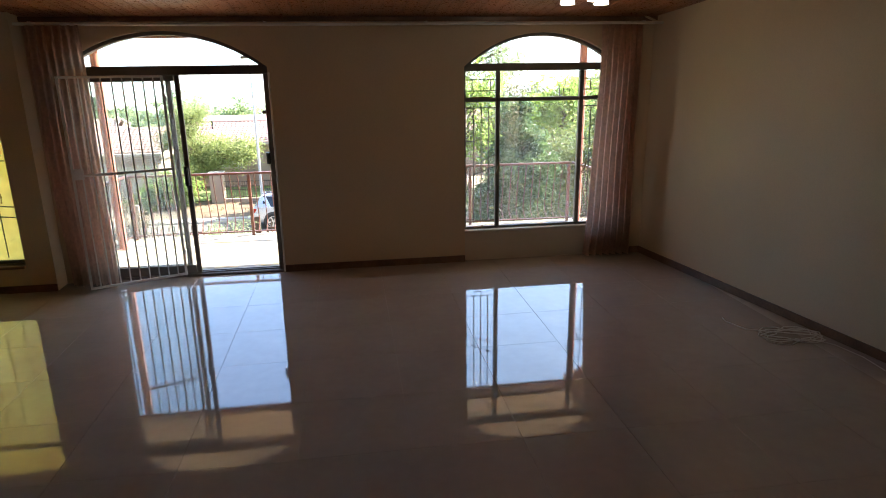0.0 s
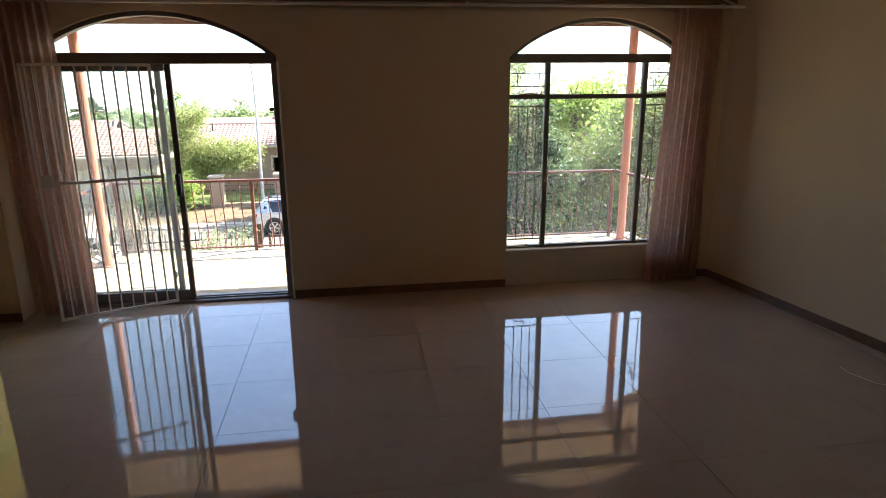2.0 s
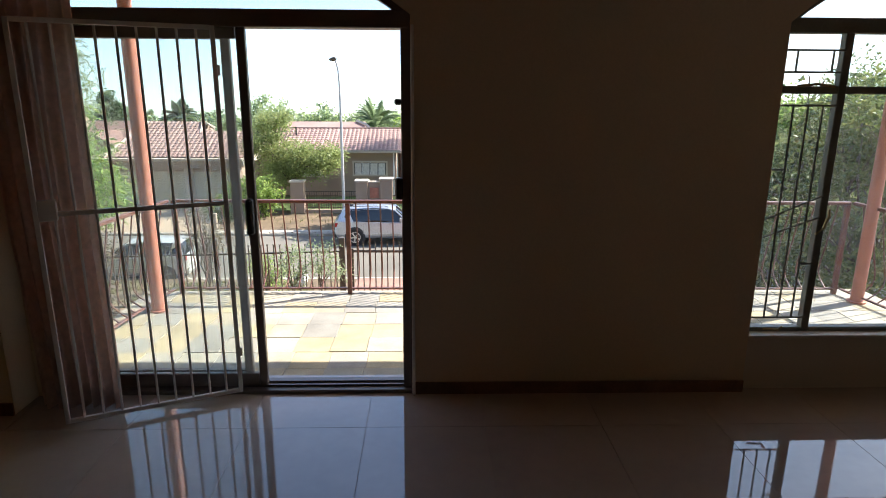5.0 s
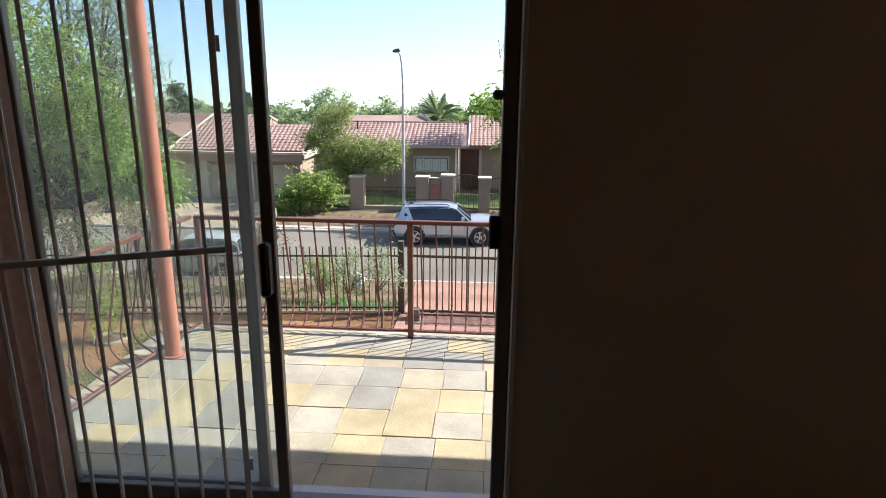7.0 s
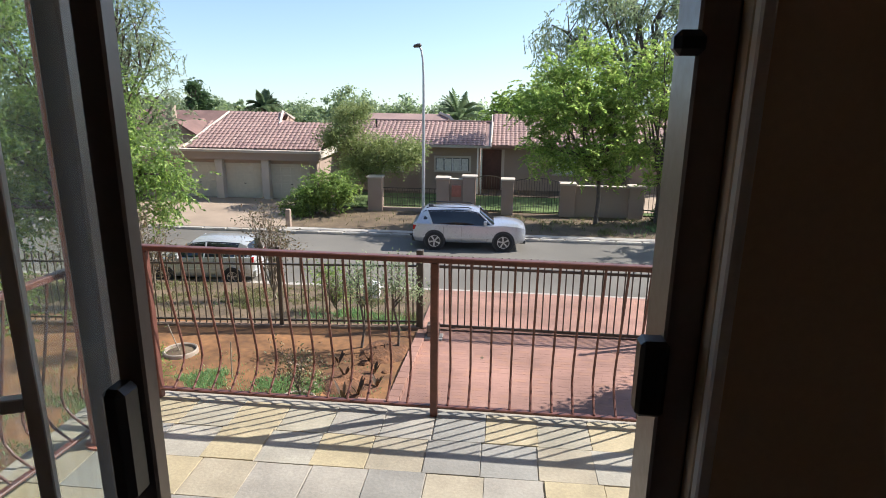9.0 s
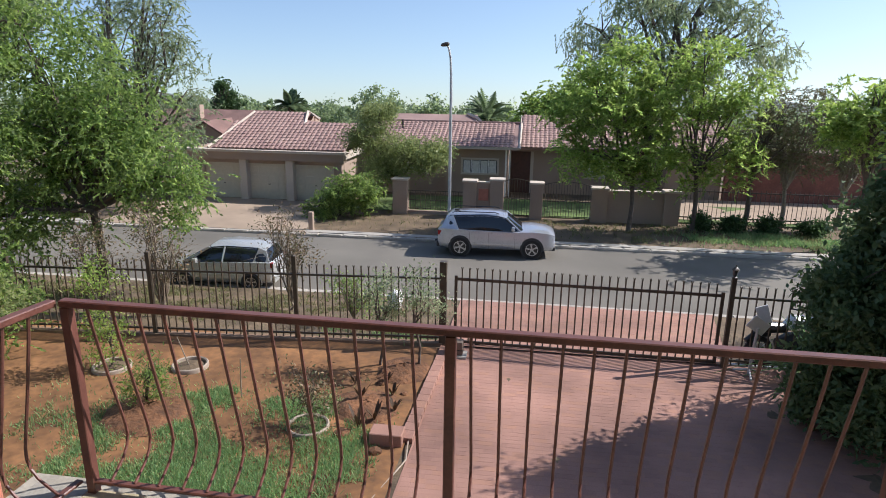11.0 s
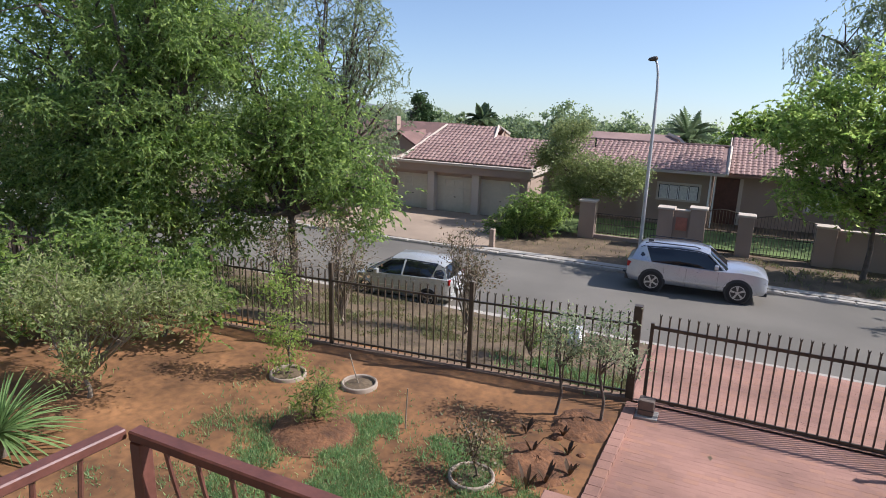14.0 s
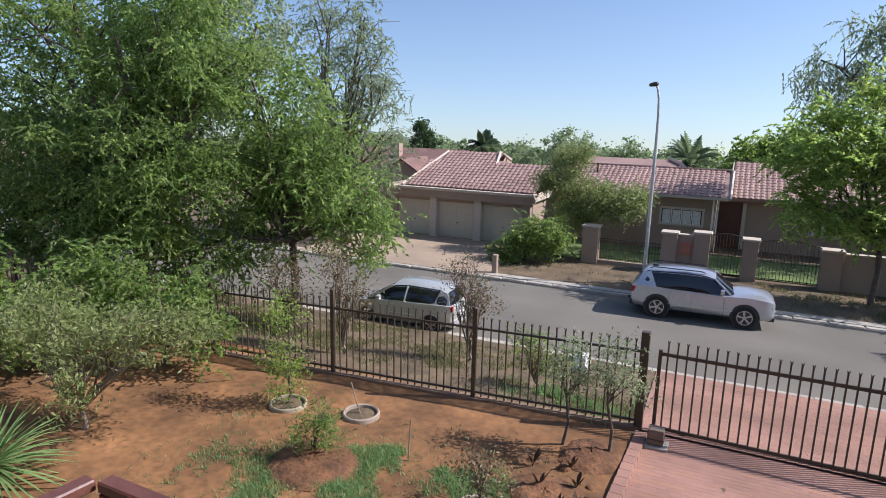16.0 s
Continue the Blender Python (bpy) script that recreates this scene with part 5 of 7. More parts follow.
# trees across the street
auto_tree("tree", (3.6, 33.8, FAR_Z), -2.3,
          [(2.6, 33.8, 0.9, 1.9, 1.8, 1.8), (1.0, 33.6, 0.1, 1.3, 1.3, 1.3), (4.0, 34.0, -0.4, 1.4, 1.3, 1.4), (2.4, 33.4, -1.5, 1.9, 1.3, 0.8), (3.2, 33.8, 2.6, 1.1, 1.0, 0.9), (1.3, 33.8, 1.9, 0.8, 0.8, 0.7), (4.0, 33.8, 1.4, 0.9, 0.9, 0.8), (3.6, 33.6, -1.9, 1.6, 1.0, 0.7), (1.2, 33.5, -1.5, 1.0, 0.9, 0.7)],
          30000, 0.085, M_LEAF_C, "spreading bright-green tree on the far verge", r0=0.09, seed=41, clumps=300, spread=0.24, limbs=16, gap=0.1, slim=0.35, sprig=0.5)
auto_tree("tree", (6.3, 34.3, FAR_Z), -2.2,
          [(5.6, 34.3, 1.2, 1.4, 1.2, 1.4), (7.2, 34.3, 0.3, 1.4, 1.2, 1.4), (7.7, 34.1, -1.1, 1.3, 1.1, 0.8), (6.2, 34.4, 2.6, 1.5, 1.2, 0.9), (5.6, 34.2, -1.2, 1.2, 1.0, 0.8), (8.0, 34.3, 1.4, 0.9, 0.9, 0.8), (4.9, 34.0, 0.2, 1.0, 0.9, 1.1), (6.6, 34.0, -2.0, 1.7, 1.0, 0.7)],
          20000, 0.082, M_LEAF_C, "forked light-green tree beside the boundary wall opposite", r0=0.09, seed=43, clumps=200, spread=0.24, limbs=16, gap=0.1, slim=0.33, sprig=0.5)
auto_tree("tree", (6.2, 41.5, FAR_Z), 0.5,
          [(2.6, 42, 3.6, 2.2, 2.0, 1.7), (5.8, 42, 5.2, 2.6, 2.2, 2.0), (9.2, 42, 4.6, 2.2, 2.0, 1.8), (7.0, 42, 2.6, 3.0, 2.2, 1.6), (4.0, 42, 6.0, 1.6, 1.6, 1.2), (10.8, 42, 3.0, 1.6, 1.6, 1.6), (8.6, 42, 6.4, 1.4, 1.4, 1.0)],
          32000, 0.09, M_LEAF_B, "tall airy grey-leaved tree behind the house opposite", r0=0.22, seed=42, clumps=280, spread=0.3, droop=0.6, limbs=14, gap=0.1, slim=0.3, sprig=0.7)
# added tree, unseen from the balcony, for its shadow on the road
auto_tree("tree", (11.9, 32.4, FAR_Z), -2.0,
          [(11.6, 31.6, 0.0, 2.0, 1.6, 1.2), (10.4, 31.0, 0.5, 1.6, 1.4, 1.0), (12.6, 31.6, 0.9, 1.8, 1.6, 1.1), (11.2, 30.6, 1.3, 1.5, 1.4, 0.9)],
          16000, 0.085, M_LEAF_C, "spreading green street tree, added to shade the road", r0=0.13, seed=47, clumps=110, spread=0.24, limbs=14, gap=0.1, slim=0.35, sprig=0.5)
M_LEAF_E = leaf_mat("dull_thorn_leaf", (0.19, 0.20, 0.09), ((0.22, 0.19, 0.11), (0.15, 0.18, 0.075), (0.24, 0.20, 0.12)), 0.25)
for k, (x, y) in enumerate(((8.6, 35.0), (10.2, 35.4), (12.6, 35.8))):
    auto_tree("tree", (x, y, FAR_Z), -2.6 - 0.2 * k,
              [(x + 0.2, y, -0.6, 1.5, 1.2, 1.6), (x + 1.0, y, 0.5, 1.2, 1.0, 1.2), (x - 0.5, y, -1.3, 1.2, 1.0, 0.9)],
              9000, 0.06, M_LEAF_E, "thin thorny tree with dull sparse foliage", r0=0.09, seed=44 + k, clumps=90, spread=0.25, limbs=18, gap=0.1, slim=0.3, sprig=0.5, bark=M_TWIG if k else M_BARK)
auto_tree("shrub", (-9.2, 34.2, FAR_Z), -4.0,
          [(-9.2, 34.2, -3.6, 1.2, 0.9, 0.9), (-8.3, 34.3, -3.3, 1.0, 0.9, 1.1), (-10.0, 33.6, -4.1, 0.8, 0.6, 0.5)],
          15000, 0.07, M_LEAF_A, "dense green bush beside the driveway opposite", r0=0.05, seed=51, clumps=80, spread=0.2, category="bush", sprig=0.4, gap=0.1, slim=0.3)
auto_tree("tree", (-7.2, 36.6, FAR_Z), -3.2,
          [(-8.3, 36.6, -1.2, 1.0, 1.0, 1.3), (-6.8, 36.6, -2.0, 1.6, 1.1, 1.0), (-8.0, 36.6, 0.0, 0.8, 0.8, 0.6), (-5.3, 36.4, -1.9, 1.0, 0.9, 0.8), (-7.8, 36.2, -2.6, 1.0, 0.8, 0.8)],
          24000, 0.06, M_LEAF_G, "olive-green garden tree behind the boundary wall", r0=0.09, seed=52, clumps=140, spread=0.28)
M_CONIFER = leaf_mat("conifer_needle", (0.13, 0.20, 0.08), ((0.11, 0.17, 0.07), (0.16, 0.23, 0.10), (0.10, 0.16, 0.06)), 0.45)
M_LEAF_F = leaf_mat("yellow_green_leaf", (0.21, 0.25, 0.09), ((0.16, 0.21, 0.075), (0.26, 0.28, 0.11), (0.13, 0.17, 0.065)), 0.42)
# right of the driveway: conifer and a big loose shrub
auto_tree("conifer", (4.9, 16.6, GZ), -2.9,
          [(4.9, 16.6, -2.75, 1.3, 1.25, 1.0), (4.9, 16.6, -1.6, 1.15, 1.1, 1.1), (4.9, 16.6, -0.5, 0.85, 0.85, 1.0), (4.9, 16.6, 0.5, 0.5, 0.5, 0.8)],
          60000, 0.06, M_CONIFER, "dense green conifer beside the driveway", r0=0.1, seed=61, clumps=240, spread=0.17, category="conifer", gap=0.5)
# tree added as a shadow caster: its crown darkens the driveway corner
auto_tree("tree", (7.5, 17.2, GZ), -2.6,
          [(7.3, 17.6, -1.9, 1.7, 1.2, 1.5), (6.9, 17.7, -0.7, 1.4, 1.1, 1.1), (9.3, 17.5, 0.5, 1.4, 1.2, 0.8), (9.6, 17.7, 1.4, 1.3, 1.2, 0.9), (8.4, 17.8, -0.1, 1.2, 1.1, 0.8), (6.9, 15.9, -1.6, 1.0, 1.0, 1.4)],
          44000, 0.05, M_LEAF_F, "dense leafy green tree, added to shade the driveway", r0=0.12, seed=64, clumps=260, spread=0.3, limbs=12, gap=0.1)
auto_tree("tree", (6.6, 13.0, GZ), -3.0,
          [(6.6, 13.0, -0.8, 1.3, 1.3, 1.6), (7.2, 13.3, 0.9, 1.5, 1.3, 1.0), (5.3, 13.2, -1.3, 1.0, 1.0, 1.2), (7.4, 14.2, 1.1, 1.4, 1.2, 0.9)],
          32000, 0.045, M_LEAF_F, "loose yellow-green tree with many thin stems beside the house", r0=0.06, seed=62, clumps=330, spread=0.28, limbs=20, gap=0.1, sprig=0.35)
auto_tree("tree", (11.5, 21.5, -4.2), -1.0,
          [(11.5, 21.5, 0.0, 2.6, 2.2, 1.8), (9.6, 21.6, 0.0, 1.6, 1.5, 1.5), (13.4, 21.5, 0.0, 2.2, 2.0, 2.0)],
          36000, 0.075, M_LEAF_A, "green street tree beyond the driveway", r0=0.16, seed=63, clumps=130, spread=0.4)

def spiky_plant(x, y, z, n, r, name, label, seed, mat_):
    rnd = random.Random(seed)
    g = empty(name, (x, y, z), label, "plant")
    bm = bmesh.new()
    tube(bm, [(0, 0, -0.05), (0.02, 0, 0.2), (0, 0, 0.4)], [0.09, 0.08, 0.06], 8)
    part("stem", bm, M_BARK, g)
    for k in range(n):
        a = rnd.uniform(0, 2 * math.pi)
        el = rnd.uniform(-0.25, 1.35)
        L = r * rnd.uniform(0.75, 1.1)
        d = Vector((math.cos(a) * math.cos(el), math.sin(a) * math.cos(el), math.sin(el)))
        sd = Vector((-math.sin(a), math.cos(a), 0))
        bm = bmesh.new()
        prev = None
        for i in range(5):
            f = i / 4
            c = Vector((0, 0, 0.4)) + d * L * f - Vector((0, 0, 0.35 * L * f * f * math.cos(el)))
            hw = 0.028 * (1 - f) ** 0.6 + 0.001
            cur = (bm.verts.new(c - sd * hw), bm.verts.new(c + Vector((0, 0, -0.008))), bm.verts.new(c + sd * hw))
            if prev:
                bm.faces.new((prev[0], prev[1], cur[1], cur[0]))
                bm.faces.new((prev[1], prev[2], cur[2], cur[1]))
            prev = cur
        part("leaf", bm, mat_, g)
M_SPIKE = leaf_mat("grey_green_spiky_leaf", (0.22, 0.34, 0.12), (), 0.4)
spiky_plant(-10.0, 12.75, GZ, 170, 1.1, "spiky_plant", "spiky grey-green rosette plant on the red soil", 3, M_SPIKE)
spiky_plant(4.6, 18.3, GZ, 44, 1.5, "spiky_plant", "pale green strappy plant beside the gate", 4, M_GRASS)

# frond colour lightened to put distance haze into it
M_PALM = leaf_mat("hazed_palm_frond", (0.17, 0.23, 0.11), ((0.13, 0.19, 0.09), (0.21, 0.27, 0.14)), 0.5)
def palm(x, y, z, top, r, seed):
    rnd = random.Random(seed)
    g = empty("palm_tree", (x, y, z), "date palm with arching feathery fronds in the distance", "palm tree")
    bm = bmesh.new()
    tube(bm, [(0, 0, -0.2), (0, 0, top - z)], [0.35, 0.28], 8)
    part("trunk", bm, M_BARK, g)
    rows_ = []
    for k in range(64):
        a, el = rnd.uniform(0, 2 * math.pi), rnd.uniform(-0.3, 1.3)
        d = Vector((math.cos(a) * math.cos(el), math.sin(a) * math.cos(el), math.sin(el)))
        sd = Vector((-math.sin(a), math.cos(a), 0))
        for i in range(1, 16):
            f = i / 15
            c = Vector((0, 0, top - z)) + d * r * f - Vector((0, 0, 0.75 * r * f * f * math.cos(el)))
            for s in (-1, 1):
                tip = c + sd * s * 0.42 * math.sin(math.pi * (0.15 + 0.8 * f)) + d * 0.2 - Vector((0, 0, 0.1))
                rows_ += [c - d * 0.09, c + d * 0.10, tip, tip - d * 0.05]
    part("crown", bulk_mesh("fronds", [tuple(q) for q in rows_], 4, M_PALM), None, g, sharp=0)
palm(-4.6, 62, -7, -1.6, 3.3, 7)
palm(-21.5, 60, -7, -0.9, 2.0, 8)

# woods and gardens beyond the roofs
def far_wood(blobs, n, size, seed, label, material=M_FAR):
    o = part("far_trees", foliage(blobs, n, size, material, seed, 80 * len(blobs), 0.42, 0.0, 0.7), None, None, sharp=0)
    tagged(o, label, "trees", kind="stuff")
rnd = random.Random(77)
far_wood([(-60 + 5.0 * k + rnd.uniform(-1.5, 1.5), 72 + rnd.uniform(-6, 12), -3.5 + rnd.uniform(-0.4, 1.0), 3.6, 3.0, 2.3 + rnd.uniform(0, 1.2)) for k in range(29)], 170000, 0.15, 71, "line of green garden trees beyond the roofs")
far_wood([(-150 + 11.0 * k + rnd.uniform(-3, 3), 140 + rnd.uniform(-20, 30), -8.5 + rnd.uniform(-1, 1), 8, 8, 4) for k in range(30)], 60000, 0.5, 72, "hazy belt of trees in the distance")
auto_tree("tree", (1.0, 56, -5.0), -3.0, [(0.2, 56, -1.2, 3.2, 2.5, 2.2), (3.6, 56, -0.4, 3.0, 2.4, 2.4)], 26000, 0.13, M_LEAF_C, "rounded green tree behind the house opposite", sprig=0.6, r0=0.25, seed=73, clumps=110, spread=0.5)
auto_tree("conifer", (-27.5, 60, -5.5), -3.5, [(-27.5, 60, -2.0, 1.5, 1.4, 2.2), (-27.5, 60, 0.2, 0.8, 0.8, 1.4)], 7000, 0.16, M_LEAF_D, "dark pointed conifer behind the roofs", r0=0.15, seed=74, clumps=60, spread=0.3, category="conifer")
auto_tree("tree", (-24.5, 40, FAR_Z), -2.5, [(-24.5, 40, -0.8, 2.6, 2.0, 2.0), (-21.5, 39, -2.4, 1.6, 1.4, 1.2)], 15000, 0.13, M_LEAF_A, "garden tree beside the garages opposite", r0=0.15, seed=75, clumps=90, spread=0.4)
# distant hill
bm = bmesh.new()
rows_ = []
for j in range(6):
    rows_.append([bm.verts.new((-900 + 60 * i, 900 + 60 * j, -75 + (18 + 16 * math.sin(i * 0.33 + 1.4) + 8 * noise.noise((i * 0.4, j * 0.3, 0))) * math.sin(math.pi * j / 5 * 0.5 + 0.0) * 1.6)) for i in range(31)])
for a, b in zip(rows_, rows_[1:]):
    for i in range(30):
        f = bm.faces.new((a[i], a[i + 1], b[i + 1], b[i]))
        f.smooth = True
tagged(part("hill", bm, M_HILL, None, sharp=0), "low hazy hill on the horizon", "hill", kind="structure")

# ---- grass ----
def grass(name, patches, n, h, material, seed, label):
    rng = np.random.default_rng(seed)
    out = []
    for x0, x1, y0, y1, share, thr in patches:
        k = int(n * share)
        x, y = rng.uniform(x0, x1, k), rng.uniform(y0, y1, k)
        lush = np.array([noise.noise((a * 0.9, b * 0.9, seed)) + 0.45 * noise.noise((a * 3.1, b * 3.1, seed)) for a, b in zip(x, y)])
        lush -= 0.9 * (((x - x0) / (x1 - x0) * 2 - 1) ** 4 + ((y - y0) / (y1 - y0) * 2 - 1) ** 4)
        keep = rng.uniform(0, 1, k) < np.clip((lush - thr) / 0.6 + 0.1, 0.02, 1)
        x, y = x[keep], y[keep]
        z = np.array([ground_z(a, b) + (0.03 + 0.05 * noise.noise((a, b, 3.3)) if b < 18.7 else 0.035 * noise.noise((a, b, 3.3)) if b < 23.8 else 0) - 0.008 for a, b in zip(x, y)])
        out.append(np.stack([x, y, z], 1))
    p = np.concatenate(out)
    m = len(p)
    a = rng.uniform(0, 2 * np.pi, m)
    hh = h * rng.uniform(0.5, 1.4, m)
    sd = np.stack([np.cos(a), np.sin(a), np.zeros(m)], 1) * (h * 0.16)
    lean = np.stack([rng.normal(size=m), rng.normal(size=m), np.zeros(m)], 1) * (h * 0.45)
    top = p + np.stack([np.zeros(m), np.zeros(m), hh], 1) + lean
    v = np.stack([p - sd, p + sd, top], 1)
    o = part(name, bulk_mesh(name, v, 3, material), None, None, sharp=0)
    tagged(o, label, "grass", kind="stuff")
grass("grass", [(-9.0, -2.7, 10.5, 17.2, 0.4, -0.1), (-7.4, -2.5, 10.2, 16.4, 0.6, -0.48)], 230000, 0.065, M_GRASS, 5, "patchy green grass on the red soil")
grass("verge_grass", [(-24, -2.4, 19.1, 23.7, 0.9, -0.25), (-3.6, -2.3, 19.1, 20.6, 0.1, -0.6)], 150000, 0.075, M_DRYGRASS, 6, "thin dry grass on the near verge")
grass("green_tufts", [(-5.2, -2.4, 18.7, 20.6, 1.0, 0.0)], 14000, 0.13, M_GRASS, 8, "green weeds along the fence")
grass("far_verge_grass", [(-9.3, 30, 31.4, 35.3, 1.0, 0.0)], 50000, 0.12, M_DRYGRASS, 7, "patchy grass on the far verge")
grass("far_green_grass", [(4.5, 20, 31.4, 34.6, 1.0, -0.25)], 40000, 0.12, M_GRASS, 9, "green grass strip on the far verge")

def planter_ring(x, y, r):
    g = empty("planter_ring", (x, y, GZ + 0.03), "round pale cement planter ring on the soil", "planter", "planter rings")
    bm = bmesh.new()
    lathe(bm, [(r, -0.05), (r + 0.005, 0.03), (r, 0.06), (r - 0.02, 0.075), (r - 0.045, 0.06), (r - 0.05, -0.05)], 28, close=True)
    part("ring", bm, M_POT, g)
    bm = bmesh.new()
    lathe(bm, [(r - 0.052, 0.01), (r * 0.5, 0.03), (0.02, 0.04)], 20)
    part("soil", bm, M_VERGE, g)
planter_ring(-6.73, 17.07, 0.33)
planter_ring(-8.12, 16.78, 0.34)
planter_ring(-3.82, 15.4, 0.33)
M_DUG = mat("freshly_dug_soil", (0.165, 0.074, 0.032), rough=0.95, vary=0.5, scale=3, grain=14, bump=0.7, depth=0.04)


def mound(x, y, r, h, seed):
    bm = bmesh.new()
    rows_ = []
    for j in range(7):
        rr = r * (1 - j / 6)
        rows_.append([bm.verts.new((x + (rr + 0.12 * r * noise.noise((math.cos(a) * 2, math.sin(a) * 2, j + seed))) * math.cos(a), y + rr * math.sin(a),
                                    GZ + 0.02 + h * (1 - (rr / r) ** 2) + 0.07 * noise.noise((4 * math.cos(a), 4 * math.sin(a) + j, seed)))) for a in [2 * math.pi * k / 18 for k in range(18)]])
    for a, b in zip(rows_, rows_[1:]):
        for i in range(18):
            f = bm.faces.new((a[i], a[(i + 1) % 18], b[(i + 1) % 18], b[i]))
            f.smooth = True
    tagged(part("soil_mound", bm, M_DUG, None, sharp=0), "heap of dug red soil round a bush", "soil mound")
mound(-6.5, 15.4, 0.75, 0.16, 1)
mound(-2.75, 17.6, 0.55, 0.12, 2)
mound(-3.1, 16.2, 0.6, 0.10, 3)

def stones(pts, seed, label):
    rnd = random.Random(seed)
    for x, y, r in pts:
        bm = bmesh.new()
        bmesh.ops.create_icosphere(bm, subdivisions=2, radius=r)
        for v in bm.verts:
            v.co *= 1 + 0.3 * noise.noise(v.co * 3 / r * 0.4 + Vector((seed, x, y)))
            v.co.z *= 0.6
            v.co += Vector((x, y, ground_z(x, y) + r * 0.3))
        tagged(part("clod", bm, M_DUG, None, sharp=0), label, "soil clod", "soil clods")
stones([(-2.9 + 0.35 * math.sin(k * 2.3), 14.6 + 0.35 * k, 0.07 + 0.03 * (k % 3)) for k in range(9)], 4, "lump of dry red soil in the flower bed")

# brick kerb between bed and driveway, end block
def bed_edge():
    g = empty("bed_edging", (-2.3, 14.0, GZ), "red brick edging between flower bed and driveway", "edging")
    bm = bmesh.new()
    box(bm, -0.10, 0.10, -0.113, 0.113, -0.05, 0.09)
    bevelled(bm, 0.006, 1)
    me_ = mesh_of("brick", bm, M_BRICKO)
    pts = [(-2.13 - 0.035 * (18.6 - y), y) for y in [18.6 - 0.23 * k for k in range(15)]]
    for x, y in pts:
        o = part("brick", me_, None, g)
        o.matrix_basis = Matrix.Translation((x + 2.3, y - 14.0, 0))
    return pts[-1]
bed_edge()
bm = bmesh.new()
box(bm, -2.78, -2.28, 15.12, 15.42, GZ - 0.05, GZ + 0.20)
bevelled(bm, 0.012, 1)
tagged(part("brick_block", bm, M_BRICK, None), "low red brick block at the corner of the bed", "brick block")
bm = bmesh.new()
tube(bm, [(-2.05, 18.4, GZ + 0.03), (-2.1, 17.4, GZ + 0.05), (-2.2, 16.3, GZ + 0.04), (-2.25, 15.6, GZ + 0.05), (-2.15, 14.8, GZ + 0.03), (-2.5, 13.6, GZ + 0.03), (-3.0, 12.6, GZ + 0.03)], 0.012, 6)
tagged(part("cable", bm, M_POT, None), "pale cable lying along the bed edging", "cable")

# bag on the verge, bollard
bm = bmesh.new()
bmesh.ops.create_icosphere(bm, subdivisions=3, radius=0.2)
for v in bm.verts:
    v.co *= 1 + 0.45 * noise.noise(v.co * 9)
    v.co.z = v.co.z * 1.5 + 0.18
    v.co += Vector((-3.95, 22.35, ground_z(0, 22.35)))
tagged(part("plastic_bag", bm, M_WHITE, None, sharp=0), "crumpled white plastic bag on the verge", "bag")
bm = bmesh.new()
box(bm, -9.62, -9.42, 31.25, 31.45, FAR_Z - 0.05, FAR_Z + 0.75)
bevelled(bm, 0.02, 1)
tagged(part("bollard", bm, M_HOUSE, None), "short square plastered bollard by the driveway", "bollard")

M_FACEBRICK = mat("dark_face_brick", (0.21, 0.085, 0.06), rough=0.9, vary=0.3, scale=1.5, grain=12, bump=0.4)
# fence and shrubs further right across the street
g = empty("railing", (10.0, 36.4, FAR_Z), "dark steel bar fence before a brick yard", "fence")
for z in (0.15, 1.35):
    bar("cross_rail", -4, 8, -0.02, 0.02, z, z + 0.05, g, M_FENCE, 0)
for k in range(61):
    bm = bmesh.new()
    tube(bm, [(-4 + 0.2 * k, 0, 0), (-4 + 0.2 * k, 0, 1.5)], 0.014, 4)
    part("bar", bm, M_FENCE, g)
bm = bmesh.new()
box(bm, 9.6, 24, 42, 42.3, FAR_Z - 0.1, -1.9)
setting("neighbour_wall", bm, M_FACEBRICK, "dark red brick wall of the neighbouring yard", "wall")
bm = bmesh.new()
sheet(bm, 6.0, 24, [36.5, 39, 41.9], 0.035, 20)
tagged(part("yard_paving", bm, M_DRIVE2, None), "pale paved yard behind the bar fence", "yard", kind="structure")
for k, (x, y, r) in enumerate(((6.6, 34.6, 0.5), (7.9, 34.4, 0.6), (9.4, 34.5, 0.5), (11.0, 34.3, 0.6))):
    auto_tree("shrub", (x, y, FAR_Z), FAR_Z + 0.15, [(x, y, FAR_Z + 0.3, r, r * 0.7, 0.32)], 1800, 0.07, M_LEAF_D, "low dark-green border shrub", r0=0.03, seed=90 + k, clumps=30, spread=0.15, category="shrub", limbs=4)

# pale boundary wall beyond the driveway
M_PALEWALL = mat("pale_boundary_plaster", (0.72, 0.67, 0.60), rough=0.85, vary=0.1, scale=1.2, grain=60, bump=0.3)
bm = bmesh.new()
box(bm, 0, 14.0, -0.11, 0.11, -0.2, 1.9, Matrix.Translation((11.6, 23.0, GZ)) @ Matrix.Rotation(radians(-72), 4, 'Z'))
pw = setting("boundary_wall_side", bm, M_PALEWALL, "pale plastered boundary wall beyond the driveway", "wall")
bm = bmesh.new()
box(bm, 0, 14.0, -0.15, 0.15, 1.902, 1.97, Matrix.Translation((11.6, 23.0, GZ)) @ Matrix.Rotation(radians(-72), 4, 'Z'))
part("coping", bm, M_PALEWALL, pw)

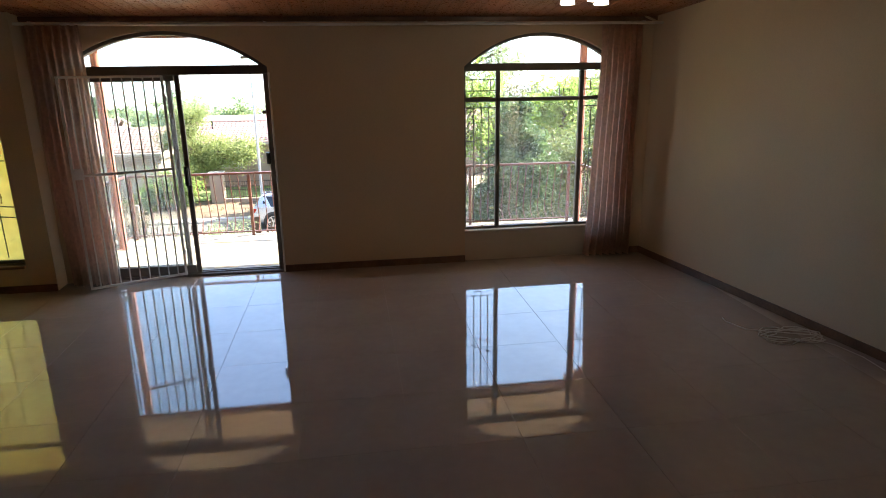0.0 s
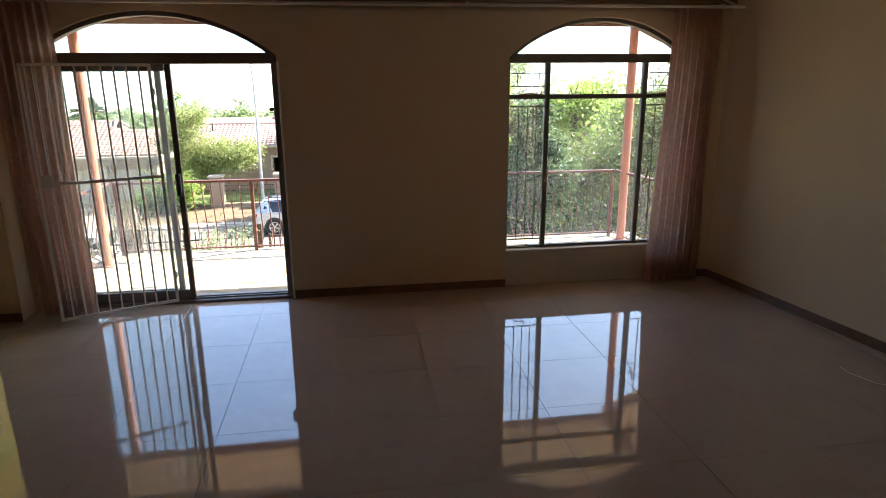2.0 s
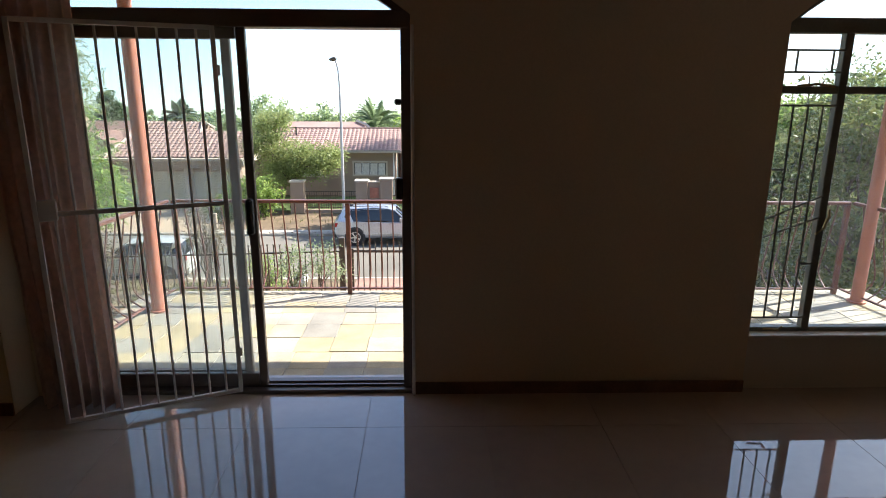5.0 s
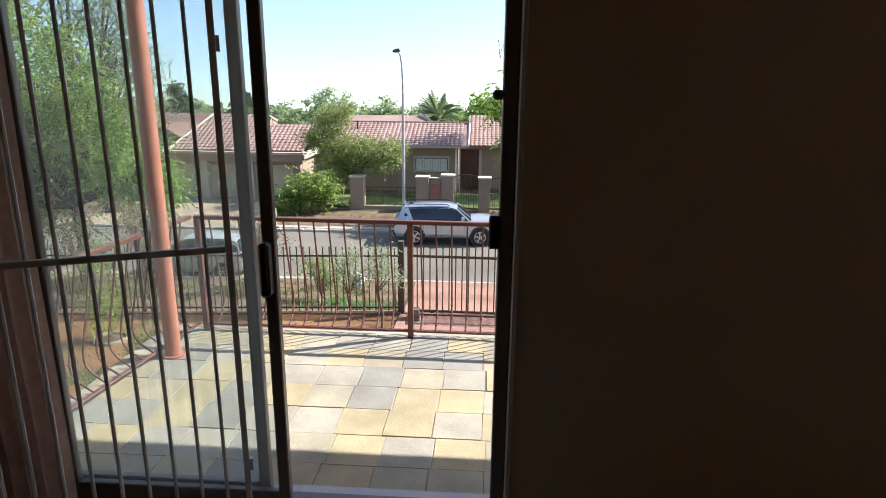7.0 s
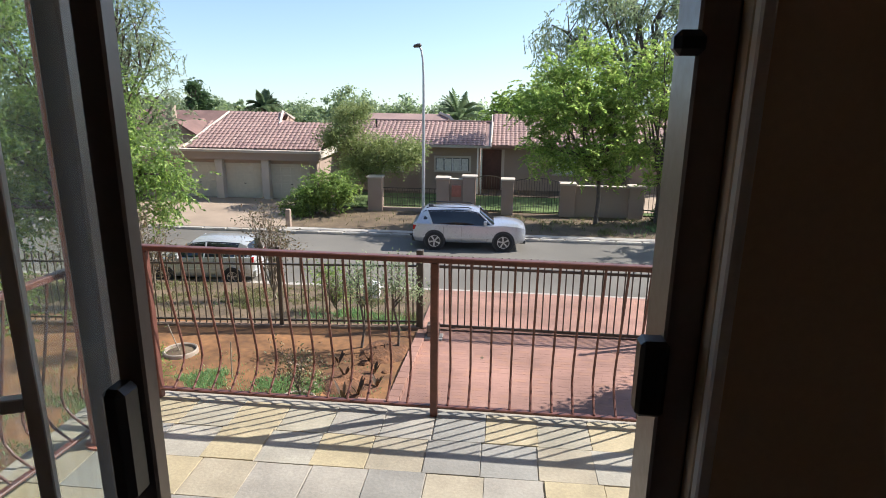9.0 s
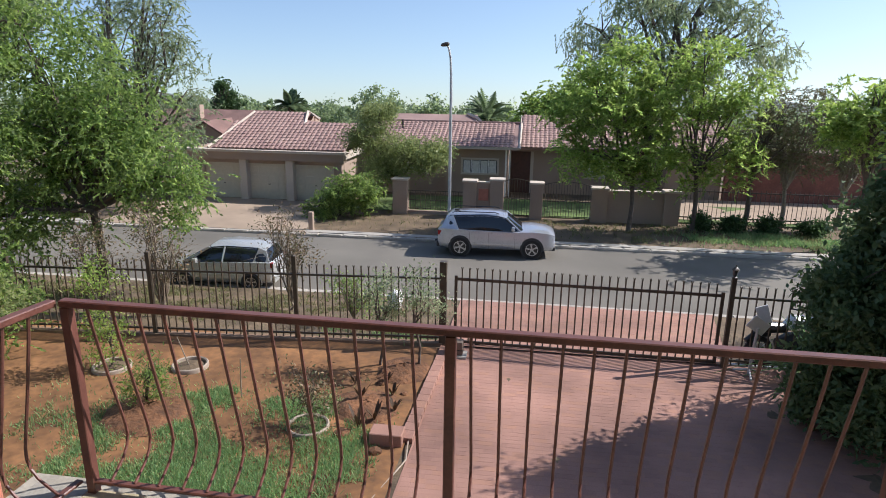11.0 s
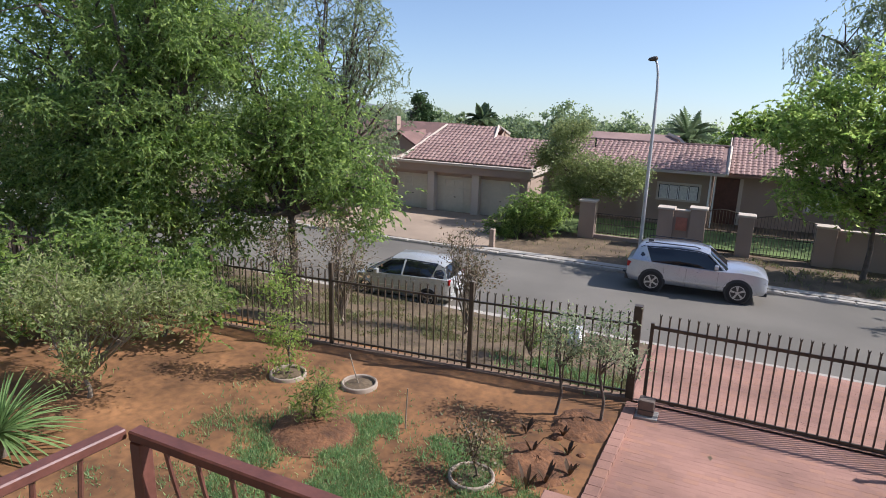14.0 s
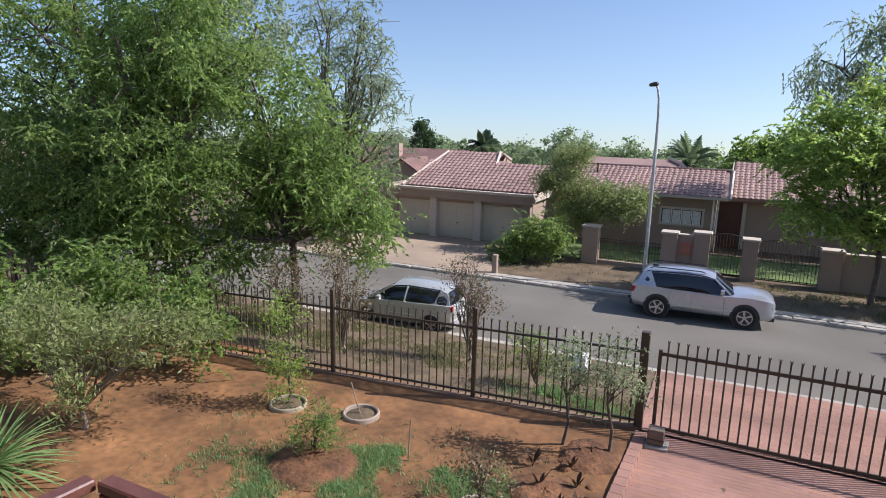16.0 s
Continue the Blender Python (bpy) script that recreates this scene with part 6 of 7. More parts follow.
# ---- vehicles ----
M_SILVER = mat("silver_car_paint", (0.54, 0.55, 0.58), rough=0.3, metal=0.6, vary=0.03, bump=0, coat=0.8)
M_CHAMP = mat("pale_silver_car_paint", (0.55, 0.55, 0.51), rough=0.3, metal=0.4, vary=0.03, bump=0, coat=0.7)
M_CARGLASS = mat("dark_car_glass", (0.012, 0.014, 0.017), rough=0.04, vary=0.0, bump=0, spec=0.8)
M_TYRE = mat("tyre_rubber", (0.02, 0.02, 0.02), rough=0.8, vary=0.15, bump=0.1)
M_RIM = mat("alloy_rim", (0.55, 0.55, 0.56), rough=0.3, metal=0.9, vary=0.05, bump=0)
M_TRIM = mat("grey_black_trim", (0.035, 0.035, 0.037), rough=0.55, vary=0.1, bump=0.05)
M_REDLAMP = mat("red_tail_lamp", (0.35, 0.012, 0.01), rough=0.1, vary=0.0, bump=0)
M_LAMP = mat("clear_headlamp", (0.6, 0.62, 0.64), rough=0.08, vary=0.0, bump=0, metal=0.4)


def loft(bm, secs):
    rings = [[bm.verts.new(p) for p in s] for s in secs]
    n = len(rings[0])
    for a, b in zip(rings, rings[1:]):
        for i in range(n):
            f = bm.faces.new((a[i], a[(i + 1) % n], b[(i + 1) % n], b[i]))
            f.smooth = True
    bm.faces.new(rings[0][::-1])
    bm.faces.new(rings[-1])


def body_ring(x, zl, zs, zb, zt, hw, hs, ht):
    """Half-widths: hw at the sill, hs at the shoulder, ht on top."""
    half = [(hw * 0.9, zl), (hw, zl + 0.08), (hs * 1.01, (zl + zs) / 2), (hs, zs), (hs * 0.965, zb), (ht, (zb + zt) / 2), (ht * 0.55, zt)]
    return [(x, y, z) for y, z in half] + [(x, -y, z) for y, z in half[::-1]]


def wheel(parent, x, y, r, w, seed):
    s = 1 if y > 0 else -1
    m = Matrix.Translation((x, y, r)) @ Matrix.Rotation(-s * math.pi / 2, 4, 'X')
    g = bmesh.new()
    lathe(g, [(r * 0.64, -w / 2), (r * 0.93, -w / 2), (r, -w * 0.32), (r, w * 0.32), (r * 0.93, w / 2), (r * 0.64, w / 2), (r * 0.62, 0)], 28, m, close=True)
    wh = part("tyre", g, M_TYRE, parent)
    g = bmesh.new()
    lathe(g, [(r * 0.64, w * 0.42), (r * 0.60, w * 0.44), (r * 0.57, w * 0.2), (r * 0.5, 0.0), (0.02, -0.01)], 28, m)
    part("rim_well", g, M_TRIM, wh)
    g = bmesh.new()
    lathe(g, [(r * 0.66, w * 0.44), (r * 0.66, w * 0.47), (r * 0.58, w * 0.47), (r * 0.58, w * 0.40)], 28, m, close=True)
    for k in range(5):
        mm = m @ Matrix.Rotation(2 * math.pi * k / 5 + seed, 4, 'Z')
        for q in (-0.10, 0.10):
            box(g, r * 0.12, r * 0.60, -r * 0.045, r * 0.045, w * 0.30, w * 0.44, mm @ Matrix.Rotation(q, 4, 'Z'))
    lathe(g, [(r * 0.16, w * 0.25), (r * 0.16, w * 0.45), (r * 0.05, w * 0.47)], 14, m)
    part("rim", g, M_RIM, wh)


def car(name, at, turn, size, paint, label, L, W, R, wb, secs, house_secs, glass_z, details):
    """secs: stations (x, sill, shoulder, belt, top, hw, hs, ht); house_secs: stations of the cabin (x, z low, z top, hw low, hw top)."""
    g = empty(name, at, label, "car", turn=turn)
    g.scale = (size, size, size)
    bm = bmesh.new()
    loft(bm, [body_ring(*s) for s in secs])
    part("body", bm, paint, g, sharp=40)
    # cabin glass with a painted roof and pillars over it
    def cab(x, z0, z1, a, b):
        return [(x, a, z0), (x, (a + b) / 2 + 0.02, (z0 + z1) / 2), (x, b, z1 - 0.05), (x, b * 0.85, z1), (x, -b * 0.85, z1), (x, -b, z1 - 0.05), (x, -(a + b) / 2 - 0.02, (z0 + z1) / 2), (x, -a, z0)]
    bm = bmesh.new()
    loft(bm, [cab(*s) for s in house_secs])
    part("glasshouse", bm, M_CARGLASS, g, "dark tinted windows", sharp=40)
    top = [s for s in house_secs if s[2] > glass_z]
    bm = bmesh.new()
    loft(bm, [[(x, b + 0.012, z1 - 0.07), (x, b * 0.86, z1 + 0.012), (x, 0, z1 + 0.03), (x, -b * 0.86, z1 + 0.012), (x, -b - 0.012, z1 - 0.07), (x, 0, z1 - 0.10)] for x, z0, z1, a, b in top])
    part("roof", bm, paint, g, sharp=50)
    for s in (1, -1):
        for p, q, wd in details["pillars"]:
            bm = bmesh.new()
            tube(bm, [(p[0], p[1] * s, p[2]), ((p[0] + q[0]) / 2, ((p[1] + q[1]) / 2 + 0.012) * s, (p[2] + q[2]) / 2), (q[0], q[1] * s, q[2])], wd, 6)
            part("pillar", bm, details.get("pillar_mat", paint), g)
        for x in (-wb / 2 + details["shift"], wb / 2 + details["shift"]):
            wheel(g, x, s * (W / 2 - 0.09), R, 0.24, 0.3 * x)
            bm = bmesh.new()
            pts = [(x + (R + 0.06) * math.cos(a), s * (W / 2 - 0.012), R + (R + 0.06) * math.sin(a)) for a in [math.pi * (-0.05 + 1.1 * k / 14) for k in range(15)]]
            tube(bm, pts, 0.02, 6)
            part("wheel_arch", bm, details.get("arch", M_TRIM), g)
            bm = bmesh.new()
            lathe(bm, [(R + 0.05, -0.02), (R + 0.05, 0.012)], 24, Matrix.Translation((x, s * (W / 2 - 0.005), R)) @ Matrix.Rotation(math.pi / 2, 4, 'X'))
            part("wheel_well", bm, M_TRIM, g)
        mx, mz = details["mirror"]
        bm = bmesh.new()
        box(bm, mx - 0.07, mx + 0.07, s * (W / 2 - 0.04) - 0.09, s * (W / 2 - 0.04) + 0.13, mz - 0.07, mz + 0.09)
        bevelled(bm, 0.035, 2)
        part("mirror", bm, paint, g)
        for x in details["handles"]:
            bar("door_handle", x - 0.09, x + 0.09, s * (W / 2 - 0.03) - 0.02, s * (W / 2 - 0.03) + 0.02, details["hz"], details["hz"] + 0.035, g, M_RIM, 0.008)
        for x in details["seams"]:
            bar("door_seam", x - 0.004, x + 0.004, s * (W / 2 - 0.012) - 0.02, s * (W / 2 - 0.012) + 0.005, 0.36, details["hz"] + 0.1, g, M_TRIM, 0)
        bar("side_strip", -wb / 2 + 0.55 + details["shift"], wb / 2 - 0.5 + details["shift"], s * (W / 2) - 0.015, s * (W / 2) + 0.018, 0.52, 0.59, g, details.get("strip", M_RIM), 0.01)
        for nm, x0, x1, y0, y1, z0, z1, mt in details["lamps"]:
            bm = bmesh.new()
            ya, yb = sorted((s * y0, s * y1))
            box(bm, x0, x1, ya, yb, z0, z1)
            bevelled(bm, 0.02, 2)
            part(nm, bm, mt, g)
        bm = bmesh.new()
        lo_ = [bm.verts.new((x, s * y, z)) for x, y, z in details["quarter"]]
        hi2 = [bm.verts.new((x, s * (y + 0.03), z)) for x, y, z in details["quarter"]]
        bm.faces.new(lo_); bm.faces.new(hi2[::-1])
        for i in range(4):
            bm.faces.new((lo_[i], lo_[(i + 1) % 4], hi2[(i + 1) % 4], hi2[i]))
        part("rear_quarter", bm, paint, g)
        if details.get("rails"):
            x0, x1, z = details["rails"]
            bm = bmesh.new()
            tube(bm, [(x0, s * 0.60, z - 0.05), (x0 + 0.15, s * 0.60, z), (x1 - 0.15, s * 0.60, z), (x1, s * 0.60, z - 0.05)], 0.02, 6)
            part("roof_rail", bm, M_TRIM, g)
    for nm, x0, x1, y0, y1, z0, z1, mt in details["mid"]:
        bm = bmesh.new()
        box(bm, x0, x1, y0, y1, z0, z1)
        bevelled(bm, 0.015, 1)
        part(nm, bm, mt, g)
    return g

suv_secs = [(-2.36, 0.44, 0.70, 1.10, 1.12, 0.74, 0.80, 0.70), (-2.28, 0.36, 0.76, 1.14, 1.16, 0.86, 0.89, 0.80), (-1.9, 0.34, 0.82, 1.13, 1.15, 0.94, 0.96, 0.88),
            (-0.8, 0.34, 0.82, 1.09, 1.12, 0.95, 0.97, 0.89), (0.6, 0.34, 0.82, 1.07, 1.11, 0.95, 0.97, 0.89), (0.95, 0.34, 0.82, 1.08, 1.15, 0.95, 0.965, 0.87),
            (1.5, 0.34, 0.84, 1.11, 1.19, 0.94, 0.955, 0.83), (2.05, 0.34, 0.80, 1.06, 1.13, 0.91, 0.92, 0.76), (2.3, 0.36, 0.70, 1.0, 1.05, 0.84, 0.85, 0.68), (2.4, 0.46, 0.64, 0.92, 0.95, 0.72, 0.74, 0.58)]
suv_cab = [(-2.26, 1.02, 1.08, 0.80, 0.72), (-2.05, 1.02, 1.55, 0.86, 0.66), (-1.85, 1.02, 1.68, 0.88, 0.68), (-0.6, 1.02, 1.73, 0.89, 0.70), (0.1, 1.02, 1.71, 0.89, 0.70), (0.45, 1.02, 1.62, 0.89, 0.69), (1.12, 1.02, 1.12, 0.88, 0.80)]
suv_det = {"quarter": [(-2.24, 0.82, 1.12), (-1.50, 0.875, 1.12), (-1.74, 0.70, 1.665), (-2.05, 0.665, 1.55)], "shift": 0.02, "mirror": (0.70, 1.20), "handles": (-1.0, 0.12), "hz": 0.93, "seams": (-1.05, -0.28, 0.78), "rails": (-1.8, 0.1, 1.80),
           "pillars": [((1.05, 0.86, 1.05), (0.40, 0.71, 1.63), 0.035) ],
           "lamps": [("headlamp", 2.12, 2.32, 0.55, 0.84, 0.72, 0.88, M_LAMP), ("tail_lamp", -2.36, -2.10, 0.62, 0.88, 0.86, 1.06, M_REDLAMP), ("fog_lamp", 2.26, 2.36, 0.5, 0.7, 0.45, 0.54, M_LAMP)],
           "mid": [("bumper_front", 2.15, 2.42, -0.74, 0.74, 0.32, 0.46, M_TRIM), ("grille", 2.33, 2.40, -0.5, 0.5, 0.68, 0.82, M_TRIM), ("bumper_rear", -2.42, -2.2, -0.78, 0.78, 0.34, 0.56, M_TRIM),
                   ("number_plate", -2.40, -2.36, -0.25, 0.25, 0.78, 0.90, M_WHITE), ("tow_bar", -2.58, -2.36, -0.04, 0.04, 0.38, 0.45, M_TRIM), ("aerial_fin", -1.75, -1.55, -0.03, 0.03, 1.70, 1.78, M_TRIM)]}
SUV_AT = (-1.78, 29.72, RZ)
car("suv", SUV_AT, 2.0, 0.885, M_SILVER, "silver four-wheel-drive wagon parked at the far kerb", 4.8, 1.94, 0.405, 2.91, suv_secs, suv_cab, 1.5, suv_det)
hat_secs = [(-1.92, 0.40, 0.60, 0.90, 0.92, 0.66, 0.70, 0.60), (-1.82, 0.28, 0.66, 0.98, 1.02, 0.78, 0.80, 0.70), (-1.4, 0.26, 0.70, 0.99, 1.03, 0.83, 0.845, 0.76),
            (0.0, 0.26, 0.70, 0.95, 1.00, 0.83, 0.85, 0.77), (0.8, 0.26, 0.68, 0.92, 0.98, 0.83, 0.845, 0.74), (1.4, 0.26, 0.64, 0.84, 0.90, 0.80, 0.81, 0.68), (1.78, 0.30, 0.56, 0.72, 0.76, 0.70, 0.72, 0.56), (1.88, 0.38, 0.50, 0.62, 0.65, 0.56, 0.58, 0.44)]
hat_cab = [(-1.84, 0.95, 1.00, 0.70, 0.62), (-1.66, 0.95, 1.38, 0.76, 0.58), (-1.42, 0.95, 1.48, 0.78, 0.60), (-0.3, 0.93, 1.52, 0.79, 0.62), (0.25, 0.92, 1.46, 0.79, 0.61), (1.15, 0.90, 0.98, 0.77, 0.70)]
hat_det = {"quarter": [(-1.82, 0.72, 0.94), (-1.22, 0.775, 0.94), (-1.44, 0.605, 1.46), (-1.66, 0.58, 1.36)], "shift": 0.0, "mirror": (0.72, 1.0), "handles": (-0.62, 0.25), "hz": 0.82, "seams": (-0.55, 0.35), "arch": M_CHAMP, "strip": M_CHAMP,
           "pillars": [((1.08, 0.75, 0.95), (0.25, 0.62, 1.44), 0.035), ((-0.2, 0.80, 0.95), (-0.28, 0.63, 1.47), 0.03), ((1.0, 0.77, 0.95), (0.3, 0.62, 1.42), 0.03)],
           "lamps": [("headlamp", 1.55, 1.78, 0.45, 0.72, 0.62, 0.76, M_LAMP), ("tail_lamp", -1.90, -1.74, 0.62, 0.77, 0.80, 0.98, M_REDLAMP)],
           "mid": [("bumper_rear", -1.96, -1.8, -0.72, 0.72, 0.28, 0.52, M_CHAMP), ("bumper_front", 1.7, 1.92, -0.62, 0.62, 0.26, 0.44, M_CHAMP), ("number_plate", -1.965, -1.93, -0.25, 0.25, 0.62, 0.73, M_WHITE), ("grille", 1.83, 1.90, -0.35, 0.35, 0.48, 0.56, M_TRIM)]}
car("hatchback", (-9.78, 24.5, RZ), 184.0, 0.89, M_CHAMP, "pale silver hatchback parked at the near kerb", 3.8, 1.70, 0.30, 2.35, hat_secs, hat_cab, 1.3, hat_det)


def motorbike(x, y, z, turn):
    g = empty("motorbike", (x, y, z), "black motorbike with a white tank behind the fence", "motorbike", turn=turn)
    for wx in (-0.65, 0.68):
        bm = bmesh.new()
        m = Matrix.Translation((wx, 0, 0.31)) @ Matrix.Rotation(math.pi / 2, 4, 'X')
        lathe(bm, [(0.22, -0.05), (0.30, -0.05), (0.32, 0), (0.30, 0.05), (0.22, 0.05)], 24, m, close=True)
        w_ = part("tyre", bm, M_TYRE, g)
        bm = bmesh.new()
        lathe(bm, [(0.05, -0.03), (0.05, 0.03)], 10, m)
        for k in range(8):
            a = k * math.pi / 4
            tube(bm, [m @ Vector((0.04 * math.cos(a), 0.04 * math.sin(a), 0)), m @ Vector((0.23 * math.cos(a), 0.23 * math.sin(a), 0))], 0.008, 4)
        part("rim", bm, M_RIM, w_)
    def lump(nm, pts, rad, mt):
        bm = bmesh.new()
        tube(bm, pts, rad, 10)
        part(nm, bm, mt, g)
    lump("tank", [(-0.12, 0, 0.78), (0.05, 0, 0.86), (0.25, 0, 0.84), (0.36, 0, 0.74)], [0.08, 0.16, 0.16, 0.08], M_WHITE)
    lump("seat", [(-0.85, 0, 0.86), (-0.5, 0, 0.80), (-0.1, 0, 0.76)], [0.06, 0.12, 0.10], M_BLACK)
    lump("engine", [(-0.2, 0, 0.42), (0.05, 0, 0.45), (0.28, 0, 0.5)], [0.14, 0.2, 0.14], M_TRIM)
    lump("fork", [(0.68, 0.08, 0.31), (0.42, 0.06, 0.95)], [0.025, 0.025], M_RIM)
    lump("fork", [(0.68, -0.08, 0.31), (0.42, -0.06, 0.95)], [0.025, 0.025], M_RIM)
    lump("handlebar", [(0.30, 0.36, 1.0), (0.40, 0.15, 1.02), (0.42, 0, 0.98), (0.40, -0.15, 1.02), (0.30, -0.36, 1.0)], 0.015, M_TRIM)
    lump("headlamp", [(0.46, 0, 0.86), (0.58, 0, 0.86)], [0.07, 0.10], M_LAMP)
    lump("exhaust", [(0.2, -0.13, 0.3), (-0.2, -0.15, 0.25), (-0.8, -0.17, 0.36)], [0.03, 0.035, 0.05], M_RIM)
    lump("mudguard", [(-0.95, 0, 0.55), (-0.75, 0, 0.68), (-0.45, 0, 0.66)], [0.05, 0.07, 0.06], M_BLACK)
motorbike(4.6, 19.45, ground_z(0, 19.45), 20)
def sign_stand(x, y):
    g = empty("board_stand", (x, y, GZ + 0.01), "white angular board on a pale metal stand", "sign stand")
    bm = bmesh.new()
    tube(bm, [(0, 0, 0.0), (0.02, 0, 0.5), (0.05, 0, 0.95)], 0.03, 8)
    part("pole", bm, M_GREYSTEEL, g)
    for k in range(3):
        a = 2 * math.pi * k / 3 + 0.4
        bm = bmesh.new()
        tube(bm, [(0, 0, 0.12), (0.28 * math.cos(a), 0.28 * math.sin(a), 0.015)], 0.02, 6)
        part("foot", bm, M_GREYSTEEL, g)
    for mm, w_, h_ in ((Matrix.Translation((0.05, 0, 1.0)) @ Matrix.Rotation(0.6, 4, 'Y') @ Matrix.Rotation(0.3, 4, 'Z'), 0.42, 0.26), (Matrix.Translation((0.12, 0.02, 1.2)) @ Matrix.Rotation(-0.35, 4, 'Y'), 0.22, 0.36)):
        bm = bmesh.new()
        box(bm, -w_ / 2, w_ / 2, -0.012, 0.012, -h_ / 2, h_ / 2, mm)
        bevelled(bm, 0.004, 1)
        part("board", bm, M_WHITE, g)
sign_stand(3.64, 18.55)

# dry stalks, stakes and a stump
def dead_plant(x, y, n, h, seed):
    rnd = random.Random(seed)
    g = empty("withered_plant", (x, y, GZ + 0.02), "withered brown broad-leaved plant in the bed", "plant", "withered plants")
    for k in range(n):
        a, L = rnd.uniform(0, 2 * math.pi), h * rnd.uniform(0.6, 1.1)
        d = Vector((0.35 * math.cos(a), 0.35 * math.sin(a), 1.0)).normalized()
        sd = Vector((-math.sin(a), math.cos(a), 0))
        bm = bmesh.new()
        prev = None
        for i in range(6):
            f = i / 5
            c = d * L * f + Vector((math.cos(a), math.sin(a), -0.5)) * 0.16 * L * f * f
            hw = 0.005 + 0.022 * math.sin(math.pi * min(1, max(0, f - 0.25) / 0.75)) ** 0.8
            cur = (bm.verts.new(c - sd * hw), bm.verts.new(c - d * 0.01), bm.verts.new(c + sd * hw))
            if prev:
                bm.faces.new((prev[0], prev[1], cur[1], cur[0]))
                bm.faces.new((prev[1], prev[2], cur[2], cur[1]))
            prev = cur
        part("leaf", bm, M_DEAD, g)
M_DEAD = leaf_mat("withered_leaf", (0.13, 0.085, 0.05), ((0.09, 0.055, 0.03), (0.17, 0.12, 0.06)), 0.2)
for k, (x, y) in enumerate(((-3.05, 15.5), (-2.85, 15.75), (-3.25, 16.4), (-2.75, 16.6), (-3.5, 16.9), (-2.6, 16.1), (-2.95, 17.1))):
    dead_plant(x, y, 8 + k % 3, 0.40 - 0.03 * k, 20 + k)
for (x, y, dx, h) in ((-5.25, 16.1, 0.02, 0.75), (-6.73, 17.07, -0.22, 0.6)):
    bm = bmesh.new()
    tube(bm, [(x, y, GZ), (x + dx * 0.5, y, GZ + h * 0.5), (x + dx, y + 0.02, GZ + h)], [0.012, 0.011, 0.009], 6)
    tagged(part("stake", bm, M_TWIG, None), "thin wooden stake stuck in the soil", "stake")
bm = bmesh.new()
lathe(bm, [(0.42, -0.05), (0.36, 0.2), (0.30, 0.42), (0.27, 0.45), (0.05, 0.44)], 14, Matrix.Translation((-18.0, 33.3, FAR_Z)))
for v in bm.verts:
    v.co.x += 0.12 * noise.noise(v.co * 3)
    v.co.y += 0.12 * noise.noise(v.co * 3 + Vector((5, 0, 0)))
tagged(part("tree_stump", bm, M_DARKDOOR, None, sharp=0), "low dark tree stump by the driveway opposite", "stump")

# ---- single pieces of floors ----
def slab_mesh(name, w, l, t, bev, material):
    bm = bmesh.new()
    box(bm, -w / 2, w / 2, -l / 2, l / 2, -t, 0)
    bmesh.ops.bevel(bm, geom=[e for e in bm.edges if all(v.co.z > -t / 2 for v in e.verts)], offset=bev, segments=1, affect='EDGES')
    return mesh_of(name, bm, material)

TS = 0.612
me = slab_mesh("floor_tile", TS - 0.002, TS - 0.002, 0.01, 0.0004, M_TILE)
for i in range(-12, 7):
    for j in range(-15, 2):
        cx, cy = -0.455 + TS * (i + 0.5), 6.69 + TS * (j - 0.5)
        if cy > 7.35 or cx > 4.9 or (cx > 4.3 and cy > 5):
            continue
        o = part("floor_tile", me, None, floor)
        o.matrix_basis = Matrix.Translation((cx, cy, 0))
PW, PL = 0.255, 0.262
rnd = random.Random(9)
pav = [slab_mesh("paver", PW - 0.004, PL - 0.004, 0.03, 0.0012, M_SLAB) for _ in range(1)]
for i in range(-10, 18):
    for j in range(-1, 8):
        cx, cy = -0.68 + PW * i + 0.012 * math.sin(j * 2.1), 7.32 + PL * (j + 0.5)
        if cx < -2.52 or cx > 3.85 or cy > 9.10:
            continue
        o = part("paver", pav[0], None, balcony)
        o.matrix_basis = Matrix.Translation((cx + rnd.uniform(-0.003, 0.003), cy, BZ + rnd.uniform(-0.003, 0.002))) @ Matrix.Rotation(rnd.uniform(-0.008, 0.008), 4, 'Z') @ Matrix.Rotation(rnd.uniform(-0.008, 0.008), 4, 'X')

# paving bricks of the driveway, inside and outside the gate
bm = bmesh.new()
v = [bm.verts.new(c) for c in ((-2.28, 7.3, GZ + 0.0142), (14, 7.3, GZ + 0.0142), (14, 18.9, GZ + 0.0142), (-2.08, 18.9, GZ + 0.0142))]
bm.faces.new(v)
v = [bm.verts.new(c) for c in ((-2.2, 18.9, GZ + 0.0458), (3.4, 18.9, GZ + 0.0458), (4.45, KERB_Y - 0.14, -4.4525), (-2.4, KERB_Y - 0.14, -4.4525))]
bm.faces.new(v)
drive = tagged(part("driveway", bm, M_JOINT, None), "driveway of worn red paving bricks", "driveway", kind="structure")
BW, BL = 0.105, 0.21
brick = slab_mesh("brick", BL - 0.003, BW - 0.0025, 0.03, 0.0008, M_BRICKO)
rest, count = [], 0
rng = np.random.default_rng(3)
loc = np.array([(-1, -1, -0.6), (1, -1, -0.6), (1, 1, -0.6), (-1, 1, -0.6), (-1, -1, 0), (1, -1, 0), (1, 1, 0), (-1, 1, 0)]) * np.array([(BL - 0.003) / 2, (BW - 0.0025) / 2, 0.01])
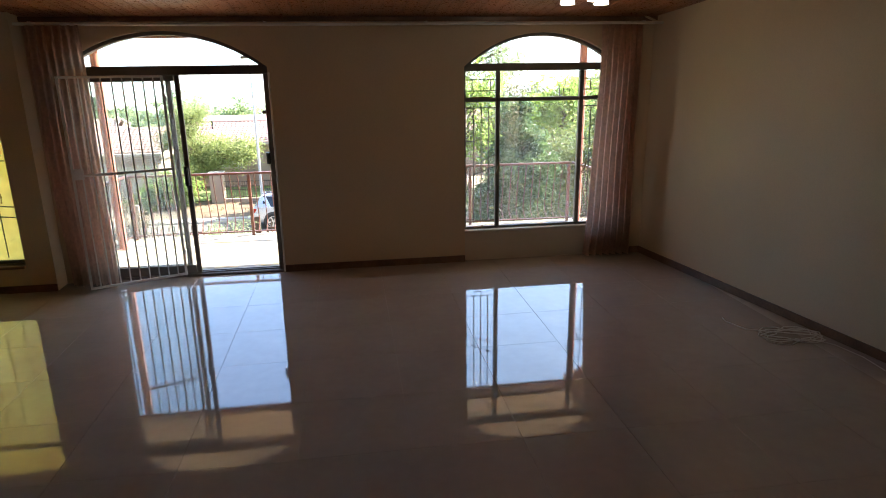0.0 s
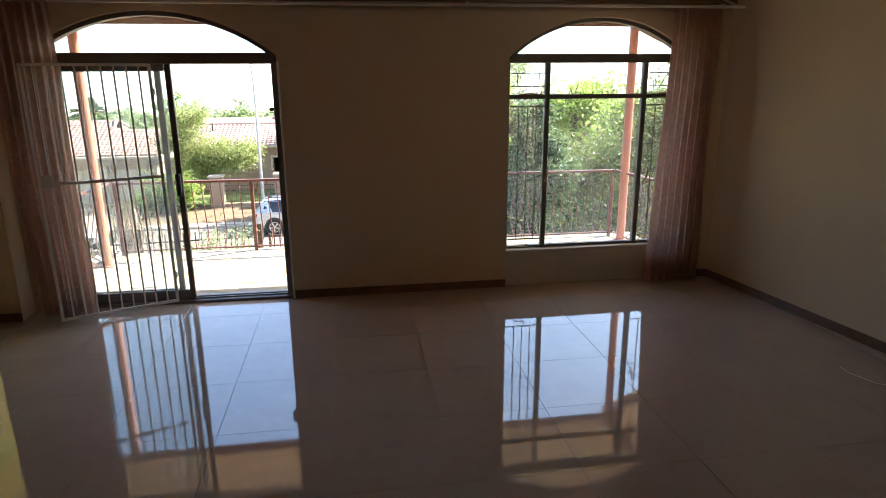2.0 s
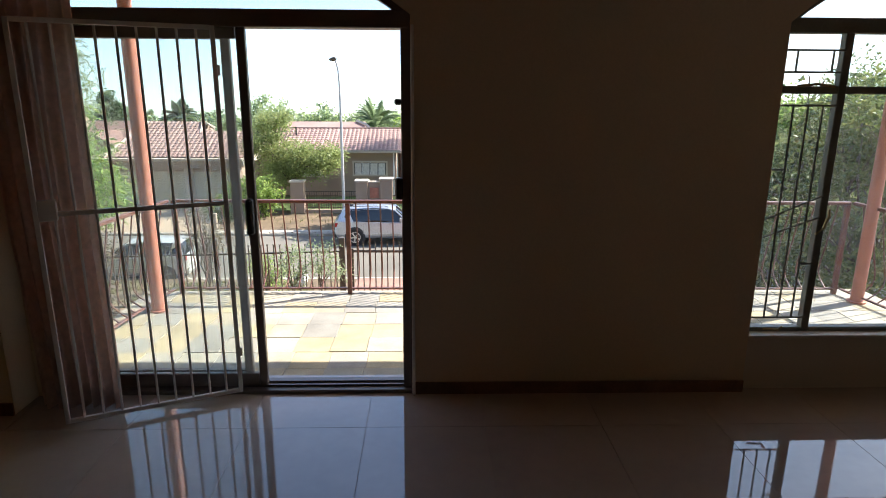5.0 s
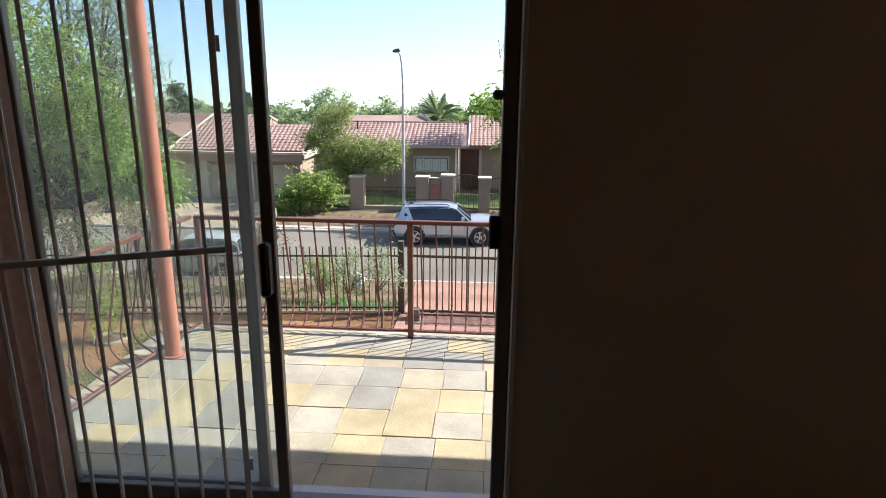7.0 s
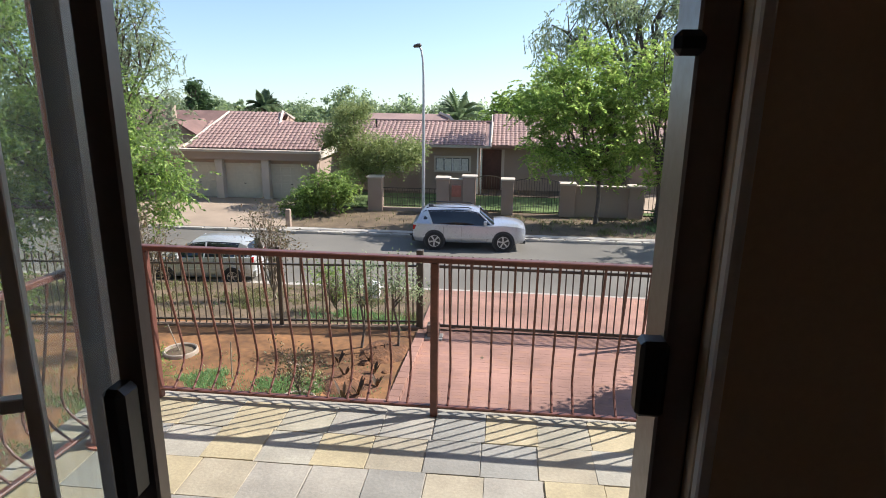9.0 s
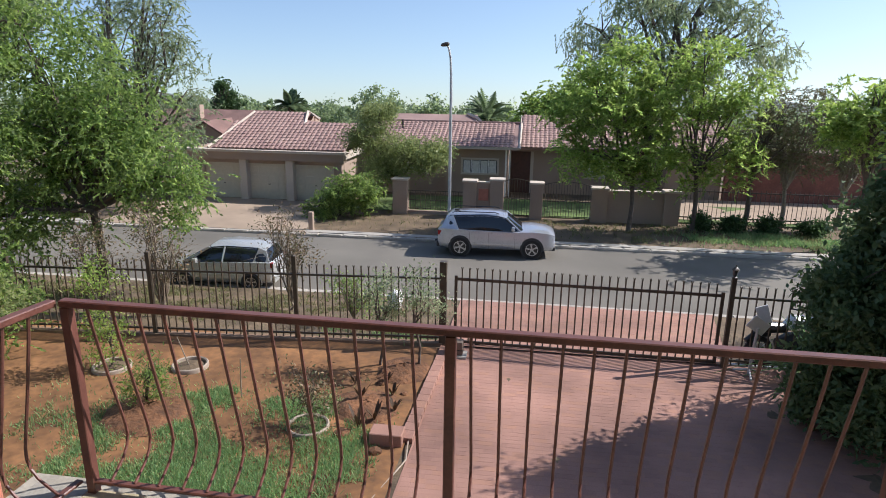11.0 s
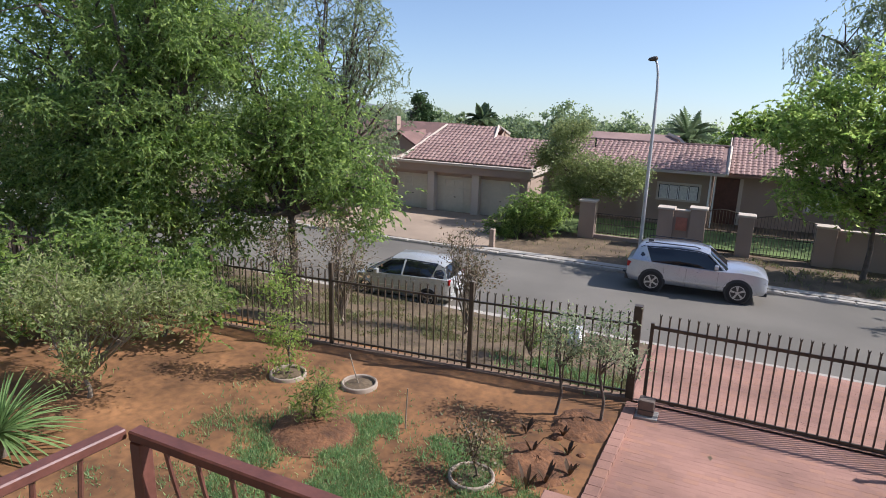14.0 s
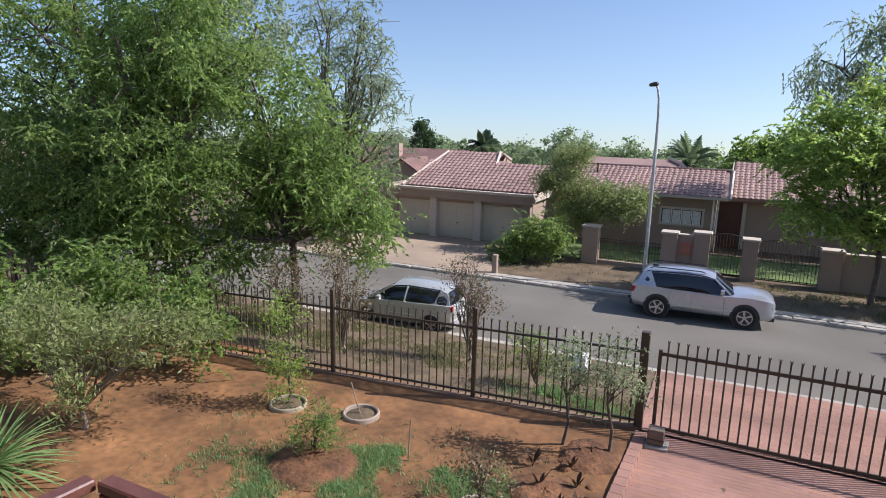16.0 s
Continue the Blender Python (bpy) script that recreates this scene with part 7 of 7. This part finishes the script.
quads = ((4, 5, 6, 7), (0, 1, 5, 4), (1, 2, 6, 5), (2, 3, 7, 6), (3, 0, 4, 7))
slope = (-4.5 - GZ) / (KERB_Y - FENCE_Y0)
for j in range(int((KERB_Y - 0.2 - 9.4) / BW)):
    y = 9.4 + (j + 0.5) * BW
    inside = y < 18.88
    x0 = -2.2 + 0.014 * (y - 9.4) if inside else -2.2
    x1 = 9.5 if inside else 3.4 + 0.21 * (y - 18.9)
    shift = rng.uniform(0, 1)
    for i in range(int((x1 - x0) / BL) + 2):
        x = x0 + (i - 0.5 + shift) * BL
        lo, hi = max(x0, x - BL / 2), min(x1, x + BL / 2)
        if hi - lo < 0.02:
            continue
        x, part_w = (lo + hi) / 2, (hi - lo) / BL
        z = (GZ if inside else GZ + (y - FENCE_Y0) * slope + 0.032) + 0.0155 + rng.uniform(-0.0008, 0.0008)
        if inside and count < 300 and 13.4 < y < 16.2 and x < 1.2 and part_w > 0.99:
            o = part("brick", brick, None, drive)
            o.matrix_basis = Matrix.Translation((x, y, z))
            count += 1
        else:
            w8 = loc * np.array((part_w, 1, 1)) + np.array((x, y, z))
            if not inside:
                w8[:, 2] += (loc[:, 1]) * slope
            for q in quads:
                rest.append(w8[list(q)])
o = part("brick_paving", bulk_mesh("brick_paving", np.array(rest), 4, M_BRICK), None, drive, sharp=0)
tagged(o, "field of worn red paving bricks", kind="stuff")

# roof tiles of the house opposite
roof_tiles(house, (-16.75, R0, EV + 0.03), (1, 0, 0), (0, 40.9 - R0, -0.33 - EV), 28, 10, 150)
SLOPE = Vector((0, 40.9 - R0, -0.33 - EV)).normalized() * 2.9
roof_tiles(house, (-16.0, R0 + SLOPE.y, EV + 0.03 + SLOPE.z), (1, 0, 0), SLOPE, 13, 4, 0)
roof_tiles(house, (-9.85, LYW - 0.8, -1.82), (1, 0, 0), (0, 43.2 - LYW + 0.8, 1.05), 33, 11, 120)
roof_tiles(house, (-1.25, LYW + 0.7, -1.94), (1, 0, 0), (0, 45.4 - LYW - 0.7, 1.5), 44, 14, 0)
